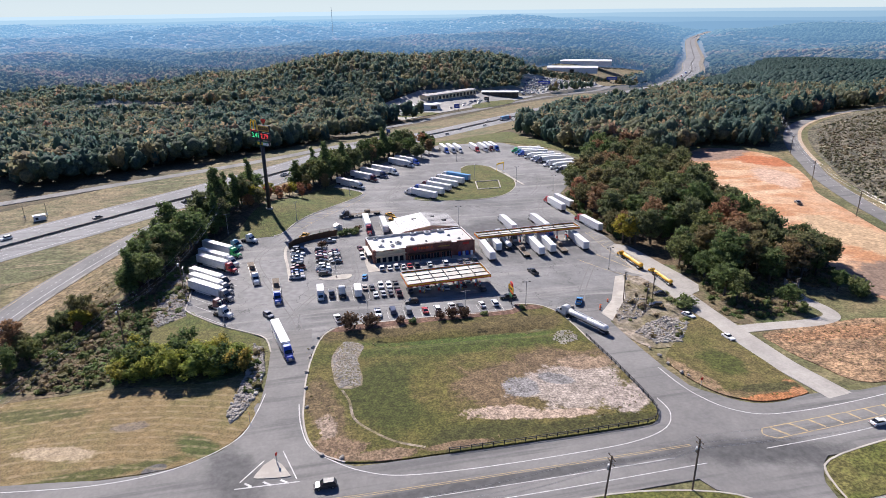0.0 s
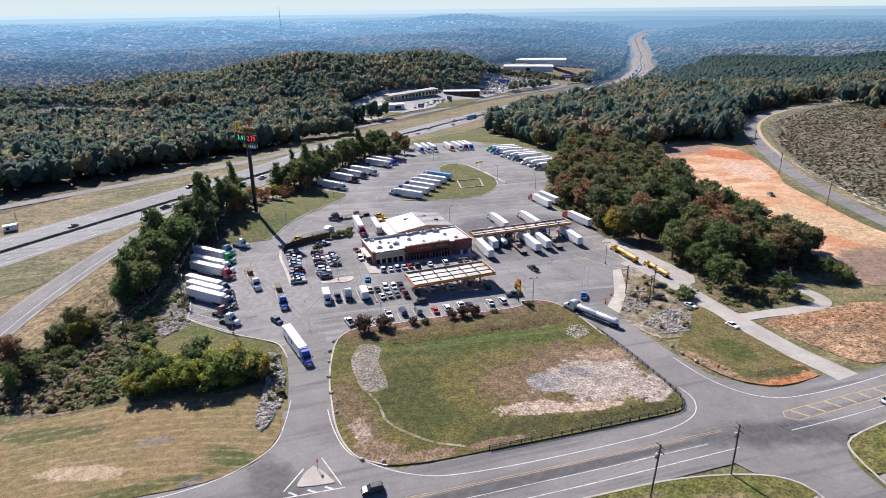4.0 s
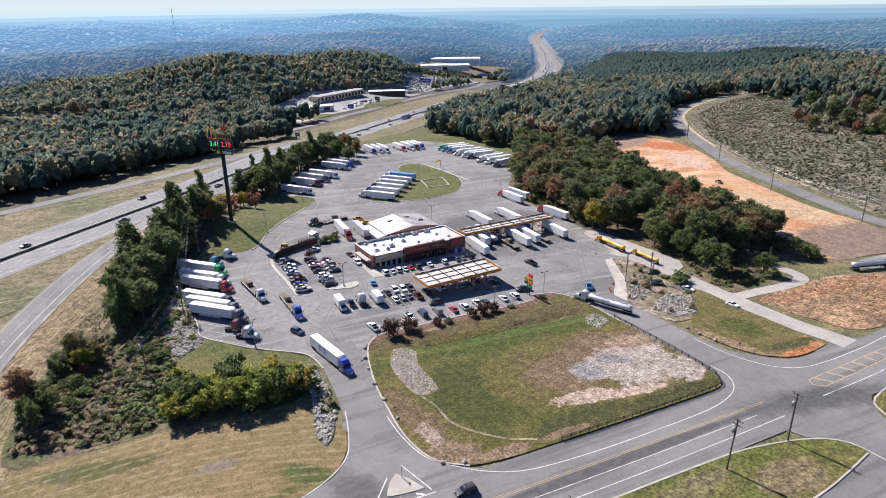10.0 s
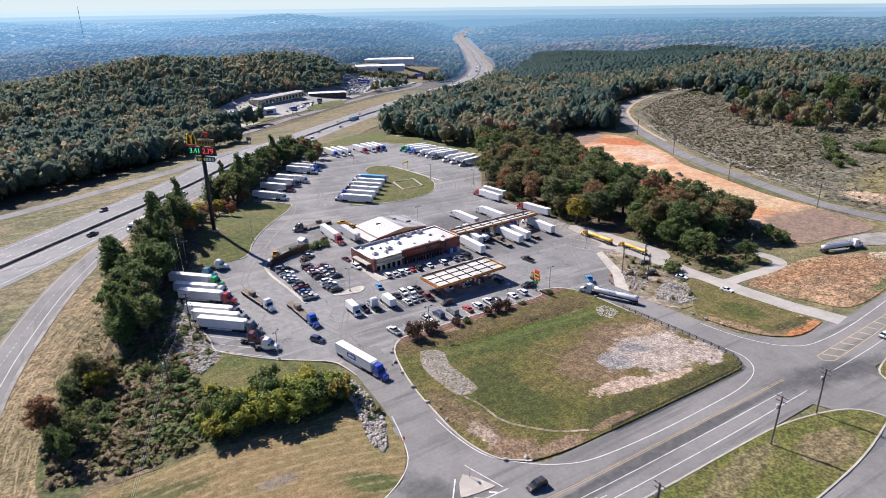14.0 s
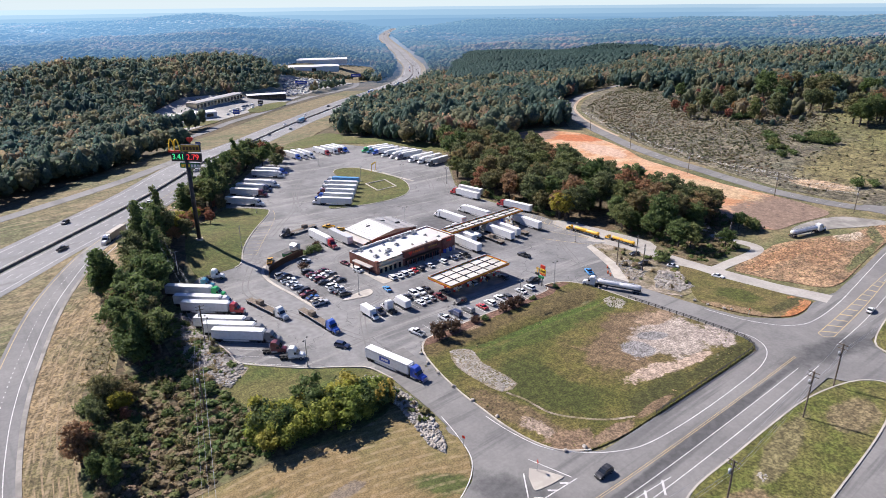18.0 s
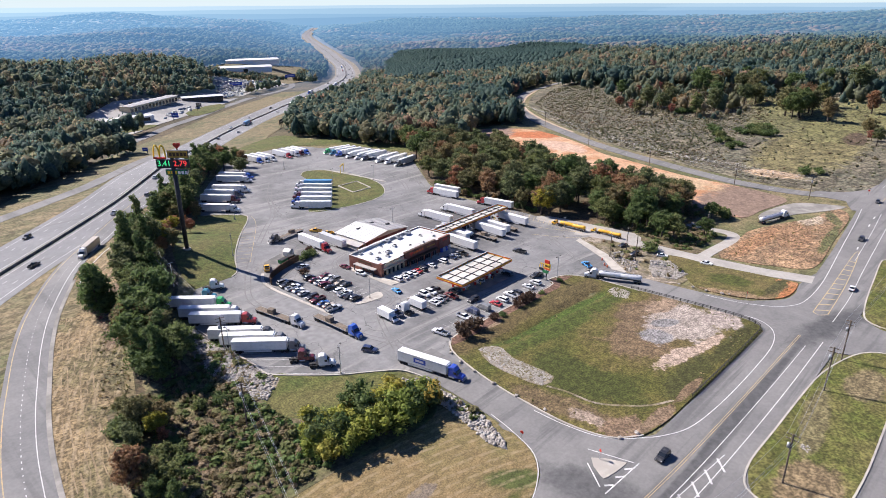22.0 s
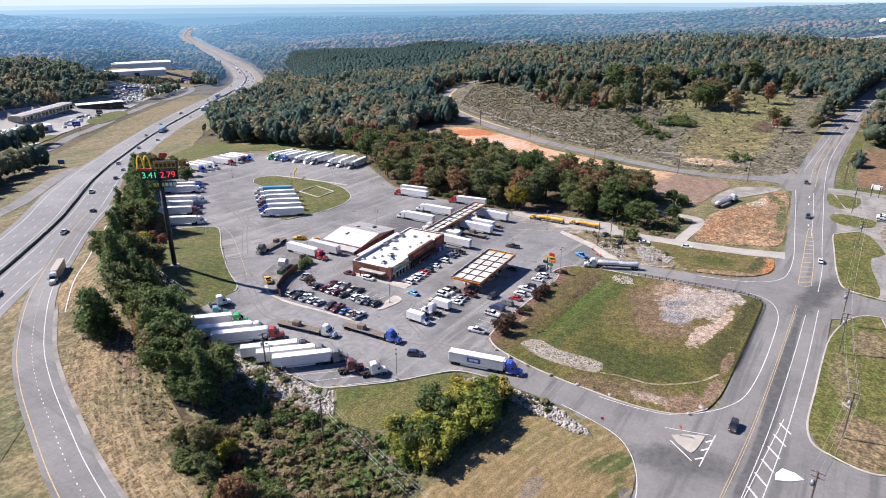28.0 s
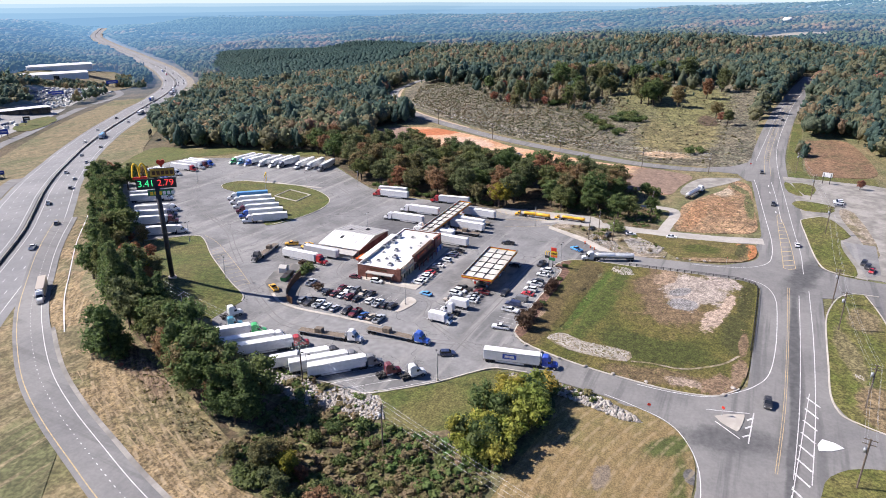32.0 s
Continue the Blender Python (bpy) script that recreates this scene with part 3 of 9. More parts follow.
# base colours darker farther off, with the painted haze glowing over them
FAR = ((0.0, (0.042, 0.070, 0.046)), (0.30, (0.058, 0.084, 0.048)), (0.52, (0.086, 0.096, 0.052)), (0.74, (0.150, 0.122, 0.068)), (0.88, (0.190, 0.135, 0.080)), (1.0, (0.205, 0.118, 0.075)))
M["haze_valley_woods"] = hazy_woods("haze_valley_woods", FAR)
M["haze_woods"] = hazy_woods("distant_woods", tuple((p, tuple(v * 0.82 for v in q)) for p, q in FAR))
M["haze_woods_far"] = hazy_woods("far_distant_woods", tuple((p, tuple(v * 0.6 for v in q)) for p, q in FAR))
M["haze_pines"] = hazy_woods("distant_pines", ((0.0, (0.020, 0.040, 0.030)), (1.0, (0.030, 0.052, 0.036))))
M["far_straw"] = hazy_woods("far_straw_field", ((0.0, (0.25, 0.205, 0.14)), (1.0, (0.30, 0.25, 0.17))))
# the far ground carries the same painted haze glow
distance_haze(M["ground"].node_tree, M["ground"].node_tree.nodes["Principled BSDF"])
M["led_green"] = glowing("green_led", (0.05, 0.7, 0.25), 0.6)
M["led_red"] = glowing("red_led", (0.9, 0.05, 0.05), 0.6)

# ---- land form ----
from mathutils.geometry import delaunay_2d_cdt


def smooth(a, b, v):
    u = np.clip((v - a) / (b - a), 0, 1)
    return u * u * (3 - 2 * u)


HWY = [(-420, 5), (-300, 125), (-200, 225), (-134, 292), (-98, 328), (-50, 375), (-10, 416), (14, 445), (80, 529), (134, 591), (178, 636), (240, 694), (300, 742), (358, 787),
       (447, 858), (525, 930), (579, 984), (640, 1052), (720, 1150), (877, 1363), (1010, 1575), (1185, 1835), (1400, 2185), (1600, 2510), (1787, 2815), (1950, 3060), (2210, 3400), (2560, 3830)]
DROP_Y = (480, 600, 700, 800, 900, 1000, 1150, 1300, 1550, 1800, 2460, 3000, 4200, 6000)
DROP_Z = (0, -8, -13, -14.5, -19, -25, -31.5, -34.5, -37, -46, -56.5, -58, -61, -50)


def far_from(line, x, y):
    """Distance from points to a polyline, by arrays."""
    d = np.full(np.shape(x), 1e9)
    for (ax, ay), (bx, by) in zip(line[:-1], line[1:]):
        ux, uy = bx - ax, by - ay
        s = np.clip(((x - ax) * ux + (y - ay) * uy) / (ux * ux + uy * uy), 0, 1)
        d = np.minimum(d, np.hypot(x - ax - s * ux, y - ay - s * uy))
    return d


def land(x, y):
    x, y = np.asarray(x, float), np.asarray(y, float)
    z = -3.6 * np.clip(x / 120, 0, 1) * smooth(95, 175, y) - 0.012 * np.maximum(0, y - 250) * np.minimum(1, 1400 / np.maximum(y, 1))
    # the valley falls away along the highway, less so to its west
    west = np.interp(y, [p[1] for p in HWY], [p[0] for p in HWY]) - x
    z = z + np.interp(y, DROP_Y, DROP_Z) * (1 - 0.55 * smooth(75, 375, west))
    z = z + 6.5 * np.exp(-((x + 32) ** 2 + (y - 312) ** 2) / 800)
    z = z - 1.1 * np.exp(-((y - 170.5) / 3.2) ** 2) * smooth(10, 22, x) * (1 - smooth(66, 76, x))
    z = z - 3.5 * np.exp(-(((x + 72) / 11) ** 2 + ((y - 200) / 34) ** 2))
    r = np.hypot(x - 40, y - 230)
    road = far_from(HWY, x, y)
    far = smooth(420, 900, r) * smooth(50, 220, road)
    hills = 7 * np.sin(x / 97 + 1.3 * np.sin(y / 173)) * np.cos(y / 121 + 0.8) + 5 * np.sin(x / 53 + y / 71) + 4
    z = z + far * hills
    # broad swells farther off
    z = z + smooth(1400, 2400, r) * smooth(60, 420, road) * (13 * np.sin(x / 330 + 1.1 * np.sin(y / 610)) * np.cos(y / 410 + 0.4) + 10 * np.sin(y / 260 - x / 520))
    z = z + 45 * np.exp(-((x - 150) / 228) ** 2 - ((y - 960 - 0.3 * x) / 130) ** 2) * smooth(60, 200, road)
    z = z - 16 * np.exp(-((x + 260) / 300) ** 2 - ((y - 860) / 300) ** 2)
    # the terrace of the rear warehouse
    z = z + 14 * np.exp(-((x - 568) / 75) ** 2 - ((y - 1262) / 75) ** 2)
    # a wooded hill by itself
    z = z + 34 * np.exp(-((x - 1365) / 210) ** 2 - ((y - 3900) / 300) ** 2) + 16 * np.exp(-((x - 1130) / 260) ** 2 - ((y - 4000) / 300) ** 2)
    z = z + 6 * np.exp(-((x - 1800) / 380) ** 2 - ((y - 30) / 330) ** 2) - 16 * np.exp(-((x - 1180) / 170) ** 2 - ((y - 70) / 170) ** 2)
    # the land climbs again towards the eastern horizon
    z = z + smooth(2600, 4700, r) * (24 + 18 * smooth(0.55, 0.76, x / np.maximum(r, 1))) * smooth(60, 600, road)
    z = z + 22 * smooth(250, 900, x) * (1 - 1.25 * smooth(950, 1800, x)) * np.exp(-((y - 250) / 500) ** 2)
    return z


def H(x, y):
    return float(land(x, y))


def obj(name, verts, faces, mat, label="", category="", kind="structure"):
    me = bpy.data.meshes.new(name)
    me.from_pydata([tuple(v) for v in verts], [], [tuple(f) for f in faces])
    me.materials.append(mat)
    ob = new(name, me)
    if label:
        tagged(ob, label, category, kind=kind)
    return ob


def mesh_np(name, V, F, mat, smooth_faces=True):
    """A mesh from arrays of corners and triangles."""
    me = bpy.data.meshes.new(name)
    me.vertices.add(len(V))
    me.vertices.foreach_set("co", np.ascontiguousarray(V, np.float32).ravel())
    me.loops.add(F.size)
    me.loops.foreach_set("vertex_index", np.ascontiguousarray(F, np.int32).ravel())
    me.polygons.add(len(F))
    me.polygons.foreach_set("loop_start", np.arange(0, F.size, 3, dtype=np.int32))
    me.polygons.foreach_set("use_smooth", np.full(len(F), smooth_faces))
    me.update(calc_edges=True)
    me.materials.append(mat)
    return me


def rounded(pts, n=5, closed=True):
    """A smooth line through the points."""
    out, k = [], len(pts)
    for i in range(k if closed else k - 1):
        p = [Vector(pts[(i + j) % k]) if closed else Vector(pts[min(max(i + j, 0), k - 1)]) for j in (-1, 0, 1, 2)]
        for s in range(n):
            t = s / n
            out.append(0.5 * (2 * p[1] + (p[2] - p[0]) * t + (2 * p[0] - 5 * p[1] + 4 * p[2] - p[3]) * t * t + (3 * p[1] - p[0] - 3 * p[2] + p[3]) * t ** 3))
    if not closed:
        out.append(Vector(pts[-1]))
    return out


def inside(poly, x, y):
    res = np.zeros(np.shape(x), bool)
    k = len(poly)
    for i in range(k):
        (ax, ay), (bx, by) = poly[i][:2], poly[(i + 1) % k][:2]
        if ay == by:
            continue
        c = ((ay > y) != (by > y)) & (x < (bx - ax) * (y - ay) / (by - ay) + ax)
        res ^= c
    return res


def sheet(name, pts, mat, dz, label, category, step=5.0, curve=4, skirt=0.3):
    """A sheet of ground that lies on the land, with an edge of its own."""
    line = rounded(pts, curve) if curve > 1 else [Vector(p) for p in pts]
    fine = []
    for a, b in zip(line, line[1:] + line[:1]):
        k = max(1, int((b - a).length / step))
        fine += [a.lerp(b, i / k) for i in range(k)]
    n = len(fine)
    xs, ys = [p.x for p in fine], [p.y for p in fine]
    gx, gy = np.meshgrid(np.arange(min(xs) + step / 2, max(xs), step), np.arange(min(ys) + step / 2, max(ys), step))
    gx, gy = gx.ravel(), gy.ravel()
    ok = inside(fine, gx, gy)
    ok &= far_from(fine + fine[:1], gx, gy) > step * 0.35
    co = fine + [Vector(p) for p in zip(gx[ok], gy[ok])]
    v2, _, fs, _, _, _ = delaunay_2d_cdt(co, [(i, (i + 1) % n) for i in range(n)], [], 1, 1e-4)
    arr = np.array([tuple(p) for p in v2])
    z = land(arr[:, 0], arr[:, 1]) + dz
    verts = [(p[0], p[1], h) for p, h in zip(arr, z)]
    faces = [tuple(f) for f in fs]
    edges = {}
    for f in faces:
        for i in range(len(f)):
            e = (f[i], f[(i + 1) % len(f)])
            edges[e] = 1
    low = {}
    for a, b in list(edges):
        if (b, a) not in edges:
            for v in (a, b):
                if v not in low:
                    low[v] = len(verts)
                    verts.append((verts[v][0], verts[v][1], verts[v][2] - skirt))
            faces.append((b, a, low[a], low[b]))
    return obj(name, verts, faces, mat, label, category)


def ribbon_faces(line, lo, hi, dz, step=5.0, across=4.0, drop=0.0):
    """Corners and faces of a strip along a smooth line, from offset lo to hi (right is positive)."""
    pts = []
    for a, b in zip(line[:-1], line[1:]):
        k = max(1, int((b - a).length / step))
        pts += [a.lerp(b, i / k) for i in range(k)]
    pts.append(line[-1])
    k = max(1, int(math.ceil((hi - lo) / across)))
    offs = np.linspace(lo, hi, k + 1)
    p = np.array([tuple(v) for v in pts])
    d = np.gradient(p, axis=0)
    d /= np.linalg.norm(d, axis=1)[:, None]
    x = p[:, 0][:, None] + d[:, 1][:, None] * offs
    y = p[:, 1][:, None] - d[:, 0][:, None] * offs
    z = land(x, y) + dz
    V = np.stack([x, y, z], -1).reshape(-1, 3)
    m = k + 1
    F = [(i * m + j, i * m + j + 1, (i + 1) * m + j + 1, (i + 1) * m + j) for i in range(len(pts) - 1) for j in range(k)]
    if drop:
        n0 = len(V)
        side = []
        for j in (0, k):
            for i in range(len(pts)):
                side.append(V[i * m + j] - (0, 0, drop))
        V = np.vstack([V, np.array(side)])
        n = len(pts)
        F += [(i * m, (i + 1) * m, n0 + i + 1, n0 + i) for i in range(n - 1)]
        F += [((i + 1) * m + k, i * m + k, n0 + n + i, n0 + n + i + 1) for i in range(n - 1)]
    return V, F


def ribbon(name, pts, lo, hi, mat, dz, label, category, curve=6, step=5.0, drop=0.3):
    V, F = ribbon_faces(rounded(pts, curve, False), lo, hi, dz, step, 4.0, drop)
    return obj(name, V, F, mat, label, category)


def stripes(name, runs, mat, dz, label, parent=None):
    """Painted lines: each run is a list of points with a width; a dash length and gap may follow."""
    VV, FF, n = [], [], 0
    for run in runs:
        pts, w = run[0], run[1]
        line = rounded(pts, 6, False) if len(pts) > 2 else [Vector(p) for p in pts]
        if len(run) > 2:
            dash, gap = run[2], run[3]
            acc, seg, out = 0.0, [], []
            for a, b in zip(line[:-1], line[1:]):
                L = (b - a).length
                k = max(1, int(L / 0.4))
                for i in range(k):
                    q = a.lerp(b, i / k)
                    if acc % (dash + gap) < dash:
                        seg.append(q)
                    elif len(seg) > 1:
                        out.append(seg)
                        seg = []
                    else:
                        seg = []
                    acc += L / k
            pieces = out
        else:
            pieces = [line]
        for pc in pieces:
            if len(pc) < 2:
                continue
            V, F = ribbon_faces(pc, -w / 2, w / 2, dz, 4.0)
            VV.append(V)
            FF += [tuple(i + n for i in f) for f in F]
            n += len(V)
    return obj(name, np.vstack(VV), FF, mat, label, "road marking")


# the land itself, finer in the middle
def graded(lo, a, b, hi, step):
    out = list(np.arange(a, b + step, step))
    s, v = step, out[-1]
    while v < hi:
        s *= 1.12
        v += min(s, 160)
        out.append(v)
    s, v = step, a
    while v > lo:
        s *= 1.12
        v -= min(s, 160)
        out.insert(0, v)
    return np.array(out)


gx, gy = graded(-4700, -180, 300, 4700, 4.0), graded(-4700, 70, 500, 4900, 4.0)
X, Y = np.meshgrid(gx, gy)
V = np.stack([X, Y, land(X, Y) - 0.2 - (7 * smooth(900, 1700, np.hypot(X, Y)) + 12 * smooth(2400, 3200, np.hypot(X, Y))) * (0.45 + 0.55 * smooth(40, 160, far_from(HWY, X, Y)))], -1).reshape(-1, 3)
k = len(gx)
i, j = np.meshgrid(np.arange(len(gy) - 1), np.arange(k - 1), indexing="ij")
q = (i * k + j).ravel()
F = np.concatenate([np.stack([q, q + 1, q + k + 1], -1), np.stack([q, q + k + 1, q + k], -1)])
tagged(new("ground", mesh_np("ground", V, F, M["ground"])), "dry autumn grassland and woodland floor reaching the hills", "ground", kind="structure")

# grass and soil
FRONT = [(30, 600), (67, 632), (107, 676), (154, 724), (202, 759), (266, 813), (341, 876), (401, 914), (470, 975), (522, 1052), (560, 1110)]
WRAMP = [(-420, 180), (-290, 285), (-200, 352), (-134, 391), (-110, 405), (-82, 420), (-52, 437), (-25, 454), (0, 472), (24, 500), (46, 528), (72, 556)]
RAMP = [(-108, 60), (-110, 130), (-107, 180), (-103, 208), (-98, 230), (-92, 250), (-84.5, 273), (-76, 294), (-64, 316), (-50, 338), (-34, 360), (-12, 388), (20, 424)]
NROAD = [(265, 118), (262, 135), (258, 158), (258, 191), (263, 215), (269, 236), (280, 270), (299, 315), (318, 349), (338, 384), (366, 425), (402, 464), (451, 496), (505, 522), (570, 530), (640, 512)]
sheet("meadow", [(-330, -60), (-420, 60), (-190, 215), (-104, 290), (-60, 332), (-20, 372), (60, 468), (105, 528), (178, 556), (181, 502), (186, 440), (200, 420), (240, 410), (292, 426), (330, 402), (360, 436), (398, 478), (452, 514), (505, 538), (575, 545), (640, 524), (600, 400), (640, 165), (600, 60), (330, -60)], M["meadow"], -0.08, "dry autumn grass round the truck stop", "grass", 9.0, 1)
ribbon("highway_verge", HWY[:15], -62, 50, M["verge"], 0.04, "dry mown grass verge along the highway", "grass verge", 4, 8.0)
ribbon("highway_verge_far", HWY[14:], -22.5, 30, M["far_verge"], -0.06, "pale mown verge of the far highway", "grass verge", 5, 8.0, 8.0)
sheet("field", [(-112, 118), (-60, 124), (-38, 124.5), (-27, 128), (-21, 135), (-18.5, 143), (-19, 152), (-24, 160), (-34, 159), (-46, 162), (-60, 162.5), (-74, 165), (-88, 166), (-104, 168)], M["mown"], 0.06,
      "mown dry field with mowing lines and bare patches", "field")
sheet("embankment", [(-104, 152), (-92, 152), (-86, 190), (-75, 232), (-63, 262), (-53, 290), (-40, 330), (-10, 365), (20, 400), (8, 408), (-28, 365), (-48, 336), (-60, 316), (-72, 294), (-80, 273), (-88, 248), (-95, 226), (-101, 200), (-106, 175)],
      M["slope"], 0.07, "mown straw-coloured embankment beside the exit ramp", "embankment")
sheet("tree_belt_floor", [(-91, 166), (-62, 166), (-52, 172), (-58, 195), (-58, 235), (-50, 262), (-38, 278), (-28, 300), (-16, 330), (8, 362), (30, 402), (62, 448), (52, 444), (24, 406), (-6, 366), (-36, 326), (-50, 292), (-61, 262), (-73, 230), (-84, 190)],
      M["litter"], 0.09, "shaded leaf litter and brush under the tree belt", "woodland floor")
sheet("brush", [(-92, 164), (-72, 163), (-55, 161.5), (-36, 159.5), (-25, 161), (-22, 168), (-34, 172), (-48, 180), (-52, 197), (-57, 222), (-80, 226), (-88, 200)], M["brush_floor"], 0.11, "tangled brush and dry weeds in a hollow", "brush")
sheet("west_lawn", [(-44, 206), (-39.5, 200), (-31.5, 191.5), (-22, 184.5), (-19, 178), (-22, 172), (-34, 170), (-50, 182), (-53, 197)], M["lawn_t"], 0.12, "short green lawn at the lot's edge with a worn track", "lawn")
sheet("woods_floor", [(130, 214), (155, 203), (196, 198), (204, 212), (214, 240), (220, 282), (231, 316), (239, 352), (238, 384), (210, 430), (186, 428), (188, 396), (152, 346), (138, 324), (130, 290)], M["litter"], 0.06,
      "dark leaf litter under the woods", "woodland floor")
sheet("brush_east", [(129, 215), (128, 188), (131, 164), (142, 160), (164, 160), (168, 178), (196, 180), (198, 200), (155, 206)], M["brush_floor"], 0.08, "weeds and low brush beside the gravel drive", "brush")
sheet("scrub", [(270, 128), (268, 158), (268, 190), (273, 213), (279, 233), (290, 266), (309, 311), (328, 344), (348, 378), (376, 418), (410, 455), (458, 486), (510, 513), (575, 521), (640, 500), (680, 330), (740, 170), (540, 130), (400, 130)], M["scrub"], 0.07,
      "overgrown field of dry weeds and low shrubs", "field", 9.0)
sheet("orange_clay", [(238, 380), (262, 402), (290, 414), (312, 386), (306, 352), (290, 316), (273, 290), (264, 262), (256, 236), (251, 215), (250, 190), (247, 172), (238, 158), (212, 162), (196, 164), (193, 172), (197, 190), (202, 208), (213, 240), (219, 282), (230, 315), (238, 352)], M["orange"], 0.10,
      "graded orange clay building site with wheel tracks", "bare earth")
sheet("north_grass", [(62, 440), (88, 474), (102, 485), (140, 489), (160, 472), (180, 444), (188, 400), (205, 395), (200, 440), (178, 500), (178, 552), (120, 520), (85, 482)], M["lawn_t"], 0.07, "rough green bank behind the parked trucks", "grass bank")
sheet("tower_lawn", [(-33, 276), (-31, 274.5), (-18.5, 275.2), (-14.2, 278.8), (-7.6, 292), (9.5, 318), (24.5, 338), (26.5, 347), (13, 360), (2, 352), (-14, 330), (-24, 312), (-31, 292)], M["lawn_t"], 0.16, "green grass slope round the tall sign", "lawn", 3.0)

# paved ground
DPAD = [(-13.4, 262), (-14.4, 257), (-10.4, 255.6), (-6, 261), (4, 267), (18, 271.5), (19, 284), (8, 284), (-2, 279.5), (-11, 268)]
LOT = [(-46.5, 246), (-46.2, 234), (-45.2, 215), (-45.2, 207.5), (-39.7, 200.5), (-31.6, 192.3), (-22.3, 185.2), (-17.5, 180.5), (-15.5, 172), (-4, 168), (-1, 179), (4.5, 184), (33, 185.3), (62.6, 186.2), (64.8, 189.9),
       (73.1, 188), (77.8, 181), (79.3, 171), (92.4, 172), (93, 174), (106, 188), (115, 207), (124, 205), (127, 218), (128, 235), (128.3, 258), (127.5, 276), (127, 293), (134.5, 322), (146, 339), (182, 390), (180, 436), (159, 455), (150, 478), (138, 487), (101, 483),
       (86, 470), (60, 438), (36, 406), (20, 382), (12, 361), (26.5, 347.5), (24.8, 338), (9.8, 317.8), (-7.4, 292), (-14, 279), (-18.5, 275), (-32, 275.5), (-44, 262)]
sheet("lot", LOT, M["asphalt"], 0.10, "grey asphalt truck lot with patches, tyre marks and faded stripes", "parking lot", 5.0, 1)
ribbon("west_driveway", [(-10, 184), (-10.5, 172), (-11, 158), (-12.2, 146), (-14, 134), (-16, 122), (-18, 110)], -6.2, 5.6, M["road"], 0.13, "asphalt driveway into the truck stop", "driveway")
ribbon("east_driveway", [(86, 180), (86.2, 165), (86.8, 148), (87.5, 134), (89, 120), (91, 108)], -6.2, 6.4, M["road"], 0.13, "asphalt driveway beside the rail fence", "driveway")
sheet("west_mouth", [(-18.6, 146), (-18.7, 141), (-21, 134), (-26, 128), (-36, 124.4), (-50, 124), (-71, 127), (-110, 128), (-112, 112), (0, 106), (6, 114), (1, 118), (-4.5, 124), (-7, 133), (-7.4, 144)], M["road"], 0.125, "worn asphalt where the driveway widens", "road", 5.0, 2)
sheet("east_mouth", [(80.6, 134), (80.4, 124), (79, 118.5), (76, 115.8), (70, 110), (140, 108), (142, 116), (122, 118.6), (114, 117.2), (107, 117.6), (102.5, 120), (98.5, 124.5), (94.5, 130), (93.2, 140), (87, 142)], M["road"], 0.125, "worn asphalt where the driveway meets the road", "road", 5.0, 2)
ART = [(-260, 128), (-180, 122), (-120, 116), (-70, 111.5), (-30, 108.5), (0, 107), (40, 106.4), (80, 106.3), (120, 107), (160, 109.5), (205, 113.5), (250, 117.5), (300, 119.3), (350, 118.2), (410, 115.4), (466, 111.5), (513, 106), (590, 97), (650, 86)]
ribbon("arterial_road", ART, -9.2, 10.6, M["road"], 0.12, "grey two-lane road with turn lanes and worn markings", "road")
ribbon("north_road", NROAD, -5.0, 5.0, M["road"], 0.14, "curving grey side road", "road")
sheet("north_junction", [(240, 110), (300, 112), (300, 128), (284, 130), (270, 140), (266, 152), (256, 152), (252, 134), (236, 128)], M["road"], 0.15, "asphalt junction of the side road", "road", 5.0, 2)
sheet("side_street", [(78, 100), (110, 100), (106, 95), (102, 91), (99.5, 84), (99, 60), (98, 30), (86, 30), (86, 60), (85.5, 80), (83, 88), (77, 92)], M["road"], 0.128, "side street opposite the driveway", "road", 5.0, 2)
sheet("south_street", [(-2, 99), (8, 98.5), (30, 92), (80, 86), (86, 82), (86, 62), (40, 58), (0, 52), (-30, 50), (-34, 98)], M["road"], 0.126, "asphalt service drive behind the roadside lawn", "road", 5.0, 1)
ribbon("highway", HWY, -20.5, 18.5, M["highway"], 0.14, "grey interstate highway with two carriageways", "highway", 5, 8.0)
ribbon("far_ramp", WRAMP, -4.6, 4.6, M["ramp"], 0.16, "pale slip road joining the far carriageway", "ramp", 5, 8.0)
ribbon("frontage_road", FRONT, -5, 5, M["ramp"], 0.12, "pale frontage road across the highway", "road", 5, 8.0)
ribbon("exit_ramp", RAMP, -7.4, 3.2, M["ramp"], 0.24, "two-lane exit ramp with a worn edge", "ramp")
ribbon("ramp_shoulder", RAMP[:9], 2.4, 4.4, M["shoulder"], 0.22, "crumbling pale shoulder of the ramp", "shoulder")
ribbon("gravel_drive", [(122, 214), (126, 200), (127.3, 186), (127.6, 172), (127.8, 158), (127.6, 146), (127.4, 134), (128.5, 124), (129.5, 116)], -3.6, 4.2, M["gravel"], 0.13, "pale gravel drive", "driveway")
sheet("tanker_stand", [(124, 238), (132, 237), (135.5, 214), (138, 193), (131, 186), (125, 190), (122, 210)], M["gravel"], 0.14, "gravel strip where tankers park", "parking lot", 5.0, 2)
ribbon("gravel_branch", [(129, 158), (141, 157.5), (156, 156.5), (165, 158.5), (167.5, 165), (166.5, 177), (176, 190), (190, 200)], -2.6, 2.6, M["gravel"], 0.12, "pale gravel track", "track")
sheet("gravel_lot", [(196, 152), (212, 148), (226, 138), (240, 131), (240, 142), (234, 154), (212, 160), (198, 159)], M["shoulder"], 0.13, "grey gravel pull-off", "parking lot", 5.0, 3)
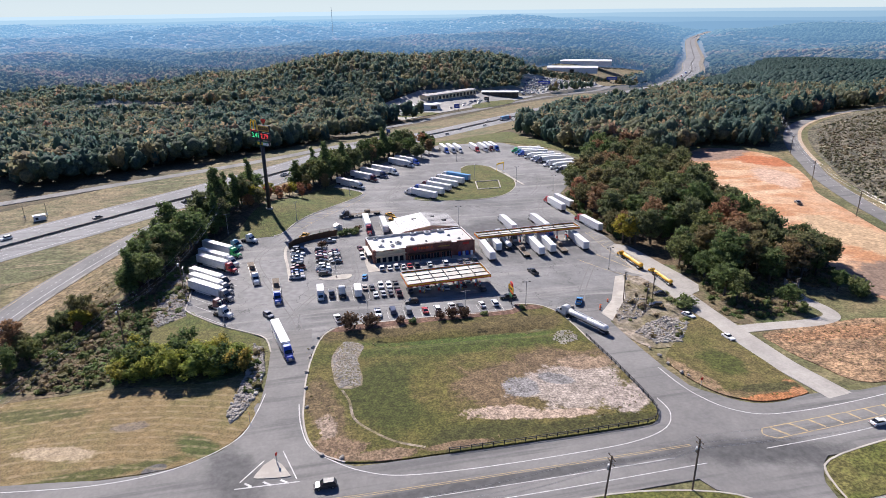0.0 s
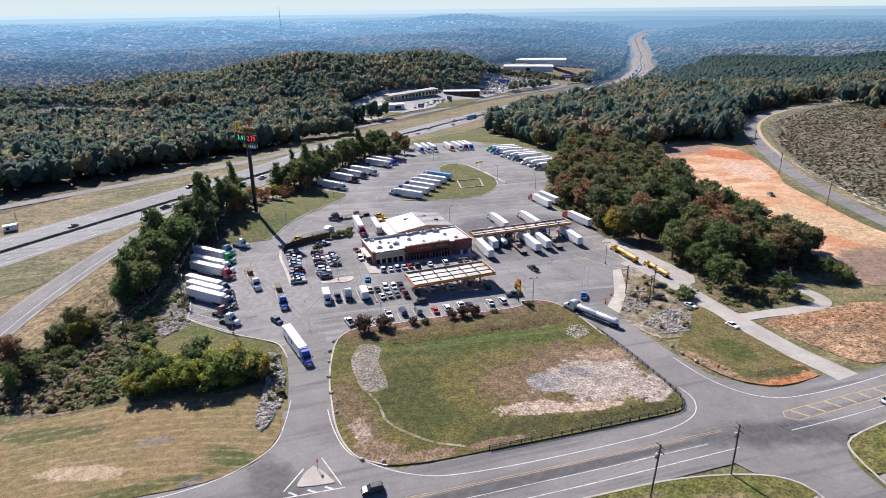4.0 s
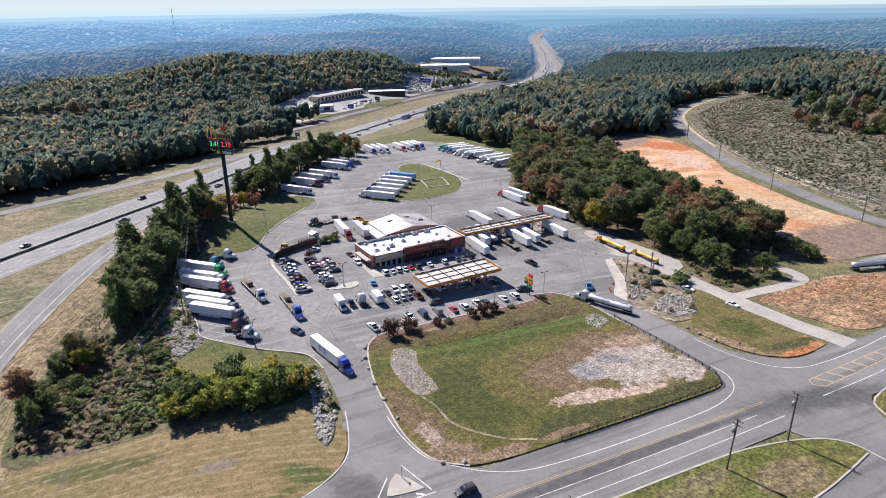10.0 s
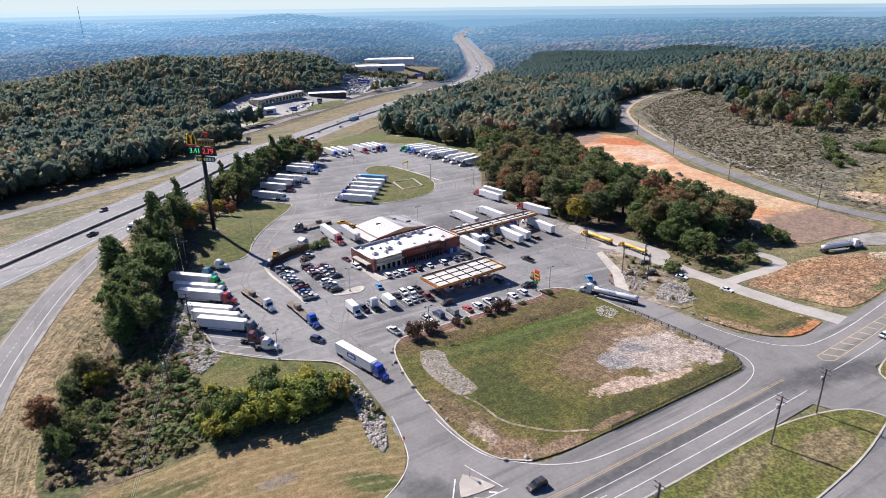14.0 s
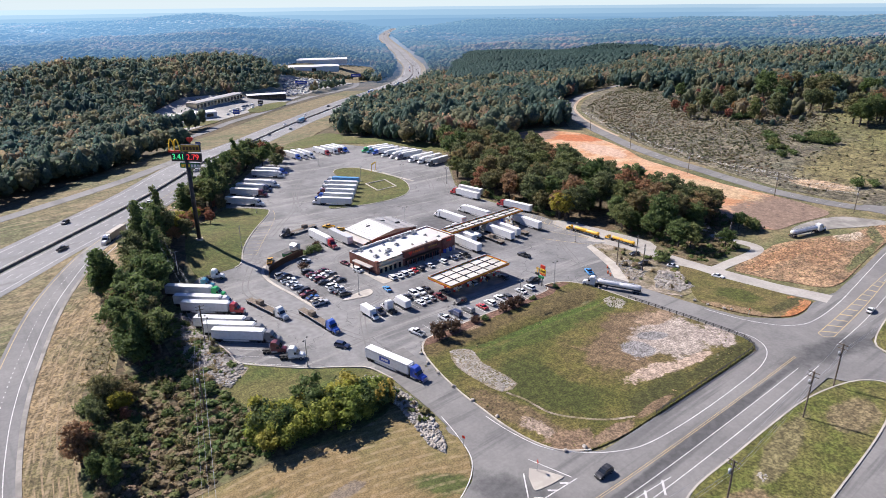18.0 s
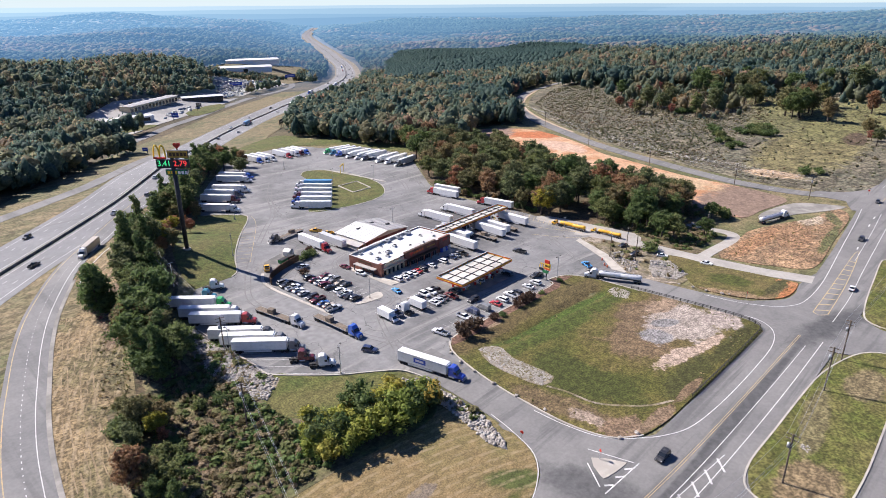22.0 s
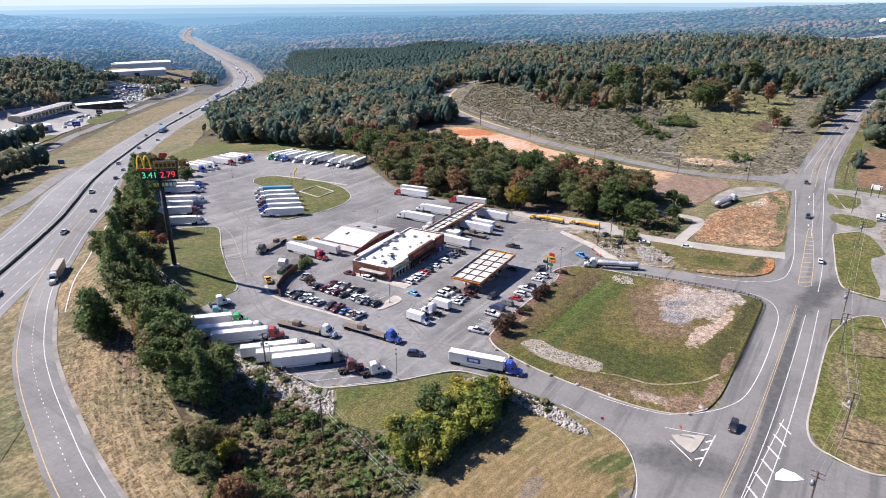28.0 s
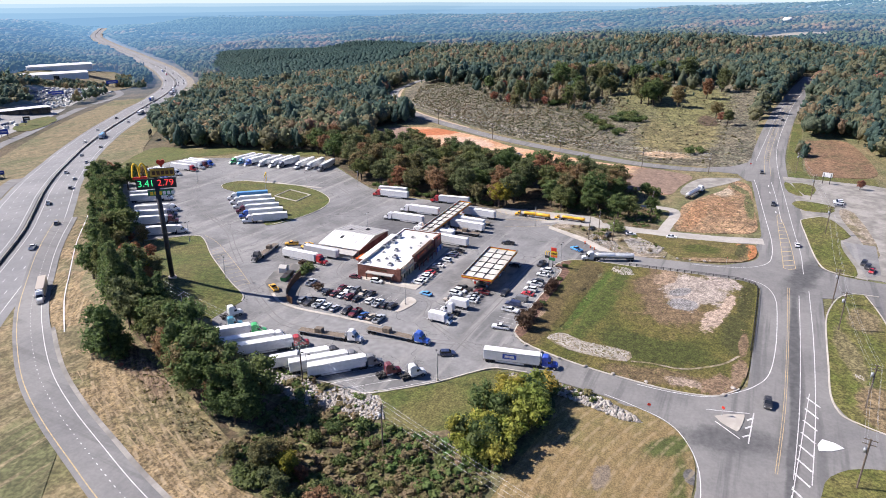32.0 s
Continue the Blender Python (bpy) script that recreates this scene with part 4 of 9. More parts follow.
sheet("brown_plot", [(134, 146), (137, 154), (165, 155), (176, 155), (192, 149), (214, 138), (234, 136), (224, 126), (180, 122), (143, 119.5), (136, 132)], M["brown"], 0.10, "cleared plot of brown soil and debris", "bare earth")
sheet("rubble_ground", [(116, 208), (106, 188), (93.4, 172.5), (92.8, 160), (97, 152), (106, 153), (114, 160), (122, 170), (124, 184), (124, 204)], M["rubble"], 0.09, "bare ground with broken rock and weeds", "bare earth", 4.0)
sheet("concrete_apron", [(111.3, 207), (115.3, 207.7), (105.7, 187.8), (93.1, 172.2), (91.9, 178.1), (100, 187)], M["concrete"], 0.14, "pale concrete apron at the lot's edge", "pavement", 4.0, 1)
sheet("south_lawn", [(10, 96.2), (26, 96), (44, 95.8), (61, 95), (77, 91.2), (83.5, 86), (84, 82), (70, 79.2), (56.4, 77.6), (36, 76.6), (20, 76.2), (4, 77), (-2, 79.4), (-3, 85), (-0.5, 92)], M["lawn_s"], 0.24, "green roadside lawn strip between kerbs", "lawn", 4.0, 3)
sheet("southwest_lawn", [(-23.5, 96.2), (-18.6, 89), (-17, 80), (-18, 70), (-34, 66), (-66, 74), (-70, 101), (-34, 100)], M["lawn_s"], 0.24, "grass corner beside the entrance", "lawn", 5.0, 3)
sheet("south_parking", [(101.5, 83), (118, 87), (150, 88), (172, 100.4), (180, 101), (236, 107), (251, 111), (250, 64), (240, 40), (101, 40)], M["shoulder"], 0.13, "worn asphalt and gravel yard beside the road", "parking lot", 6.0, 1)
sheet("east_corner_lawn", [(101, 84), (102.5, 90), (106.8, 94.5), (122.6, 97.3), (145, 99.5), (163, 101.2), (168, 100.4), (176, 93), (171, 87.5), (151, 82), (143.7, 86.4), (128.8, 86), (111, 83)], M["lawn_s"], 0.24, "green corner lawn behind a concrete kerb", "lawn", 5.0, 2)
sheet("east_strip_lawn", [(235, 109), (236.4, 106.4), (211, 99.8), (216.6, 106.6)], M["lawn_s"], 0.22, "small grass wedge between entrances", "lawn", 4.0, 2)
sheet("entrance_lawn", [(237, 105), (235, 94), (218, 94.5), (213.4, 99)], M["lawn_s"], 0.22, "square of rough grass by the sign", "lawn", 4.0, 2)
sheet("island_strip", [(193.6, 105), (201, 100.8), (198, 87.4), (192.3, 86.2), (185.4, 88), (183.4, 99.4)], M["lawn_s"], 0.24, "rounded grass island with a pale kerb", "lawn", 4.0, 2)
sheet("dirt_yard", [(193, 84), (189.8, 78), (147, 73), (125, 74.5), (154, 80), (176, 84)], M["rubble"], 0.17, "bare dirt beside the parking lot", "bare earth", 5.0, 2)
sheet("car_park", [(142, 85.6), (142, 73.5), (108, 75), (103, 80)], M["asphalt"], 0.18, "small asphalt car park", "parking lot", 5.0, 1)
sheet("red_field", [(352, 97), (363, 90), (366, 70), (303, 60), (270, 63), (260, 91), (272, 97)], M["fallow"], 0.12, "bare reddish field", "field", 8.0)
sheet("field_edge", [(251, 111), (262, 104), (300, 108), (420, 104), (420, 98), (352, 99), (268, 99), (258, 92), (266, 62), (250, 62)], M["lawn_t"], 0.10, "grass strip round the bare field", "grass", 6.0, 1)
LAWN1 = [(-0.5, 178.5), (4.6, 183.6), (17.5, 184.4), (33.5, 185.2), (49, 185), (62.8, 186), (64.9, 189.6), (73, 187.8), (77.7, 180.8), (79.2, 171), (79.8, 160), (80.6, 145), (80.5, 125), (79, 119), (76.2, 116.4),
         (65.4, 116), (44, 116), (24, 116.2), (13, 116.4), (2, 118), (-3.7, 122.5), (-6.2, 129), (-7, 137), (-6.6, 146), (-6, 155), (-4, 167)]
sheet("lawn", LAWN1, M["lawn"], 0.25, "large rough lawn with a drainage ditch and a bare sandy patch", "lawn", 3.0, 3)
LAWN2 = [(113, 168.2), (123.5, 168.4), (123.2, 151), (123.3, 136), (122.7, 121.5), (121.5, 119), (114, 118), (108, 118.4), (103.6, 120.6), (99.4, 125), (96.4, 134), (96.2, 144), (101, 150.5), (109, 158)]
sheet("east_lawn", LAWN2, M["lawn_e"], 0.25, "green lawn with an eroded red clay edge", "lawn", 3.0, 3)
sheet("island_lawn", [(97, 399), (104, 406), (115, 402), (121.5, 380), (119, 352), (107, 331), (92, 322.5), (72, 321.5), (53, 327), (66, 341), (82, 362), (92, 380)], M["lawn_t"], 0.26, "kerbed grass island in the truck lot", "traffic island", 4.0, 3)
ribbon("island_walk", [(116.8, 401), (120.4, 376), (122.8, 348)], -0.8, 0.8, M["concrete"], 0.32, "straight pale concrete walk along the island", "pavement", 3, 3.0)
sheet("mulch_bed", [(1.5, 180.5), (4.6, 183.5), (33, 185.1), (62.8, 185.9), (64.9, 189.5), (72.6, 187.6), (74, 185), (66, 184.5), (62, 182.4), (33, 181.8), (6, 179.8)], M["mulch"], 0.29, "strip of dark bark mulch along the parking bays", "flower bed", 3.0, 1)
ribbon("parking_median", [(-8.2, 270.4), (-11.6, 265), (-12.9, 259), (-13.1, 251.4), (-12.0, 239.8), (-11.2, 228.6), (-10.9, 223)], -0.55, 0.55, M["concrete"], 0.26, "narrow concrete kerb median", "traffic island", 5, 3.0)
sheet("parking_tip", [(0, 224.5), (4.5, 225.5), (10.5, 226.5), (12, 224.8), (9.5, 221.6), (3.5, 222), (0, 223)], M["concrete"], 0.26, "rounded concrete parking island", "traffic island", 3.0, 3)
sheet("dumpster_pad", DPAD, M["stained"], 0.18, "concrete pad at the enclosure", "pavement", 3.0, 1)
sheet("store_walk", [(18.5, 227), (17.5, 255), (19.6, 255), (21.5, 236), (63.2, 240.2), (63.8, 236), (24, 232), (23, 227)], M["concrete"], 0.24, "concrete walk round the shop", "pavement", 3.0, 1)
sheet("pump_pad", [(27.5, 200), (62, 201.5), (62, 217), (27.5, 216)], M["stained"], 0.13, "concrete slab darkened for shade under the fuel canopy", "pavement", 4.0, 1)
sheet("diesel_pad", [(66, 243.5), (116, 243.5), (116, 257), (66, 257)], M["stained"], 0.13, "stained concrete slab darkened for shade under the diesel canopy", "pavement", 4.0, 1)
sheet("splitter_island", [(-13.7, 122.8), (-10.2, 117), (-10.6, 116), (-16.8, 116.8), (-17.4, 118.2)], M["concrete"], 0.27, "small triangular concrete traffic island", "traffic island", 2.0, 2)
sheet("white_island", [(-17, 99.8), (-12, 99), (-13.5, 94.5)], M["white"], 0.27, "white-painted triangular traffic island", "traffic island", 2.0, 2)

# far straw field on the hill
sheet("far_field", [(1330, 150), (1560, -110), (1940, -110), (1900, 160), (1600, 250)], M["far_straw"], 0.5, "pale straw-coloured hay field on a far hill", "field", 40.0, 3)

sheet("rock_bed", [(5.4, 173.2), (9.6, 172), (11.2, 169), (8.7, 162.5), (9, 156.5), (8.6, 148.2), (2.4, 148), (1.2, 156), (1.4, 165)], M["rubble"], 0.28, "grey stony bed at the ditch end", "bare earth", 2.0, 2)
sheet("slope_bed", [(-47, 251), (-46.9, 233), (-46, 207), (-44, 203), (-51, 199), (-55, 210), (-56, 235), (-52, 248)], M["rubble"], 0.14, "stony soil below the parked trucks", "bare earth", 3.0, 2)

# kerbs
def kerb(name, pts, label, curve=3, closed=True):
    line = rounded(pts, curve) if closed else rounded(pts, curve, False)
    if closed:
        line = line + [line[0]]
    V, F = ribbon_faces(line, -0.22, 0.22, 0.30, 3.0, 4.0, 0.3)
    return obj(name, V, F, M["concrete"], label, "kerb")


ribbon("drain_track", [(3.2, 147), (4.7, 141.5), (5.4, 133.5), (9.8, 127), (14.5, 122.4), (20.4, 119.2)], -0.35, 0.35, M["rubble"], 0.275, "thin bare drainage track worn through the grass", "track", 5, 1.5, 0.1)
ribbon("road_shoulder", NROAD[8:14], 4.6, 7.6, M["sand"], 0.12, "pale sandy shoulder of the side road", "shoulder")
kerb("kerb_lawn", LAWN1[:11], "concrete kerb of the lawn", 3, False)
kerb("kerb_lawn_west", LAWN1[-7:] + LAWN1[:2], "concrete kerb along the driveway", 3, False)
kerb("kerb_island", [(97, 399), (104, 406), (115, 402), (121.5, 380), (119, 352), (107, 331), (92, 322.5), (72, 321.5), (53, 327)], "weathered concrete kerb of the island", 4, False)
kerb("kerb_tower", [(-18.5, 275.2), (-14.2, 278.8), (-7.6, 292), (9.5, 318), (24.5, 338), (26.5, 347), (13, 360)], "concrete kerb of the sign's lawn", 4, False)
kerb("kerb_west", [(-46.5, 246), (-46.2, 234), (-45.2, 215), (-45.2, 207.5), (-39.7, 200.5), (-31.6, 192.3), (-22.3, 185.2), (-17.8, 180.6), (-16, 172)], "concrete kerb of the lot", 3, False)
kerb("kerb_south", [(-0.5, 92), (2, 94.6), (10, 96.2), (26, 96), (44, 95.8), (61, 95), (77, 91.2), (84, 86), (85.3, 78)], "concrete kerb of the roadside lawn", 3, False)
kerb("kerb_drive", [(84, 82), (70, 79.2), (56.4, 77.6), (36, 76.6), (20, 76.2), (4, 77), (-2, 79.4), (-3, 85), (-0.5, 92)], "pale concrete kerb of the service drive", 3, False)
kerb("kerb_southeast", [(100.6, 80), (102.5, 90), (106.8, 94.7), (122.6, 97.5), (145, 99.7), (163, 101.4), (168.4, 100.4), (176.2, 93)], "concrete kerb of the corner lawn", 3, False)

# painted lines
def off(pts, d):
    line = [Vector(p) for p in pts]
    out = []
    for a in range(len(line)):
        t = (line[min(a + 1, len(line) - 1)] - line[max(a - 1, 0)]).normalized()
        out.append((line[a].x + t.y * d, line[a].y - t.x * d))
    return out


stripes("edge_lines", [(off(ART, 7.0)[4:7] + [(80, 99.8)], 0.22), ([(96, 101.3), (120, 102), (148, 104.3), (200, 108), (245, 111.2), (300, 113.8), (352, 113.6), (430, 109.5), (514, 103.3), (600, 92)], 0.22),
                       ([(-8, 143), (-7.6, 134), (-5.5, 125), (0, 118.5), (6, 114), (14, 111), (30, 109.7), (52, 109.6), (68, 110.4), (78, 113.6), (82.6, 119.5), (82.8, 126)], 0.25),
                       ([(91.6, 141), (92.2, 132), (93.7, 124.9), (97.2, 118), (103.2, 113.6), (111.7, 112.4), (125.3, 112.6), (140, 113.8), (180, 118), (215, 121.5), (240, 124.5)], 0.25),
                       ([(-16.6, 150), (-18.6, 141), (-21.6, 133), (-28, 127.4), (-38, 123.6), (-52, 122.6), (-72, 125)], 0.22), (off(ART, 3.4)[4:7] + [(74, 103)], 0.2),
                       ([(290, 125.4), (330, 123.4), (360, 121.8), (440, 117.5), (512, 111)], 0.2)], M["white_line"], 0.155, "white road edge lines")
stripes("turn_dashes", [(off(ART, 3.4)[2:6], 0.25, 1.0, 2.0), (off(NROAD, 0)[1:], 0.15, 3.0, 9.0)], M["white_line"], 0.165, "white dashed guide lines")
stripes("centre_lines", [(off(ART, 0.25)[4:8], 0.14), (off(ART, -0.25)[4:8], 0.14), ([(100, 108.1), (128, 109.4), (166, 111.4), (172, 110.6)], 0.25), ([(101, 103.9), (128, 105.6), (155, 108.3), (172, 110.6)], 0.25),
                         (off(ART, -1.6)[11:18], 0.2), (off(ART, 1.6)[11:18], 0.2), ([(100, 108.1), (98.8, 106), (101, 103.9)], 0.25)], M["yellow_line"], 0.155, "yellow centre lines")
stripes("hatching", [([(102 + 5.6 * n, 108.0 + 0.055 * 5.6 * n), (104.5 + 5.3 * n, 104.4 + 0.40 * n)], 0.6) for n in range(11)]
        + [([(285 + 6 * n, 118 - 0.03 * n), (287 + 6 * n, 121 - 0.06 * n)], 0.3) for n in range(24)], M["yellow_line"], 0.157, "yellow hatched median")
stripes("turn_bay", [([(229, 116.6), (225, 116.4)], 0.5), ([(214.4, 115.7), (210.6, 115.4)], 0.5), ([(189.5, 113.6), (186, 113.2)], 0.5), ([(177.8, 112.3), (174.4, 111.9)], 0.5), ([(235.8, 115.4), (200, 112.2), (160, 109.4)], 0.2)], M["white_line"], 0.16, "white turn arrows and bay line")
stripes("slant_bars", [([(5.7 - 5.6 * n, 101.9 + 0.5 * n), (2.3 - 5.6 * n, 98.9 + 0.5 * n)], 0.5) for n in range(9)] + [([(8, 101.2), (-45, 106.2)], 0.2)]
        + [([(-15.8, 122.5), (-20.5, 116.5)], 0.3), ([(-21.5, 114.6), (-8, 114.0)], 0.3), ([(-11.6, 125), (-8.6, 115)], 0.25),
           ([(-19.5, 116), (-18, 114.6)], 0.5), ([(-15.6, 115.6), (-14, 114.2)], 0.5), ([(-12, 115.4), (-10.2, 114)], 0.5)], M["white_line"], 0.16, "white slanted bars and island outline")
stripes("lot_stripes", [([(16.5 + 2.75 * n, 202.5), (16.5 + 2.75 * n, 214)], 0.12) for n in range(-6, 5)] + [([(7 + 2.8 * n, 186), (7 + 2.8 * n, 192)], 0.12) for n in range(20)]
        + [([(22.4 + 2.85 * n, 227), (22.4 + 2.85 * n, 232)], 0.12) for n in range(15)] + [([(-10.5, 224.2 + 3.2 * n), (-5.5, 224.2 + 3.2 * n)], 0.12) for n in range(11)]
        + [([(-1.5, 225.6 + 3.2 * n), (9.5, 225.6 + 3.2 * n)], 0.12) for n in range(9)] + [([(-44.5, 212 + 5.4 * n), (-30, 197.5 + 5.4 * n)], 0.15) for n in range(-1, 11)], M["white_line"], 0.145, "faded white parking bay lines")
def wheel_pair(pts, gap=1.0):
    return [(off(pts, -gap), 0.42), (off(pts, gap), 0.42)]


stripes("tyre_marks", wheel_pair([(-11, 168), (-8, 186), (-13, 206), (-20, 228), (-24, 250), (-16, 268), (-2, 288), (22, 318), (40, 340), (56, 372)]) + wheel_pair([(86, 172), (90, 190), (104, 214), (116, 232), (118, 258), (112, 284), (118, 306), (134, 330), (150, 356)])
        + wheel_pair([(-18, 196), (0, 196.4), (28, 197), (58, 197.6), (80, 194), (88, 182)]) + wheel_pair([(66, 238), (62, 256), (64, 284), (84, 306), (112, 318), (128, 338)]) + wheel_pair([(-12, 190), (0, 212), (13, 220), (14, 246), (20, 262), (44, 268), (62, 262)], 0.8)
        + wheel_pair([(108, 262), (100, 284), (70, 300), (40, 318), (46, 350), (74, 396), (104, 424), (134, 412), (140, 372), (128, 338)]) + wheel_pair([(120, 264), (116, 290), (92, 312), (60, 312), (30, 300)]), M["tyre_mark"], 0.118, "dark polished wheel tracks of trucks")
stripes("keep_clear", [([(-11 + 2.2 * n, 285 + 3.5 * n), (-5.5 + 2.2 * n, 283.4 + 3.5 * n)], 0.18) for n in range(12)] + [([(-6, 283), (22, 326), (29, 342)], 0.18)]
        + [([(126.5, 214 + 3 * n), (121.5, 211 + 3 * n)], 0.18) for n in range(16)] + [([(121.5, 211), (121.5, 258)], 0.18), ([(112, 236), (120, 217), (124, 206)], 0.3), ([(104, 226), (112, 212), (118, 206)], 0.3)], M["yellow_line"], 0.145, "faded yellow keep-clear hatching")
for nm, d in (("highway_edge_lines", (-17.2, -3.2, 3.2, 15.2)),):
    stripes(nm, [(off(HWY, v)[:21], 0.25) for v in d], M["white_line"], 0.19, "white and worn edge lines of the highway")
stripes("highway_lane_dashes", [(off(HWY, v)[:20], 0.22, 3.5, 9.0) for v in (-12.6, -8.0, 7.2, 11.2)], M["white_line"], 0.19, "white lane dashes of the highway")
stripes("ramp_lines", [(off(RAMP, 0.9), 0.22), ([(-61, 308), (-40, 338), (-8, 380), (30, 424), (60, 462)], 0.4)], M["white_line"], 0.28, "white edge lines of the ramp")
stripes("ramp_dashes", [(off(RAMP, -2.3), 0.22, 1.0, 1.6)], M["white_line"], 0.28, "short white dashes of the ramp")
stripes("mowing_tracks", [(off(RAMP, d)[a:b], w, run, gap) for d, a, b, w, run, gap in ((6.6, 1, 9, 0.3, 13, 9), (8.1, 1, 9, 0.4, 21, 5), (9.9, 2, 9, 0.25, 9, 14), (11.2, 1, 9, 0.4, 26, 6), (12.8, 2, 8, 0.3, 8, 11), (14.4, 2, 8, 0.35, 17, 8))], M["straw"], 0.10, "pale straw tracks left by the mower")
stripes("ramp_yellow", [(off(RAMP, -6.2), 0.25)], M["yellow_line"], 0.28, "yellow edge line of the ramp")

# highway barrier
V, F = ribbon_faces(rounded(HWY, 5, False), -0.3, 0.3, 1.15, 8.0, 4.0, 1.2)
obj("median_barrier", V, F, M["shoulder"], "concrete median barrier of the highway", "barrier")
# black strip laid down as the barrier's shadow on the road
ribbon("median_shoulder", HWY, -1.5, 1.5, M["chassis"], 0.17, "dark strip standing in for the median barrier's shadow", "shoulder", 5, 8.0)

# far ridges, each ring's emission painted paler as haze thickens with distance
def ridge(name, r, low, top, wob, mat, seed):
    rng = np.random.default_rng(seed)
    a = np.linspace(-math.pi, math.pi, 720, endpoint=False)
    w = sum(rng.uniform(0.3, 1) / k ** 0.7 * np.sin(k * a + rng.uniform(0, 6.3)) for k in (3, 5, 8, 13, 21, 34, 55, 89))
    t = top + wob * w
    V = np.concatenate([np.stack([q * np.cos(a) - 90, q * np.sin(a) + 50, h], -1) for q, h in ((r, np.full(720, low)), (r + 18, t), (r + 30, np.full(720, low)))])
    i = np.arange(720)
    j = (i + 1) % 720
    F = np.concatenate([np.stack([i + o, j + o, j + o + 720], -1) for o in (0, 720)] + [np.stack([i + o, j + o + 720, i + o + 720], -1) for o in (0, 720)])
    tagged(new(name, mesh_np(name, V, F, mat)), "hazy blue wooded ridge on the horizon", "backdrop", kind="structure")


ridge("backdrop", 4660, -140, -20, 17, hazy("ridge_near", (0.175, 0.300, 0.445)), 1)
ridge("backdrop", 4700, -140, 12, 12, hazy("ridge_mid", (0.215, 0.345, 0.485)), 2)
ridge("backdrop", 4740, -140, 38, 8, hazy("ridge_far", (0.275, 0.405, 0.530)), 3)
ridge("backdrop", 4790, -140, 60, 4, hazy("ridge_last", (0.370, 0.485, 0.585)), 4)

# ---- plants ----
def ico(sub):
    bm = bmesh.new()
    bmesh.ops.create_icosphere(bm, subdivisions=sub, radius=1.0)
    V = np.array([v.co[:] for v in bm.verts])
    F = np.array([[v.index for v in f.verts] for f in bm.faces])
    bm.free()
    return V, F


ICO1, ICO2, ICO3 = ico(1), ico(2), ico(3)


def lumpy(src, rng, amount):
    V, F = src
    f = 1 + amount * sum(np.sin(V @ rng.normal(0, s, 3) + rng.uniform(0, 6.3)) for s in (2.0, 3.5, 5.0)) / 3 + rng.normal(0, amount * 0.35, len(V))
    return V * f[:, None], F


def grove(name, pts, r, h, kinds, mat, seed, label, category, lift=0.58):
    """Many crowns in one mesh, each on the land."""
    rng = np.random.default_rng(seed)
    z = land(pts[:, 0], pts[:, 1])
    which = rng.integers(0, len(kinds), len(pts))
    Vs, Fs, n = [], [], 0
    for k, (V, F) in enumerate(kinds):
        s = np.nonzero(which == k)[0]
        if not len(s):
            continue
        a = rng.uniform(0, 6.28, len(s))
        c, sn = np.cos(a)[:, None], np.sin(a)[:, None]
        x = (V[:, 0] * c - V[:, 1] * sn) * r[s][:, None] + pts[s, 0][:, None]
        y = (V[:, 0] * sn + V[:, 1] * c) * r[s][:, None] + pts[s, 1][:, None]
        zz = V[:, 2][None] * (h[s] * (1 - lift))[:, None] + (z[s] + h[s] * lift)[:, None]
        Vs.append(np.stack([x, y, zz], -1).reshape(-1, 3))
        Fs.append((F[None] + (np.arange(len(s)) * len(V))[:, None, None] + n).reshape(-1, 3))
        n += len(s) * len(V)
    me = mesh_np(name, np.vstack(Vs), np.vstack(Fs), mat)
    tint = me.attributes.new("tint", "FLOAT", "POINT")
    patchy = 0.5 + 0.25 * np.sin(pts[:, 0] / 31 + 1.7 * np.sin(pts[:, 1] / 47)) + 0.25 * np.sin(pts[:, 1] / 38 + pts[:, 0] / 90)
    stand = 0.5 + 0.5 * np.sin(pts[:, 0] / 14 + 2.1 * np.sin(pts[:, 1] / 23)) * np.cos(pts[:, 1] / 17 - pts[:, 0] / 41)
    own = np.clip(0.30 * patchy + 0.30 * stand + 0.62 * rng.random(len(pts)) ** 1.5 - 0.13, 0, 1)
    if name == "backdrop":
        broad = 0.5 + 0.5 * np.sin(pts[:, 0] / 140 + 1.9 * np.sin(pts[:, 1] / 190)) * np.cos(pts[:, 1] / 120 + pts[:, 0] / 310)
        broad = 0.6 * broad + 0.4 * (0.5 + 0.5 * np.sin(pts[:, 0] / 61 + 1.4 * np.sin(pts[:, 1] / 83)) * np.sin(pts[:, 1] / 57))
        own = np.clip(1.15 * broad + 0.4 * rng.random(len(pts)) - 0.35, 0, 1)
    if name == "near_woods":
        own[which > 7] *= 0.3
    tint.data.foreach_set("value", np.concatenate([np.repeat(own[which == k], len(kinds[k][0])) for k in range(len(kinds))]).astype(np.float32))
    ob = new(name, me)
    return tagged(ob, label, category, kind="structure" if name == "backdrop" else "stuff")


def part(name, bm, mat, parent, label="", loc=None, smooth_faces=False):
    me = bpy.data.meshes.new(name)
    bm.to_mesh(me)
    bm.free()
    me.materials.append(mat)
    if smooth_faces:
        me.polygons.foreach_set("use_smooth", [True] * len(me.polygons))
    ob = new(name, me)
    ob.parent = parent
    if loc:
        ob.location = loc
    if label:
        ob["label"] = label
    return ob


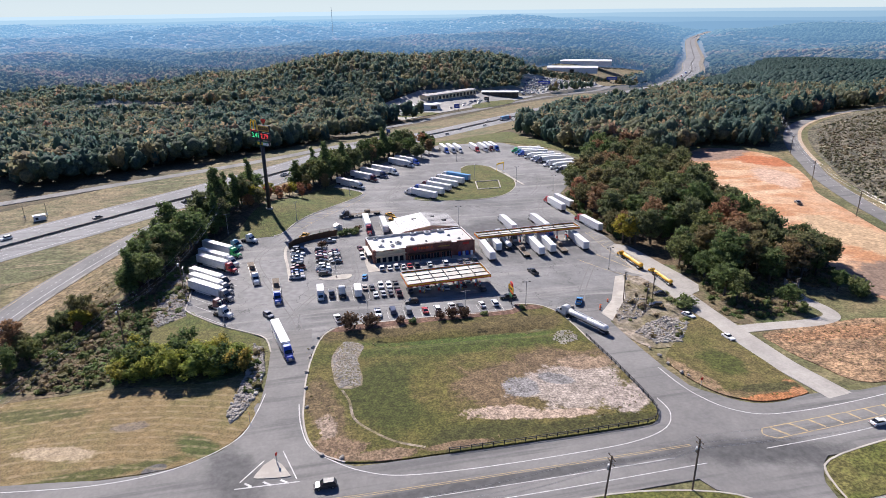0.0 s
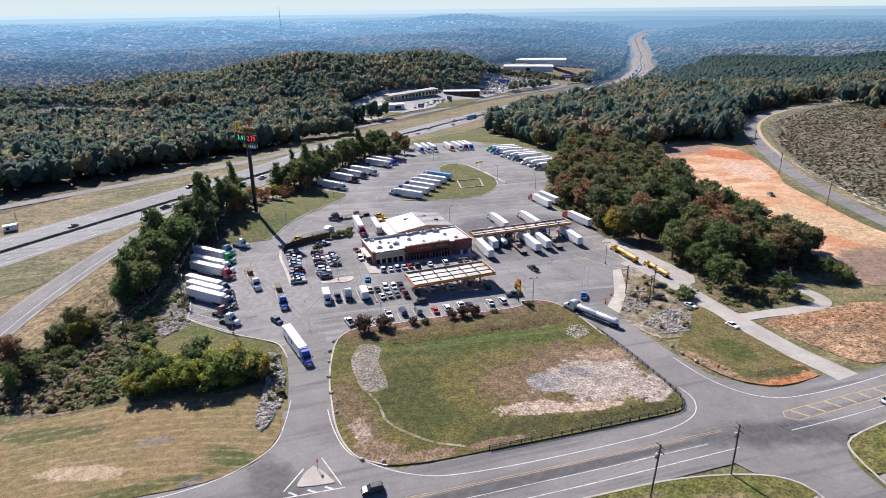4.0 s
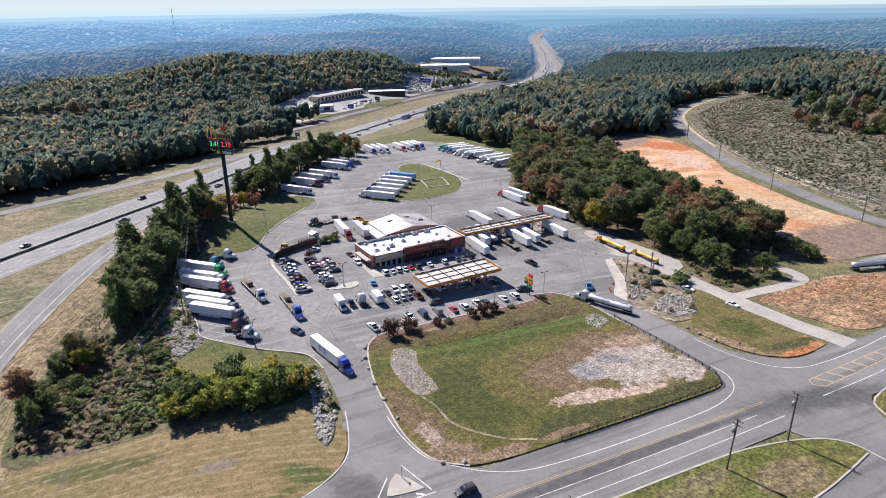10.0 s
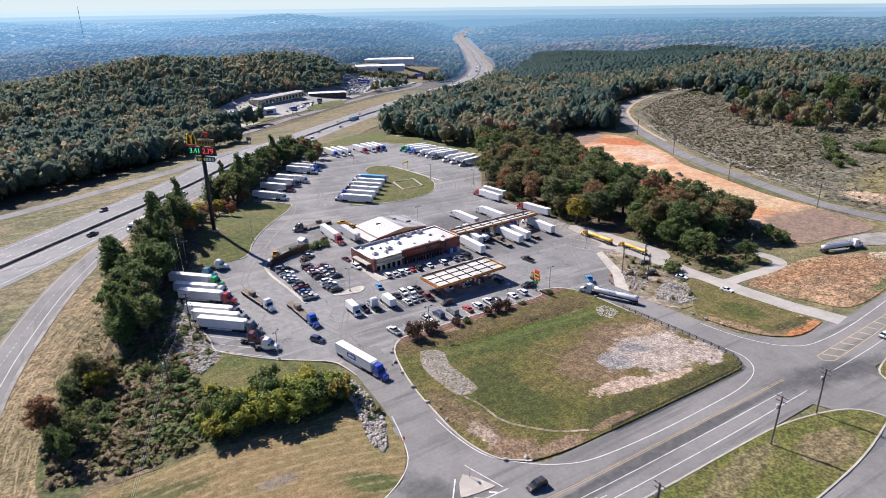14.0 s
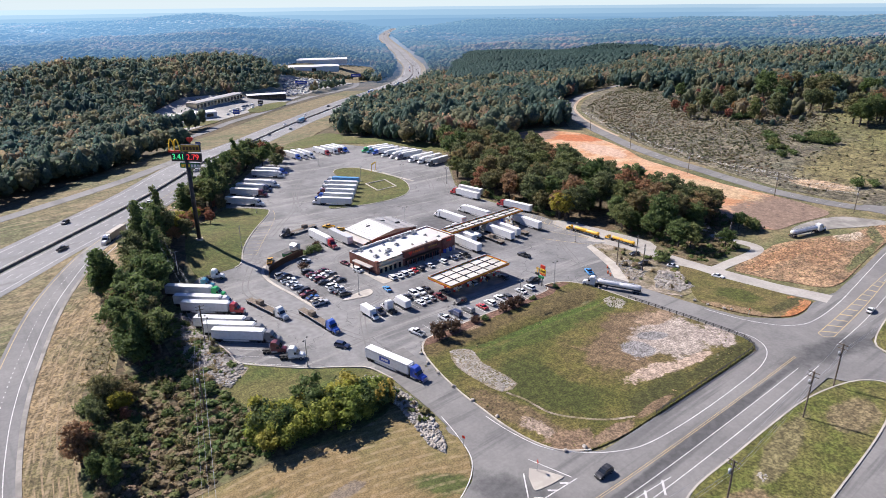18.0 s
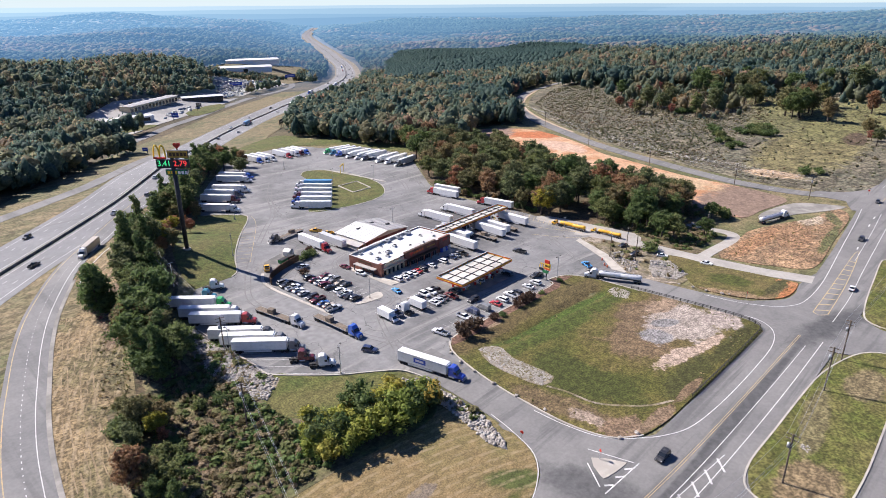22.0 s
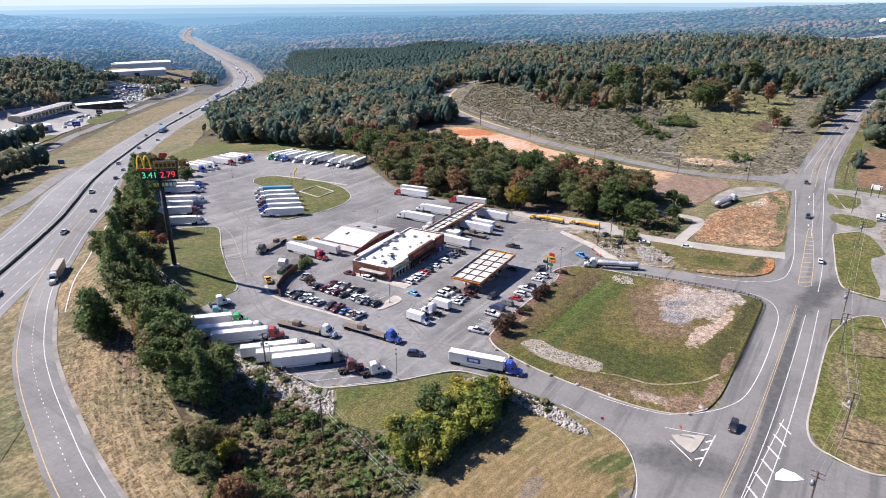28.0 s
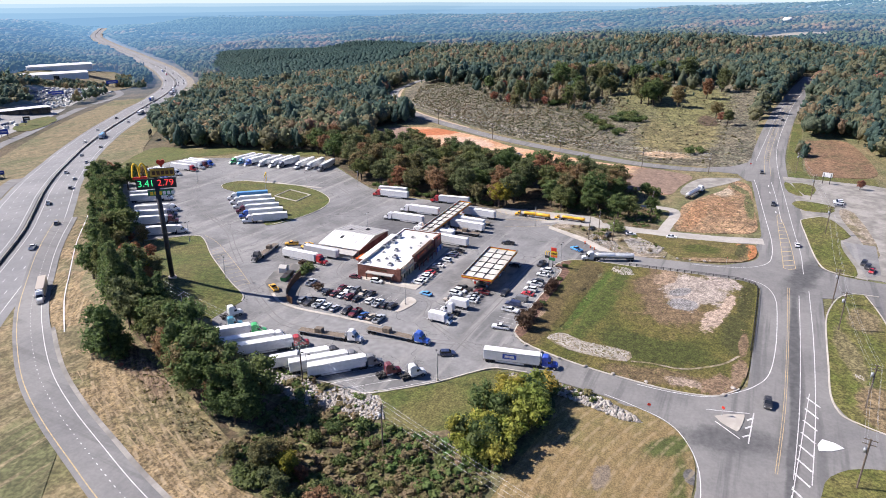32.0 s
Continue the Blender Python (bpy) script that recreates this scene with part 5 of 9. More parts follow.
def limb(bm, a, b, ra, rb, n=7):
    a, b = Vector(a), Vector(b)
    d = (b - a).normalized()
    u = d.orthogonal().normalized()
    w = d.cross(u)
    rings = []
    for p, r in ((a, ra), (b, rb)):
        rings.append([bm.verts.new(p + (u * math.cos(6.2832 * k / n) + w * math.sin(6.2832 * k / n)) * r) for k in range(n)])
    for k in range(n):
        bm.faces.new((rings[0][k], rings[0][(k + 1) % n], rings[1][(k + 1) % n], rings[1][k]))
    bm.faces.new(rings[1])
    bm.faces.new(rings[0][::-1])


def crown_mesh(name, rng, lobes, cards, size, mat):
    Vs, Fs, n = [], [], 0
    for c, rad in lobes:
        V, F = lumpy(ICO1, rng, 0.25)
        Vs.append(V * np.array(rad) * 0.58 + np.array(c))
        Fs.append(F + n)
        n += len(V)
    w = np.array([r[0] * r[2] for _, r in lobes])
    pick = rng.choice(len(lobes), cards, p=w / w.sum())
    d = rng.normal(0, 1, (cards, 3))
    d /= np.linalg.norm(d, axis=1)[:, None]
    cen = np.array([l[0] for l in lobes])[pick] + d * np.array([l[1] for l in lobes])[pick] * rng.uniform(0.62, 1.15, (cards, 1))
    u = rng.normal(0, 1, (cards, 3))
    nrm = d + rng.normal(0, 0.55, (cards, 3))
    nrm /= np.linalg.norm(nrm, axis=1)[:, None]
    u -= nrm * (u * nrm).sum(1)[:, None]
    u /= np.linalg.norm(u, axis=1)[:, None]
    v = np.cross(nrm, u)
    s = rng.uniform(0.6, 1.25, (cards, 1)) * size
    q = np.stack([cen - u * s, cen - v * s * 0.6, cen + u * s, cen + v * s * 0.6], 1).reshape(-1, 3)
    i = np.arange(cards)[:, None] * 4 + n
    Vs.append(q)
    Fs += [i + np.array([0, 1, 2]), i + np.array([0, 2, 3])]
    return mesh_np(name, np.vstack(Vs), np.vstack(Fs), mat, False)


def tree(kind, seed, mat, label, category="tree"):
    rng = np.random.default_rng(seed)
    bm = bmesh.new()
    if kind == "pine":
        limb(bm, (0, 0, -0.5), (0, 0, 15), 0.28, 0.08)
        lobes = []
        for k in range(9):
            z = 3.5 + k * 1.5
            rr = 3.3 * (1 - k / 10.5) + 0.4
            for j in range(2):
                a = rng.uniform(0, 6.28)
                lobes.append(((math.cos(a) * rr * 0.35, math.sin(a) * rr * 0.35, z), (rr * 0.85, rr * 0.85, 1.15)))
        cards, size = 1300, 0.42
    elif kind == "oak":
        limb(bm, (0, 0, -0.5), (0.2, 0.1, 6.0), 0.36, 0.22)
        wide, tall = ((3.1, 4.2), (2.5, 5.0), (3.5, 3.8))[seed % 3]
        lobes = [((0, 0, 8.4), (wide * 0.8, wide * 0.8, tall * 0.75))]
        for k in range(15):
            a, q = 2.4 * k + rng.uniform(-0.4, 0.4), 1 - 2 * (k + 0.5) / 15
            rr = wide * math.sqrt(1 - q * q) * rng.uniform(0.85, 1.1)
            c = (math.cos(a) * rr, math.sin(a) * rr, 8.2 + tall * q * rng.uniform(0.85, 1.05))
            lobes.append((c, tuple(rng.uniform(1.1, 1.9, 2)) + (rng.uniform(0.9, 1.5),)))
            if k % 2:
                limb(bm, (0.1, 0, 3.5 + 0.2 * k), (c[0] * 0.8, c[1] * 0.8, c[2] - 0.5), 0.13, 0.05, 5)
        cards, size = 1750, 0.37
    elif kind == "cedar":
        limb(bm, (0, 0, -0.5), (0, 0, 10.5), 0.26, 0.08)
        lobes = []
        for k in range(10):
            z = 1.0 + k * 1.12
            rr = 3.6 * math.sqrt(max(0.05, 1 - ((z - 3.8) / 8.6) ** 2))
            for j in range(3):
                a = rng.uniform(0, 6.28)
                lobes.append(((math.cos(a) * rr * 0.5, math.sin(a) * rr * 0.5, z + rng.uniform(-0.4, 0.4)), (rr * 0.62, rr * 0.62, 1.1)))
        cards, size = 2000, 0.36
    elif kind == "small":
        limb(bm, (0, 0, -0.3), (0, 0, 1.2), 0.11, 0.08)
        lobes = []
        for k in range(5):
            a = k * 1.256
            lobes.append(((math.cos(a) * 0.95, math.sin(a) * 0.95, 1.6 + rng.uniform(-0.5, 0.7)), (1.05, 1.05, 0.9)))
            limb(bm, (0, 0, 0.6), (math.cos(a) * 0.8, math.sin(a) * 0.8, 1.7), 0.06, 0.03, 5)
        cards, size = 420, 0.26
    elif kind == "hedge":
        limb(bm, (0, 0, -0.3), (0, 0, 1.5), 0.1, 0.06)
        lobes = [((0, 0, 2.2), (1.3, 1.3, 1.8))] + [((rng.uniform(-1.7, 1.7), rng.uniform(-1.7, 1.7), rng.uniform(1.0, 4.4)), tuple(rng.uniform(0.6, 1.1, 2)) + (rng.uniform(0.6, 1.1),)) for k in range(12)]
        cards, size = 1100, 0.24
    else:
        limb(bm, (0, 0, -0.3), (0, 0, 0.9), 0.1, 0.06)
        limb(bm, (0, 0, 0.2), (0.6, 0.3, 1.4), 0.06, 0.03, 5)
        lobes = [((rng.uniform(-1, 1), rng.uniform(-1, 1), rng.uniform(0.7, 1.7)), tuple(rng.uniform(0.9, 1.5, 2)) + (rng.uniform(0.7, 1.1),)) for k in range(5)]
        cards, size = 420, 0.27
    if kind in ("bush", "hedge"):
        bm.free()
        return tagged(new("bush", crown_mesh("bush", rng, lobes, cards, size, mat)), label, category)
    root = new("pine_tree" if kind == "pine" else "tree")
    part("trunk", bm, M["bark"], root)
    cr = new("crown", crown_mesh("crown", rng, lobes, cards, size, mat))
    cr.parent = root
    return tagged(root, label, category)


def scatter(poly, n, gap, seed):
    rng = np.random.default_rng(seed)
    p = np.array([q[:2] for q in poly], float)
    got, tries = [], 0
    while len(got) < n and tries < n * 60:
        tries += 1
        q = rng.uniform(p.min(0), p.max(0))
        if inside(poly, q[0:1], q[1:2])[0] and all((q[0] - g[0]) ** 2 + (q[1] - g[1]) ** 2 > gap * gap for g in got):
            got.append(tuple(q))
    return got


spare = []


def plant(models, spots, lo, hi, seed, group):
    rng = random.Random(seed)
    for x, y in spots:
        t = rng.choice(models)
        s = rng.uniform(lo, hi)
        m = pose(x, y, H(x, y), rng.uniform(-3, 3), rng.uniform(-3, 3), rng.uniform(0, 360)) @ Matrix.Diagonal((s * rng.uniform(0.85, 1.2), s * rng.uniform(0.85, 1.2), s * rng.uniform(0.85, 1.12), 1))
        if t not in spare:
            t.matrix_basis = m
            spare.append(t)
            tagged(t, group=group)
        else:
            tagged(copy_thing(t, m), group=group)


oaks = [tree("oak", s, M["leaf"], "broadleaf tree with olive and rusty autumn leaves") for s in (1, 2, 3)]
greens = [tree("oak", s, M["leaf_green"], "dark green broadleaf tree draped in vines") for s in (4, 5)]
pine_t = [tree("pine", s, M["leaf_green"], "dark green pine tree with layered boughs") for s in (6, 7)]
golds = [tree("oak", 8, M["leaf_gold"], "broadleaf tree with yellow autumn leaves")]
reds = [tree("oak", 9, M["leaf_red"], "broadleaf tree with red and orange autumn leaves")]
dbush = [tree("bush", s, M["leaf_brown"], "tangled brown dry brush", "bush") for s in (18, 19)]
bushes = [tree("bush", s, M["leaf"], "wild bush with olive brown leaves", "bush") for s in (10, 11)]
gbush = [tree("bush", s, M["leaf_green"], "dense green wild leafy bush", "bush") for s in (12, 13)]
ybush = [tree("hedge", s, M["leaf_lime"], "tall feathery shrub with yellow green leaves", "shrub") for s in (14, 15)]
vbush = [tree("hedge", 23, M["leaf_green"], "tall dense green shrub", "shrub")]
hbush = [tree("hedge", s, M["leaf"], "tall ragged shrub with olive leaves", "shrub") for s in (21, 22)]
plums = [tree("small", s, M["leaf_plum"], "small plum-leaved ornamental tree in the mulch", "tree") for s in (16, 17)]

BELT = [(-70, 228), (-65, 224), (-60, 238), (-55, 258), (-42, 276), (-38, 300), (-23, 326), (0, 355), (24, 394), (58, 442), (72, 470), (62, 462), (24, 406), (-4, 370), (-32, 334), (-48, 298), (-58, 270), (-66, 246)]
plant(oaks + greens + greens + pine_t + pine_t, [p for p in scatter(BELT, 125, 3.3, 1) if not (300 < p[1] < 362 and p[0] > -30)], 0.88, 1.28, 1, "tree belt beside the highway")
plant(greens + pine_t + oaks, scatter([(-67, 227), (-61, 226), (-56, 248), (-62, 250)], 8, 3.6, 35), 0.95, 1.15, 35, "tree belt beside the highway")
plant(reds + reds + golds + oaks[:1], scatter([(-34, 304), (-26, 304), (-8, 332), (12, 360), (4, 366), (-16, 346)], 16, 4.0, 2), 0.62, 0.85, 2, "tree belt beside the highway")
plant(oaks + greens + pine_t, scatter([(58, 438), (76, 424), (92, 462), (98, 486), (84, 492), (66, 470)], 18, 4.6, 3), 0.7, 0.95, 3, "trees behind the truck lot")
plant(greens + oaks[:1], [(-88.5, 180), (-86, 175), (-90, 188), (-84, 183), (-66.5, 238), (-69, 230)], 0.6, 0.9, 4, "trees in the hollow")
plant(reds[:1] + oaks[:1], [(-86.5, 186), (-77, 203)], 0.6, 0.75, 44, "trees in the hollow")
plant(oaks[1:2] + reds + golds, [(-76.5, 207), (-79, 210.5), (-74.5, 210), (-78, 206)], 0.6, 0.78, 48, "trees in the hollow")
plant(gbush + gbush + hbush[:1], scatter([(-90, 186), (-80, 184), (-74, 196), (-74, 222), (-80, 223), (-87, 204)], 20, 3.2, 5), 0.8, 1.25, 5, "vine mounds in the hollow")
plant(gbush, [(-65.2, 208.9), (-60.5, 206), (-68, 199), (-57.5, 199)], 0.9, 1.2, 45, "vine mounds in the hollow")
plant(bushes + dbush + dbush, scatter([(-80, 168), (-58, 166), (-55, 182), (-58, 200), (-68, 210), (-72, 190)], 12, 3.8, 29), 0.6, 0.9, 29, "brush in the hollow")
plant(ybush + ybush + vbush + gbush[:1], scatter([(-57, 176), (-55, 165), (-46, 164), (-36, 162), (-25, 162), (-22, 168), (-30, 172), (-44, 176)], 44, 2.5, 6), 0.9, 1.5, 6, "shrub thicket above the field")
cedars = [tree("cedar", s, M["leaf_green"], "dense rounded dark green evergreen on the bank") for s in (24, 25)]
rbush = [tree("bush", 26, M["leaf_red"], "low red creeper on the grass bank", "bush")]
plant(cedars, [(-63.4, 282.4), (-60.2, 284.6), (-62.6, 287.6)], 1.15, 1.3, 7, "evergreens on the bank")
plant(rbush, [(-64.8, 277.4), (-65.6, 274.6), (-63.9, 273.0)], 0.35, 0.55, 47, "red creeper on the bank")
WOODS = [(137, 224), (150, 212), (184, 203), (195, 214), (203, 242), (207, 284), (216, 318), (225, 352), (226, 384), (210, 426), (190, 424), (192, 398), (154, 346), (139, 322), (131.5, 290), (132, 248)]
plant(oaks + oaks + oaks + greens, scatter(WOODS, 150, 6.0, 8), 0.95, 1.4, 8, "woods beside the lot")
plant(golds, [(-52, 268), (-54, 263)], 0.75, 0.85, 46, "tree belt beside the highway")
plant(reds + golds, [(-27, 315), (-22, 326), (-31, 306), (-17, 334), (-12, 341)], 0.8, 1.0, 38, "tree belt beside the highway")
plant(hbush + gbush + gbush, scatter([(130.5, 246), (134, 246), (134, 290), (142, 322), (138, 322), (130.5, 292)], 22, 3.0, 36), 0.8, 1.3, 36, "vine-covered thicket")
plant(reds, [(238, 72)], 0.7, 0.75, 37, "trees by the car park")
plant(golds, [(133.6, 238.5), (131.4, 240.5), (134.0, 242)], 1.1, 1.3, 9, "woods beside the lot")
plant(greens + gbush, scatter([(139, 214), (141, 192), (138, 172), (144, 170), (150, 190), (154, 206)], 24, 3.0, 10), 0.5, 1.0, 10, "vine-covered thicket")
plant(greens, [(156, 168), (183, 176)], 0.55, 0.7, 12, "trees by the gravel track")
plant(oaks + oaks + greens, scatter([(143, 204), (152, 188), (188, 186), (200, 198), (196, 210), (150, 212)], 20, 5.2, 34), 1.0, 1.4, 34, "woods beside the lot")
plant(oaks + reds, [(196, 196), (200, 203), (193, 203)], 0.8, 1.0, 13, "woods beside the lot")
plant(gbush, [(122.5, 178.5), (187, 171), (191, 174)], 1.5, 2.0, 14, "bushes by the track")
plant(plums, [(24.2, 182.6), (37.5, 183.2), (41.5, 183.6), (45.5, 183.6)], 0.95, 1.35, 15, "small trees in the mulch bed")
plant(plums, [(8.2, 181.4), (14.6, 182.4)], 1.5, 1.75, 25, "small trees in the mulch bed")
plant(gbush, [(28, 182.4), (52.6, 184), (66.6, 185.6), (79.6, 180.6)], 0.55, 0.8, 16, "bushes in the mulch bed")
plant(plums, [(2.2, 258), (19, 279)], 0.8, 1.1, 17, "small trees by the parking bays")
plant(gbush, [(11.5, 272.4), (13.6, 273), (15.8, 273.8), (17.6, 275)], 0.9, 1.2, 18, "bushes by the parking bays")
plant(reds + reds + oaks, [(448, 375), (421, 343), (443, 330), (465, 320), (455, 350), (483, 340), (500, 352), (418, 158), (432, 163), (404, 152)], 1.1, 1.5, 19, "trees in the scrub field")
plant(greens + oaks, [(483, 226), (490, 234), (496, 222), (505, 232), (512, 224), (470, 200), (560, 290), (580, 260), (606, 306), (612, 318), (598, 312), (600, 210), (540, 320), (522, 330), (520, 180), (560, 170), (590, 330), (620, 290)], 1.5, 2.1, 20, "trees in the scrub field")
plant(reds, [(515, 390), (430, 352), (438, 318), (474, 332), (452, 336), (499, 320), (540, 380), (480, 352)], 1.2, 1.5, 41, "trees in the scrub field")
plant(greens + oaks, [(503, 404), (504, 279), (512, 272), (466, 226), (472, 222), (466, 292), (434, 294), (490, 300), (575, 299), (583, 291), (568, 307), (492, 218), (500, 226), (527, 220), (475, 234), (616, 241), (590, 336), (575, 347), (560, 330)], 1.5, 2.0, 42, "trees in the scrub field")
plant(gbush, [(397, 265), (389, 258), (442, 312), (450, 306), (360, 237), (366, 244), (375, 251), (350, 226)], 1.5, 2.3, 43, "thickets in the scrub field")


# woods farther off
def candidates(r0, r1, gap, seed):
    rng = np.random.default_rng(seed)
    g = np.arange(-r1, r1, gap)
    x, y = np.meshgrid(g, g)
    x, y = x.ravel() + rng.uniform(-0.45, 0.45, x.size) * gap, y.ravel() + rng.uniform(-0.45, 0.45, y.size) * gap
    r, a = np.hypot(x, y), np.degrees(np.arctan2(x, y))
    ok = (r >= r0) & (r < r1) & (a > np.where(r < 900, -42, -30)) & (a < np.where(r < 900, 120, 104))
    return np.stack([x[ok] + 20, y[ok] + 200], -1)


CENTRE = [(-140, 40), (-112, 150), (-74, 300), (-20, 372), (60, 468), (105, 528), (178, 556), (181, 502), (186, 440), (200, 420), (212, 428), (238, 392), (262, 404), (292, 420), (330, 400), (360, 432), (398, 474), (452, 510), (505, 534), (530, 536), (552, 480), (566, 400), (585, 300), (610, 230), (630, 165), (540, 132),
          (300, 135), (290, 30), (0, 0)]
CLEAR = [[(85, 742), (104, 704), (156, 746), (244, 806), (372, 926), (500, 1030), (506, 1068), (396, 1024), (340, 985), (310, 925), (246, 892), (150, 850), (112, 812), (92, 790)],
         [(335, 1030), (392, 1020), (510, 1035), (580, 1075), (700, 1245), (760, 1370), (690, 1350), (600, 1320), (440, 1215)], [(1320, 150), (1550, -130), (1960, -130), (1920, 170), (1600, 260)], [(800, 60), (950, 10), (930, 90), (830, 110)],
         [(240, 0), (250, 112), (372, 108), (376, 66), (310, 54), (280, 20)],
         [(-300, 930), (-196, 826), (-150, 786), (-108, 780), (-92, 832), (-128, 866), (-172, 904), (-270, 1010)], [(134, 591), (108, 538), (180, 540), (216, 586), (262, 656), (244, 700)]]
LOW = [(-330, 880), (-190, 790), (-90, 755), (-60, 800), (-120, 860), (-200, 920), (-320, 1010)]
PINES = [(531, 812), (858, 1182), (1158, 1473), (1267, 1279), (1468, 1239), (1521, 1085), (1169, 780), (812, 678), (740, 691), (685, 714), (643, 783), (543, 756)]
FAR_PINES = [(2118, 2883), (2134, 2499), (2379, 2271), (2504, 2021), (3300, 2500), (3200, 3100), (2600, 3400)]


def wooded(p, hwy_gap):
    x, y = p[:, 0], p[:, 1]
    side = far_from(HWY, x, y)
    ok = side > hwy_gap
    ok &= far_from(FRONT, x, y) > 17
    ok &= far_from(WRAMP, x, y) > 29
    ok &= far_from(NROAD, x, y) > 12
    ok &= far_from(ART, x, y) > np.where(x > 500, 12, 17)
    for c in [CENTRE] + CLEAR:
        ok &= ~inside(c, x, y)
    # between the highway and its frontage road nothing grows
    hp, fp = HWY[8:16], FRONT[1:]
    ok &= ~inside(hp + fp[::-1], x, y)
    return ok


rng = np.random.default_rng(5)


def ragged(rng, cores, tufts, size, slim=0.0, core=0.6, solid=True):
    """A crown within about one unit: a few dark lumps inside a loose shell of leaf tufts that face every way."""
    Vs, Fs, n, cs = [], [], 0, []
    for k in range(cores):
        q = (k + 0.5) / cores
        a, rad = 2.4 * k + rng.uniform(-0.5, 0.5), 0.34 * (cores > 1)
        c = np.array((rad * math.cos(a), rad * math.sin(a), 0.45 - 0.9 * q + rng.uniform(-0.1, 0.1)) if cores > 1 else (0, 0, 0.0))
        s = np.array((core, core, core * 1.05)) * rng.uniform(0.85, 1.15)
        cs.append((c, s))
        if solid:
            V, F = lumpy(ICO1, rng, 0.3)
            Vs.append(V * s + c)
            Fs.append(F + n)
            n += len(V)
    for k in range(tufts):
        c, s = cs[rng.integers(0, cores)]
        d = rng.normal(0, 1, 3) + (0, 0, 0.35)
        d /= np.linalg.norm(d)
        p = c + d * s * rng.uniform(0.9, 1.5)
        nrm = d * 1.0 + rng.normal(0, 0.55, 3)
        u = np.cross(nrm, rng.normal(0, 1, 3))
        u = u / np.linalg.norm(u) * size * rng.uniform(0.6, 1.3)
        v = np.cross(nrm, u) * rng.uniform(0.5, 0.9) / np.linalg.norm(nrm)
        Vs.append(np.array([p - u, p - v, p + u * 0.8, p + v]))
        Fs.append(np.array([(n, n + 1, n + 2), (n, n + 2, n + 3)]))
        n += 4
    V = np.vstack(Vs)
    if slim:
        w = np.clip(0.8 - slim * V[:, 2:3], 0.2, 1.2)
        V = V * np.hstack([w, w, np.full_like(w, 1.2)])
    return V, np.vstack(Fs)


near_kinds = [ragged(np.random.default_rng(20 + k), 4, 38, 0.2, 0, 0.56) for k in range(8)] + [ragged(np.random.default_rng(27 + k), 3, 34, 0.2, 0.55) for k in range(3)]
mid_kinds = [ragged(np.random.default_rng(30 + k), 1, 15, 0.32, (0, 0, 0, 0, 0, 0.5, 0.5, 0.4)[k % 8], 0.8) for k in range(8)]
far_kinds = [ragged(np.random.default_rng(40 + k), 1, 3, 0.5, 0, 0.88) for k in range(6)]
blur_kinds = [lumpy(ICO1, np.random.default_rng(50 + k), 0.42) for k in range(6)]
tuft_kinds = [ragged(np.random.default_rng(90 + k), 1, 26, 0.3, 0, 0.5) for k in range(6)]
c = candidates(0, 640, 6.5, 50)
c = c[wooded(c, 42) & ~inside(PINES, c[:, 0], c[:, 1])]
n = len(c)
low = 1 - 0.45 * inside(LOW, c[:, 0], c[:, 1])
grove("near_woods", c, (big := 3.3 + 5.9 * rng.random(n) ** 1.7), (9.0 + 1.0 * big + 5.5 * rng.random(n) ** 2) * low, near_kinds, M["woods"], 51, "mixed autumn woods of green, olive and rust crowns", "woods")
for poly, n, seed in (([(-91, 167), (-72, 165), (-56, 164), (-53, 178), (-54, 200), (-57, 224), (-78, 225), (-88, 200)], 1050, 66), ([(139, 215), (140, 194), (133, 180), (133, 166), (162, 161), (167, 180), (196, 181), (197, 199), (154, 206)], 520, 67),
                      ([(93.6, 172), (95, 157), (106, 154), (121, 170), (123, 184), (123, 203), (115, 205), (106, 187)], 40, 68), ([(-45, 207), (-47, 250), (-56, 244), (-57, 214), (-52, 200)], 90, 69), ([(-22, 152), (-18.5, 150), (-18, 174), (-22, 172)], 30, 70)):
    c = np.array(scatter(poly, n, 0.3, seed))
    grove("brush_tangle", c, 0.8 + 1.9 * rng.random(len(c)) ** 1.6, 0.5 + 1.9 * rng.random(len(c)) ** 2, tuft_kinds, M["tangle"], seed, "low tangle of green vines and brown dry brush", "brush", 0.35)
c = candidates(640, 1000, 7.6, 52)
c = c[wooded(c, 46) & ~inside(PINES, c[:, 0], c[:, 1])]
n = len(c)
low = 1 - 0.45 * inside(LOW, c[:, 0], c[:, 1])
grove("middle_woods", c, 3.4 + 4.6 * rng.random(n) ** 1.6, (9 + 8 * rng.random(n) ** 1.4) * low, mid_kinds, M["woods_mid"], 53, "mixed autumn woods across the valley", "woods")
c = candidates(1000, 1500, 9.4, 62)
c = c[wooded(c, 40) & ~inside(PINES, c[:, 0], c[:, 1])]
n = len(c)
grove("backdrop", c, 3.6 + 4.6 * rng.random(n) ** 1.8, rng.uniform(9, 18, n), far_kinds, M["haze_valley_woods"], 63, "wooded valley side in thin haze", "backdrop")
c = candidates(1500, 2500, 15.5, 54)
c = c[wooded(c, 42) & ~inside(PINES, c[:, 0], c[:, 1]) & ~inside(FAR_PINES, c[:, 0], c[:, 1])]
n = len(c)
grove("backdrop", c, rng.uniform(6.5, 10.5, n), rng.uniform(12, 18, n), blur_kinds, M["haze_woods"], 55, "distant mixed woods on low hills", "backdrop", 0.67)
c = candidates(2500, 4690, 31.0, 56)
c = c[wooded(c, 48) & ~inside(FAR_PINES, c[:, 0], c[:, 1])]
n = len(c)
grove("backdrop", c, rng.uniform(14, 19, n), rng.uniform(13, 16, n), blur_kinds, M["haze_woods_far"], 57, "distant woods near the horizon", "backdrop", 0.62)
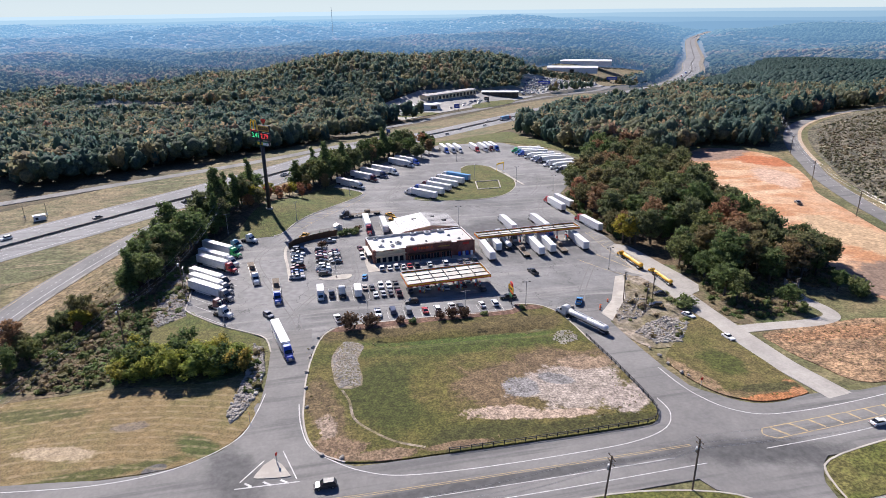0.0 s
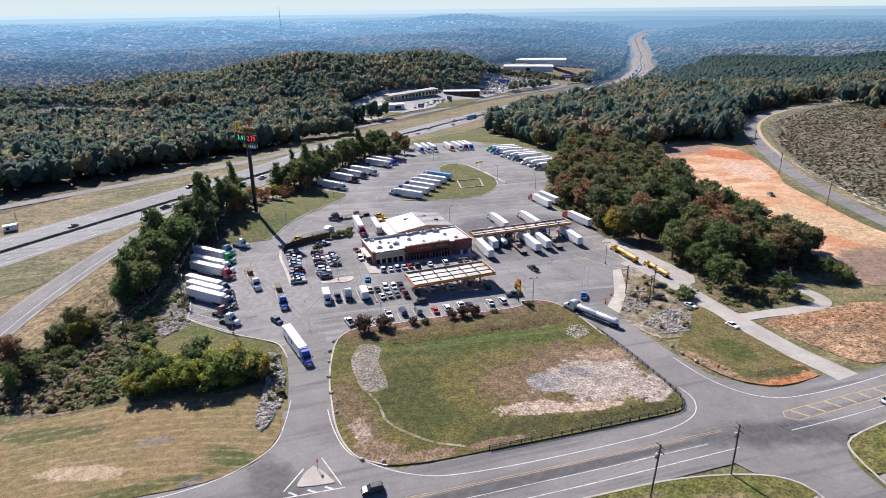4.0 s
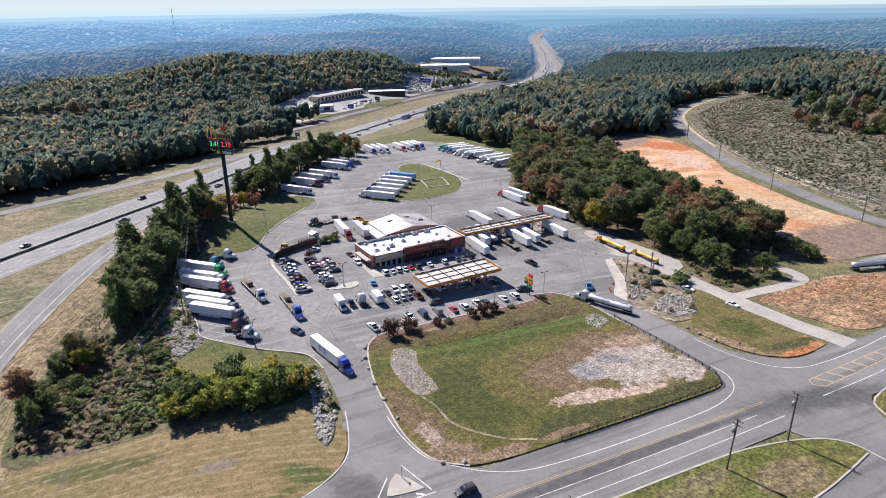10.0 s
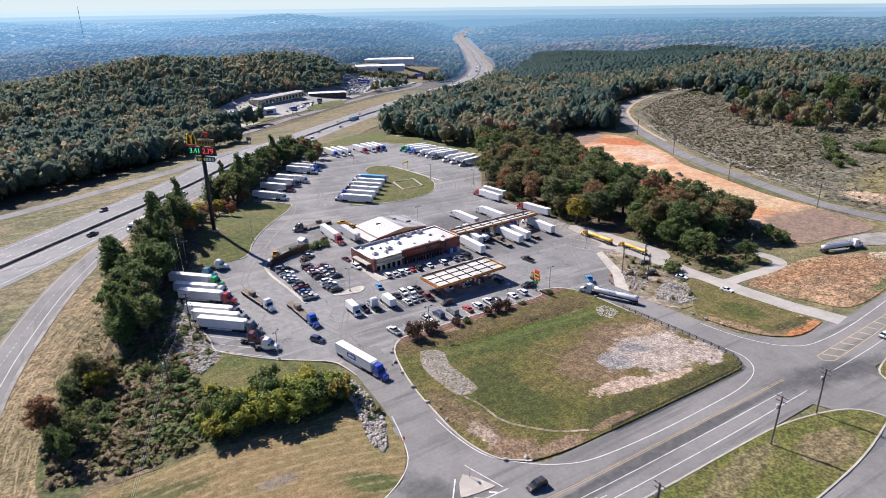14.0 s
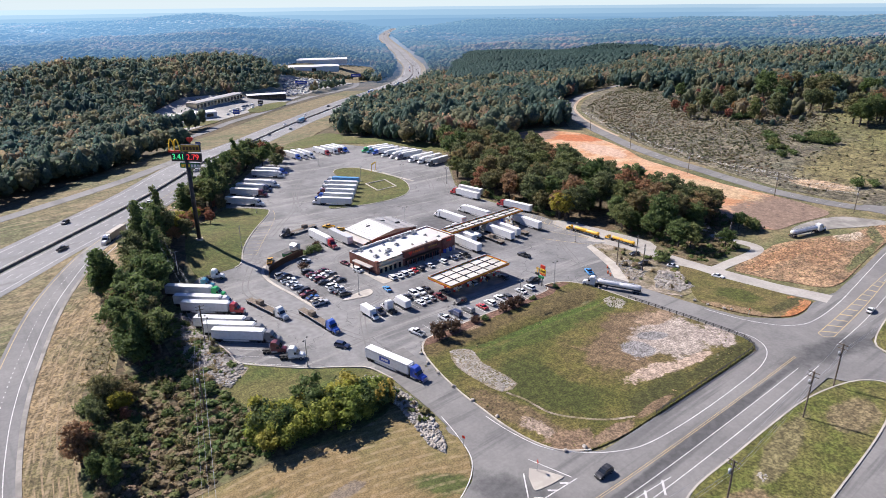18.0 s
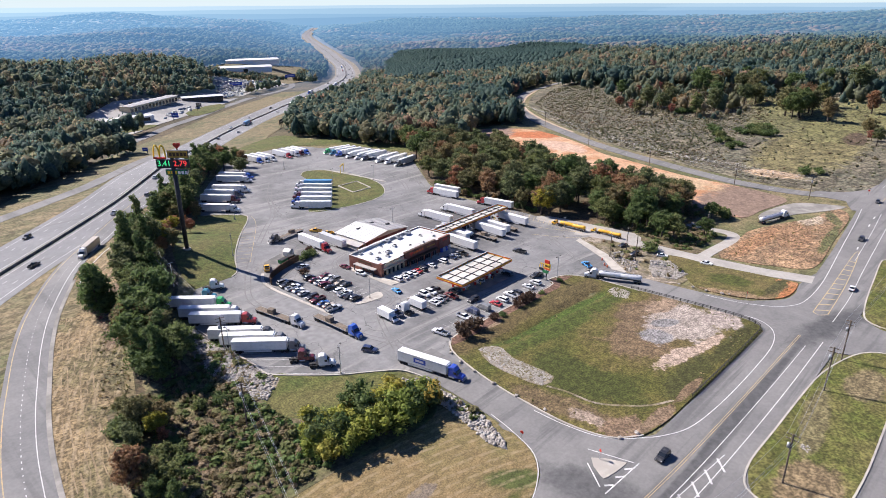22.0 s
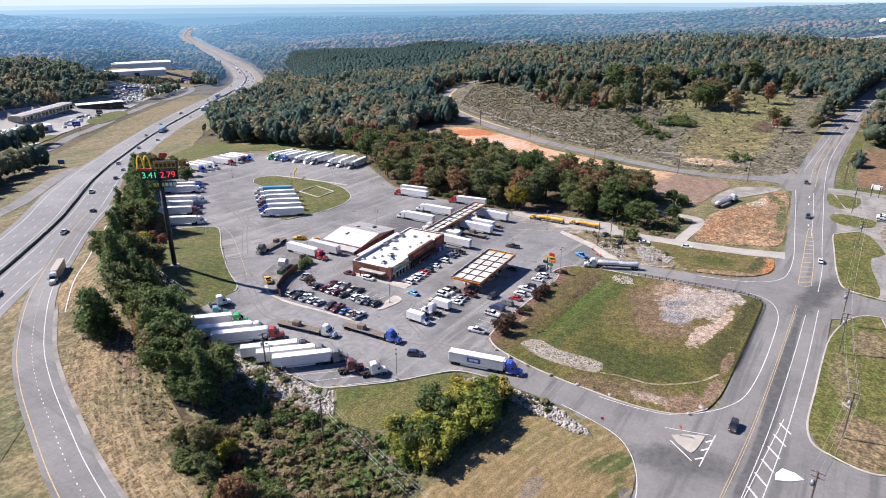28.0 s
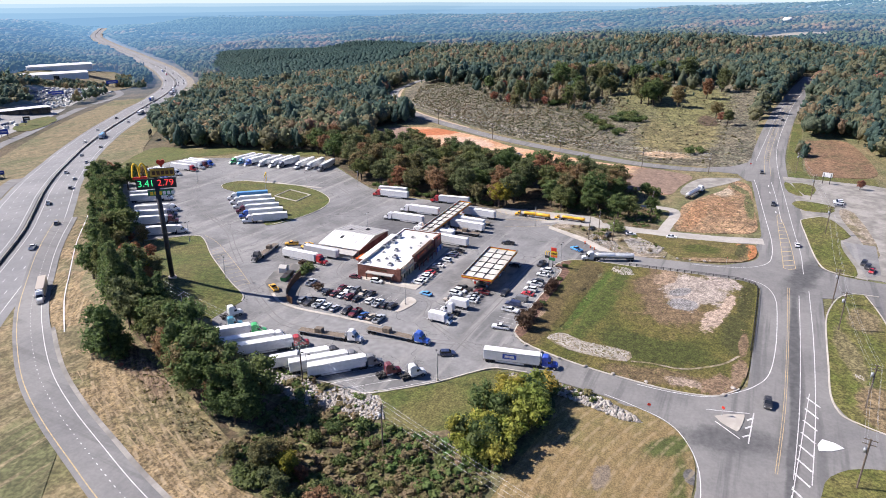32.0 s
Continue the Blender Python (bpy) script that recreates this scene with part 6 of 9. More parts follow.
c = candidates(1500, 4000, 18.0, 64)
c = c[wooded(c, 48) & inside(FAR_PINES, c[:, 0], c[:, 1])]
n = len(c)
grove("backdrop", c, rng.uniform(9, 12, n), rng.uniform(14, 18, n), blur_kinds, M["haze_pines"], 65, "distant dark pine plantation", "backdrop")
c = candidates(300, 2100, 7.0, 58)
c = c[wooded(c, 46) & inside(PINES, c[:, 0], c[:, 1])]
n = len(c)
pine_kinds = [(v * np.hstack([np.clip(0.9 - 0.35 * v[:, 2:3], 0.3, 1.2)] * 2 + [np.ones((len(v), 1))]), f) for v, f in (lumpy(ICO1, np.random.default_rng(110 + k), 0.3) for k in range(5))]
grove("pine_plantation", c, rng.uniform(5.6, 7.0, n), rng.uniform(14, 16, n), pine_kinds, M["pines"], 59, "dense dark green pine plantation", "woods", 0.66)
SCRUB = [(272, 135), (270, 190), (290, 262), (309, 307), (348, 374), (410, 450), (520, 500), (600, 460), (655, 330), (710, 172), (540, 136)]
box = np.random.default_rng(60).uniform((268, 135), (715, 505), (60000, 2))
c = box[inside(SCRUB, box[:, 0], box[:, 1])]
lush = 0.5 + 0.5 * np.sin(c[:, 0] / 19 + 2 * np.sin(c[:, 1] / 27)) * np.cos(c[:, 1] / 15)
thin = smooth(210, 255, c[:, 1] - 0.12 * (c[:, 0] - 300))
c = c[rng.random(len(c)) < np.clip(0.35 + 0.65 * lush, 0, 1) * (0.14 + 0.86 * thin)][:15500]
n = len(c)
size = 0.45 + 1.15 * rng.random(n) ** 2.4
grove("scrub_bushes", c, size, size * (0.6 + 0.6 * rng.random(n)), [ragged(np.random.default_rng(80 + k), 1, 4, 0.5, 0, 0.7) for k in range(6)], M["shrubs"], 61, "low brown shrubs and weeds over the field", "shrubs", 0.4)
for nm, poly, n, gap, seed, lo, hi in (("field_trees", [(430, 290), (560, 260), (560, 150), (640, 160), (600, 330), (566, 400), (545, 500), (500, 420)], 95, 8, 27, 3.6, 7.5), ("field_thicket", [(400, 300), (470, 250), (560, 150), (630, 170), (560, 420), (470, 420)], 170, 4, 28, 1.2, 2.6),
                                  ("roadside_trees", [(296, 99), (330, 104), (335, 99), (300, 96)], 5, 4, 31, 2.6, 4.0), ("yard_trees", [(350, 1000), (400, 1032), (505, 1078), (545, 1100), (500, 1130), (420, 1080)], 120, 5, 32, 2.2, 3.6), ("yard_trees", [(545, 1080), (575, 1060), (640, 1120), (690, 1200), (665, 1235), (590, 1140)], 90, 5, 33, 3.5, 5.5)):
    c = np.array(scatter(poly, n, gap, seed))
    r = lo + (hi - lo) * rng.random(len(c)) ** 1.5
    grove(nm, c, r, r * 2.4, near_kinds, M["woods"], seed, "broadleaf trees and thickets standing apart" if nm != "yard_trees" else "trees round the yards across the highway", "trees", 0.45)
plant(gbush, [(402, 232), (406, 236), (410, 231), (414, 235), (418, 230), (391, 240), (395, 233), (397, 226), (399, 218), (393, 222), (340, 228), (352, 240), (300, 168), (306, 162)], 1.6, 2.4, 26, "thickets in the scrub field")

# weeds and tufts that stand out of the grass
weed_kinds = [ragged(np.random.default_rng(120 + k), 1, 5, 0.7, 0, 0.5, False) for k in range(6)]
M["weed"] = foliage("dry_weeds", ((0.0, (0.100, 0.120, 0.040)), (0.35, (0.155, 0.140, 0.056)), (0.7, (0.225, 0.170, 0.090)), (1.0, (0.300, 0.230, 0.140))), True, 1.5, 0.5)
for poly, n, seed, big in (([(-5.5, 176), (-6, 140), (-3, 124), (4, 118), (24, 117), (23, 120), (8, 122), (2, 132), (1, 160)], 380, 131, 0.2),
                           ([(24, 117), (64, 116.8), (75, 117), (79.5, 121), (80, 145), (76, 146), (74, 126), (60, 119.5), (30, 119.5)], 420, 132, 0.22), ([(36, 130), (46, 126), (52, 142), (72, 148), (74, 160), (50, 156), (36, 146)], 300, 133, 0.2), ([(14, 171.2), (68, 170.6), (68, 169), (14, 169.6)], 200, 134, 0.26),
                           ([(97, 134), (99, 127), (104, 121), (121, 119), (122.5, 124), (108, 124), (101, 131), (100, 148)], 200, 135, 0.22), ([(136, 134), (140, 152), (174, 153), (212, 138), (222, 127), (180, 123), (146, 121)], 420, 139, 0.26),
                           ([(-84, 196), (-76, 226), (-64, 256), (-56, 280), (-60, 284), (-74, 256), (-84, 224)], 420, 136, 0.3)):
    c = np.array(scatter(poly, n, 0.25, seed))
    r = big * (0.6 + 1.5 * rng.random(len(c)) ** 2.5)
    grove("weeds", c, r, r * 1.3, weed_kinds, M["weed"], seed, "dry weeds and grass tufts standing out of the ground", "weeds", 0.3)

# ---- vehicles ----
def box(bm, x0, x1, y0, y1, z0, z1, bevel=0.0, taper=0.0):
    vs = [bm.verts.new((x, y, z)) for z in (z0, z1) for x, y in ((x0, y0), (x1, y0), (x1, y1), (x0, y1))]
    if taper:
        cx, cy = (x0 + x1) / 2, (y0 + y1) / 2
        for v in vs[4:]:
            v.co.x, v.co.y = cx + (v.co.x - cx) * (1 - taper), cy + (v.co.y - cy) * (1 - taper)
    fs = [bm.faces.new([vs[i] for i in f]) for f in ((3, 2, 1, 0), (4, 5, 6, 7), (0, 1, 5, 4), (1, 2, 6, 5), (2, 3, 7, 6), (3, 0, 4, 7))]
    if bevel:
        es = {e for f in fs for e in f.edges}
        bmesh.ops.bevel(bm, geom=list(es), offset=bevel, segments=1, affect="EDGES")
    return bm


def bx(*a, **k):
    return box(bmesh.new(), *a, **k)


def profile(pts, half, top_half=None, bevel=0.06):
    """A side outline (x, z) drawn across the width; the upper corners lean in."""
    bm = bmesh.new()
    zs = [p[1] for p in pts]
    lo, hi = min(zs), max(zs)
    top_half = top_half or half
    rows = []
    for s in (-1, 1):
        rows.append([bm.verts.new((x, s * (half + (top_half - half) * ((z - lo) / (hi - lo)) ** 1.5), z)) for x, z in pts])
    n = len(pts)
    for k in range(n):
        bm.faces.new((rows[0][k], rows[0][(k + 1) % n], rows[1][(k + 1) % n], rows[1][k]))
    bm.faces.new(rows[0][::-1])
    bm.faces.new(rows[1])
    bmesh.ops.recalc_face_normals(bm, faces=bm.faces)
    if bevel:
        bmesh.ops.bevel(bm, geom=list(bm.edges), offset=bevel, segments=1, affect="EDGES")
    return bm


def drum(axis, length, r, n=12, hole=0.0):
    bm = bmesh.new()
    rings = []
    for s in (-0.5, 0.5):
        for rr in ((r, hole) if hole else (r,)):
            ring = []
            for k in range(n):
                a = 6.28318 * k / n
                p = (s * length, rr * math.cos(a), rr * math.sin(a))
                ring.append(bm.verts.new(p if axis == "x" else (p[1], p[0], p[2]) if axis == "y" else (p[1], p[2], p[0])))
            rings.append(ring)
    def band(a, b):
        for k in range(n):
            bm.faces.new((a[k], a[(k + 1) % n], b[(k + 1) % n], b[k]))
    if hole:
        o0, i0, o1, i1 = rings
        band(o0, o1), band(i1, i0), band(i0, o0), band(o1, i1)
    else:
        band(*rings)
        bm.faces.new(rings[0]), bm.faces.new(rings[1][::-1])
    bmesh.ops.recalc_face_normals(bm, faces=bm.faces)
    return bm


cache = {}


def shared(name, key, make, mat, parent, loc, smooth_faces=False):
    """A part on mesh data that all its like share."""
    if key not in cache:
        bm = make()
        me = bpy.data.meshes.new(name)
        bm.to_mesh(me)
        bm.free()
        me.materials.append(mat)
        if smooth_faces:
            me.polygons.foreach_set("use_smooth", [True] * len(me.polygons))
        cache[key] = me
    ob = new(name, cache[key])
    ob.parent, ob.location = parent, loc
    return ob


def wheel(root, x, y, r, w, rim_mat="chrome"):
    if rim_mat == "chassis":
        shared("wheel", ("dual", r, w), lambda: drum("y", w, r, 14), M["tyre"], root, (x, y, r))
        return
    t = shared("wheel", ("tyre", r, w), lambda: drum("y", w, r, 14, r * 0.55), M["tyre"], root, (x, y, r))
    shared("rim", ("rim", r, w), lambda: drum("y", w * 0.82, r * 0.56, 10), M[rim_mat], t, (0, 0, 0))


def tractor(root, sleeper=True, x0=0.0, plain=False):
    """A road tractor whose nose is at x0 + 10.75."""
    o = x0
    part("chassis", bx(o + 3.2, o + 10.2, -0.45, 0.45, 0.75, 1.05), M["chassis"], root)
    back = 6.0 if sleeper else 7.3
    top = 3.85 if sleeper else 3.0
    cab = part("cab", profile([(o + back, 0.85), (o + 8.75, 0.85), (o + 8.9, 1.95), (o + 8.35, 2.85), (o + 7.7, top - 0.1), (o + back + 0.5, top), (o + back, top - 0.35)], 1.22, 1.08, 0.08), M["paint"], root)
    hood = part("hood", profile([(o + 8.7, 0.75), (o + 10.45, 0.65), (o + 10.6, 1.35), (o + 10.2, 1.75), (o + 8.8, 2.0)], 1.08, 0.78, 0.1), M["paint"], root)
    part("windshield", profile([(o + 8.96, 1.98), (o + 9.0, 2.0), (o + 8.45, 2.85), (o + 8.4, 2.83)], 1.02, 0.92, 0), M["glass"], cab)
    for s in (-1, 1):
        part("side_window", bx(o + 7.75, o + 8.55, s * 1.2 - 0.03, s * 1.2 + 0.03, 1.95, 2.65), M["glass"], cab)
        if not plain:
            part("mirror", bx(o + 8.85, o + 8.97, s * 1.42 - 0.12, s * 1.42 + 0.12, 1.9, 2.55, bevel=0.03), M["chassis"], cab)
        part("fuel_tank", drum("x", 1.7, 0.36), M["chrome"], root, "bright metal fuel tank", (o + 7.0, s * 0.98, 0.78), True)
        if not plain:
            part("headlight", bx(o + 10.4, o + 10.52, s * 0.85 - 0.16, s * 0.85 + 0.16, 0.95, 1.2, bevel=0.03), M["lens"], hood)
        if sleeper and not plain:
            part("exhaust_stack", drum("z", 2.6, 0.08, 8), M["chrome"], root, "chrome exhaust stack", (o + 5.8, s * 1.1, 2.4), True)
        wheel(root, o + 9.6, s * 1.05, 0.5, 0.32)
        for x in (4.0, 5.3):
            wheel(root, o + x, s * 0.92, 0.5, 0.6, "chassis")
    part("grille", bx(o + 10.5, o + 10.62, -0.5, 0.5, 0.72, 1.35, bevel=0.02), M["chrome"], hood, "chrome grille")
    part("bumper", bx(o + 10.45, o + 10.72, -1.12, 1.12, 0.38, 0.68, bevel=0.05), M["chrome"], root, "chrome front bumper")
    if not plain:
        part("fifth_wheel", bx(o + 4.1, o + 5.2, -0.4, 0.4, 1.05, 1.18, bevel=0.03), M["chassis"], root)


def running_gear(root, xs=(-9.7, -8.4), plain=False):
    for s in (-1, 1):
        for x in xs:
            wheel(root, x, s * 0.92, 0.5, 0.6, "chassis")
        if plain:
            continue
        part("landing_leg", bx(1.5, 1.7, s * 0.75 - 0.08, s * 0.75 + 0.08, 0.1, 1.1), M["chassis"], root)
        part("tail_light", bx(-10.84, -10.75, s * 1.05 - 0.12, s * 1.05 + 0.12, 0.95, 1.08), M["red_lens"], root)
    part("axle_frame", bx(xs[0] - 0.8, xs[-1] + 0.8, -0.55, 0.55, 0.5, 1.05, bevel=0.05), M["chassis"], root)
    part("rear_guard", bx(-10.8, -10.65, -1.1, 1.1, 0.5, 0.62), M["chassis"], root)


def box_trailer(root, plain=False):
    body = part("trailer_body", bx(-10.75, 5.4, -1.3, 1.3, 1.1, 4.1, bevel=0.05), M["panel"], root)
    if not plain:
        part("bottom_rail", bx(-10.7, 5.35, -1.32, 1.32, 1.02, 1.2), M["steel"], body)
    part("top_rail", bx(-10.72, 5.37, -1.315, 1.315, 3.95, 4.04), M["steel"], body)
    for s in (-1, 1):
        part("rear_door", bx(-10.82, -10.755, s * 0.64 - 0.6, s * 0.64 + 0.6, 1.22, 3.95, bevel=0.02), M["white"], body)
        part("side_skirt", bx(-7.2, 1.0, s * 1.24 - 0.02, s * 1.24 + 0.02, 0.45, 1.02), M["white"], body)
    part("cooling_unit", bx(5.4, 5.85, -0.95, 0.95, 2.3, 3.9, bevel=0.06), M["white"], body)
    running_gear(root, plain=plain)


def tank_trailer(root, mat):
    bm = bmesh.new()
    n, prev = 16, None
    for x, s in ((-10.6, 0.45), (-10.2, 0.9), (-9.5, 1.0), (-3, 1.0), (-2.9, 0.96), (-2.8, 1.0), (4.2, 1.0), (4.9, 0.9), (5.3, 0.45)):
        ring = [bm.verts.new((x, 1.2 * s * math.cos(6.28318 * k / n), 2.35 + 0.98 * s * math.sin(6.28318 * k / n))) for k in range(n)]
        if prev:
            for k in range(n):
                bm.faces.new((prev[k], prev[(k + 1) % n], ring[(k + 1) % n], ring[k]))
        else:
            bm.faces.new(ring[::-1])
        prev = ring
    bm.faces.new(prev)
    bmesh.ops.recalc_face_normals(bm, faces=bm.faces)
    t = part("tank", bm, mat, root, smooth_faces=True)
    part("catwalk", bx(-9, 4, -0.25, 0.25, 3.3, 3.4), M["steel"], t)
    for x in (-7.5, -4, -0.5, 3):
        part("hatch", drum("z", 0.22, 0.3, 10), M["steel"], t, "", (x, 0, 3.48))
    for s in (-1, 1):
        part("fender", bx(-10.4, -7.6, s * 1.1 - 0.16, s * 1.1 + 0.16, 1.05, 1.15, bevel=0.03), M["steel"], root)
        part("hose_tube", drum("x", 7, 0.11, 8), M["steel"], root, "", (-2.5, s * 1.05, 1.25))
    part("frame_rail", bx(-10.4, 5, -0.45, 0.45, 1.05, 1.4), M["chassis"], root)
    running_gear(root)


def flat_trailer(root, load=True):
    part("flat_deck", bx(-10.75, 5.4, -1.3, 1.3, 1.25, 1.42), M["deck"], root, "worn timber deck")
    part("main_beam", bx(-10.5, 5.2, -0.5, 0.5, 0.95, 1.25), M["chassis"], root)
    for s in (-1, 1):
        part("side_rail", bx(-10.75, 5.4, s * 1.31 - 0.03, s * 1.31 + 0.03, 1.2, 1.44), M["steel"], root)
    part("headboard", bx(5.3, 5.42, -1.25, 1.25, 1.42, 2.5, bevel=0.02), M["steel"], root)
    if load:
        part("load", bx(-5.2, -2.6, -0.9, 0.9, 1.42, 2.9, bevel=0.15), M["deck"], root, "strapped brown load")
    running_gear(root)


def semi(kind, sleeper=True):
    root = new({"box": "semi_truck", "tank": "tanker_truck", "milk": "tanker_truck", "plain": "semi_truck", "flat": "flatbed_truck", "none": "road_tractor", "trailer": "semi_trailer"}[kind])
    if kind in ("box", "trailer", "plain"):
        box_trailer(root, kind == "plain")
    elif kind == "tank":
        tank_trailer(root, M["panel"])
    elif kind == "milk":
        tank_trailer(root, M["bright_tank"])
    elif kind == "flat":
        flat_trailer(root)
    if kind != "trailer":
        tractor(root, sleeper, -7.0 if kind == "none" else 0.0, kind == "plain")
    return root


WHITE, RED, BLUE, BLACK, SILVER, GREY = (0.72, 0.72, 0.71), (0.42, 0.02, 0.025), (0.02, 0.10, 0.46), (0.022, 0.023, 0.026), (0.44, 0.45, 0.46), (0.16, 0.165, 0.17)
MAROON, BRIGHT_GREEN, TEAL, YELLOW, TAN, NAVY, SKY = (0.12, 0.012, 0.018), (0.02, 0.42, 0.10), (0.03, 0.22, 0.30), (0.80, 0.42, 0.02), (0.42, 0.36, 0.28), (0.02, 0.035, 0.09), (0.06, 0.30, 0.62)
models, used = {}, set()
PAINTED = ("cab", "hood", "trailer_body", "tank", "body", "roof", "cargo_box", "load_bed", "tailgate")


def park(key, build, x, y, heading, colours, label, category, group, dz=0.12, scale=1.0):
    """Set a vehicle down on the land, nose along its heading; colours by part."""
    if key not in models:
        models[key] = build()
    root = models[key]
    a = radians(heading)
    cx, cy = math.cos(a), math.sin(a)
    slope = math.degrees(math.atan2(H(x + cx * 5, y + cy * 5) - H(x - cx * 5, y - cy * 5), 10))
    m = Matrix.Translation((x, y, H(x, y) + dz)) @ pose(0, 0, 0, 0, 0, heading) @ pose(0, 0, 0, 0, -slope, 0) @ Matrix.Diagonal((scale, scale, scale, 1))
    if key in used:
        root = copy_thing(root, m)
    else:
        used.add(key)
        root.matrix_basis = m
    for o in root.children_recursive:
        n = o.name.split(".")[0]
        if n in colours:
            o.color = rgba(colours[n])
        elif n in PAINTED:
            o.color = rgba(colours.get("all", WHITE))
    return tagged(root, label, category, group)


def truck(kind, nose, heading, cab, label, group, box_colour=WHITE, sleeper=True, dz=0.12, scale=1.0):
    a = radians(heading)
    d = 3.75 if kind == "none" else 10.75
    d *= scale
    x, y = nose[0] - math.cos(a) * d, nose[1] - math.sin(a) * d
    cat = {"none": "truck", "trailer": "trailer", "tank": "tanker truck", "milk": "tanker truck", "flat": "flatbed truck"}.get(kind, "semi truck")
    return park((kind, sleeper), lambda: semi(kind, sleeper), x, y, heading, {"cab": cab, "hood": cab, "trailer_body": box_colour, "tank": box_colour}, label, cat, group, dz, scale)


for nose, col, word in (((-30.8, 252.9), BRIGHT_GREEN, "bright green"), ((-31.1, 243.0), WHITE, "white"), ((-30.9, 236.3), RED, "red"), ((-31.5, 222.4), BLACK, "black"), ((-30.8, 216.4), GREY, "dark grey"), ((-30.2, 210.5), GREY, "dark grey")):
    truck("box", nose, -44, col, "%s semi truck with a long white box trailer" % word, "semi trucks in the west row")
truck("none", (-31.6, 203.6), -40, MAROON, "dark red road tractor without a trailer", "road tractors")
truck("none", (-29.2, 197.2), -40, WHITE, "white road tractor without a trailer", "road tractors")
truck("none", (-25.0, 268.6), -30, WHITE, "white road tractor parked by the lawn", "road tractors")
truck("none", (-31.0, 262.6), -40, TEAL, "teal road tractor parked by the trees", "road tractors")
for nose, col, word, kind in (((29.0, 352.5), WHITE, "white", "plain"), ((38.5, 369), MAROON, "dark red", "plain"), ((45.4, 377.5), NAVY, "dark blue", "plain"), ((53.1, 384.4), WHITE, "white", "plain"), ((66.4, 404.5), WHITE, "white", "plain"), ((71.6, 411.3), BLUE, "blue", "plain")):
    truck(kind, nose, -50, col, "%s semi truck with white trailer by the trees" % word, "semi trucks below the trees")
for n, (col, word, bc) in enumerate(((WHITE, "white", WHITE), (BLUE, "blue", WHITE), (MAROON, "dark red", WHITE), (WHITE, "white", WHITE), (WHITE, "white", WHITE), (WHITE, "white", (0.08, 0.30, 0.55)))):
    t = n / 5
    truck("plain", (50.5 + 28 * t, 340.5 + 37 * t), 133, col, "%s semi truck parked at the island%s" % (word, " with a blue trailer" if n == 5 else ""), "semi trucks at the island", bc)
for x, col, word in ((98.4, BLUE, "blue"), (103.6, WHITE, "white"), (108.6, WHITE, "white"), (121.6, RED, "red"), (128.0, WHITE, "white"), (132.4, MAROON, "dark red"), (136.6, BLUE, "blue")):
    truck("plain", (x, 446.0), -88, col, "%s semi truck with a white trailer at the far bank" % word, "semi trucks at the north end")
for (x, y), col, word, hd in (((144.5, 440), BRIGHT_GREEN, "green", 173), ((144.9, 433.5), TEAL, "teal", 173), ((145.2, 427.2), BLUE, "blue", 173), ((146.5, 417.0), WHITE, "white", 176), ((148.5, 409), WHITE, "white", 178), ((149.5, 403), NAVY, "dark blue", 180), ((150.5, 390), WHITE, "white", 184), ((152, 382), WHITE, "white", 186), ((152, 372), GREY, "grey", 190)):
    truck("plain", (x, y), hd, col, "%s semi truck with a white trailer by the woods" % word, "semi trucks by the woods")
truck("box", (122.3, 312), 95, RED, "red semi truck with a white trailer at the lot's edge", "semi trucks at the east edge")
truck("trailer", (127.6, 316.5), 98, WHITE, "white box trailer without a tractor", "semi trucks at the east edge")
truck("box", (125.3, 277.5), 98, RED, "red semi truck with a white trailer at the lot's edge", "semi trucks at the east edge")
truck("box", (88.0, 283.5), 92, WHITE, "white semi truck waiting beyond the diesel canopy", "semi trucks at the diesel canopy")
truck("box", (103.4, 283), 92, WHITE, "white semi truck waiting beyond the diesel canopy", "semi trucks at the diesel canopy")
for x, y, kind, col, word, bc in ((74.3, 238.8, "box", WHITE, "white", WHITE), (90.6, 231.5, "box", GREY, "grey", WHITE), (96.4, 233.6, "box", WHITE, "white", WHITE), (111.6, 234.6, "box", WHITE, "white", WHITE), (84.2, 231, "flat", BLACK, "black", WHITE), (101.6, 233, "flat", BLUE, "blue", WHITE)):
    truck(kind, (x, y + 21.5), 90, col, "%s %s fuelling under the diesel canopy" % (word, "flatbed truck" if kind == "flat" else "semi truck with a white trailer"), "semi trucks at the diesel canopy", bc, True, 0.16)
truck("milk", (79.6, 262), 90, WHITE, "white truck with a shiny steel tank under the canopy", "semi trucks at the diesel canopy")
truck("trailer", (68.8, 251), 90, WHITE, "white box trailer standing beside the shop", "semi trucks at the diesel canopy")
truck("box", (23.6, 270), -90, RED, "red semi truck with a white trailer at the loading bay", "trucks at the loading bay")
truck("trailer", (31, 265), -90, GREY, "white box trailer with a dark rear at the loading bay", "trucks at the loading bay", (0.5, 0.5, 0.5))
truck("tank", (123.4, 228.5), 93, YELLOW, "orange yellow tanker truck with a long tank", "yellow tankers", YELLOW, False, 0.16, 0.84)
truck("tank", (126.8, 210.5), 92, YELLOW, "orange yellow tanker truck with a long tank", "yellow tankers", YELLOW, False, 0.16, 0.84)
truck("milk", (77.6, 182), 115, WHITE, "white truck with a shiny steel tank turning into the lot", "moving trucks", WHITE, True, 0.16)
truck("milk", (209, 149), -16, WHITE, "white tanker truck parked on the gravel", "moving trucks")
edo = truck("box", (-10.2, 164.5), -77, (0.01, 0.06, 0.42), "deep blue semi truck with a white trailer on the driveway", "moving trucks", WHITE, True, 0.16)
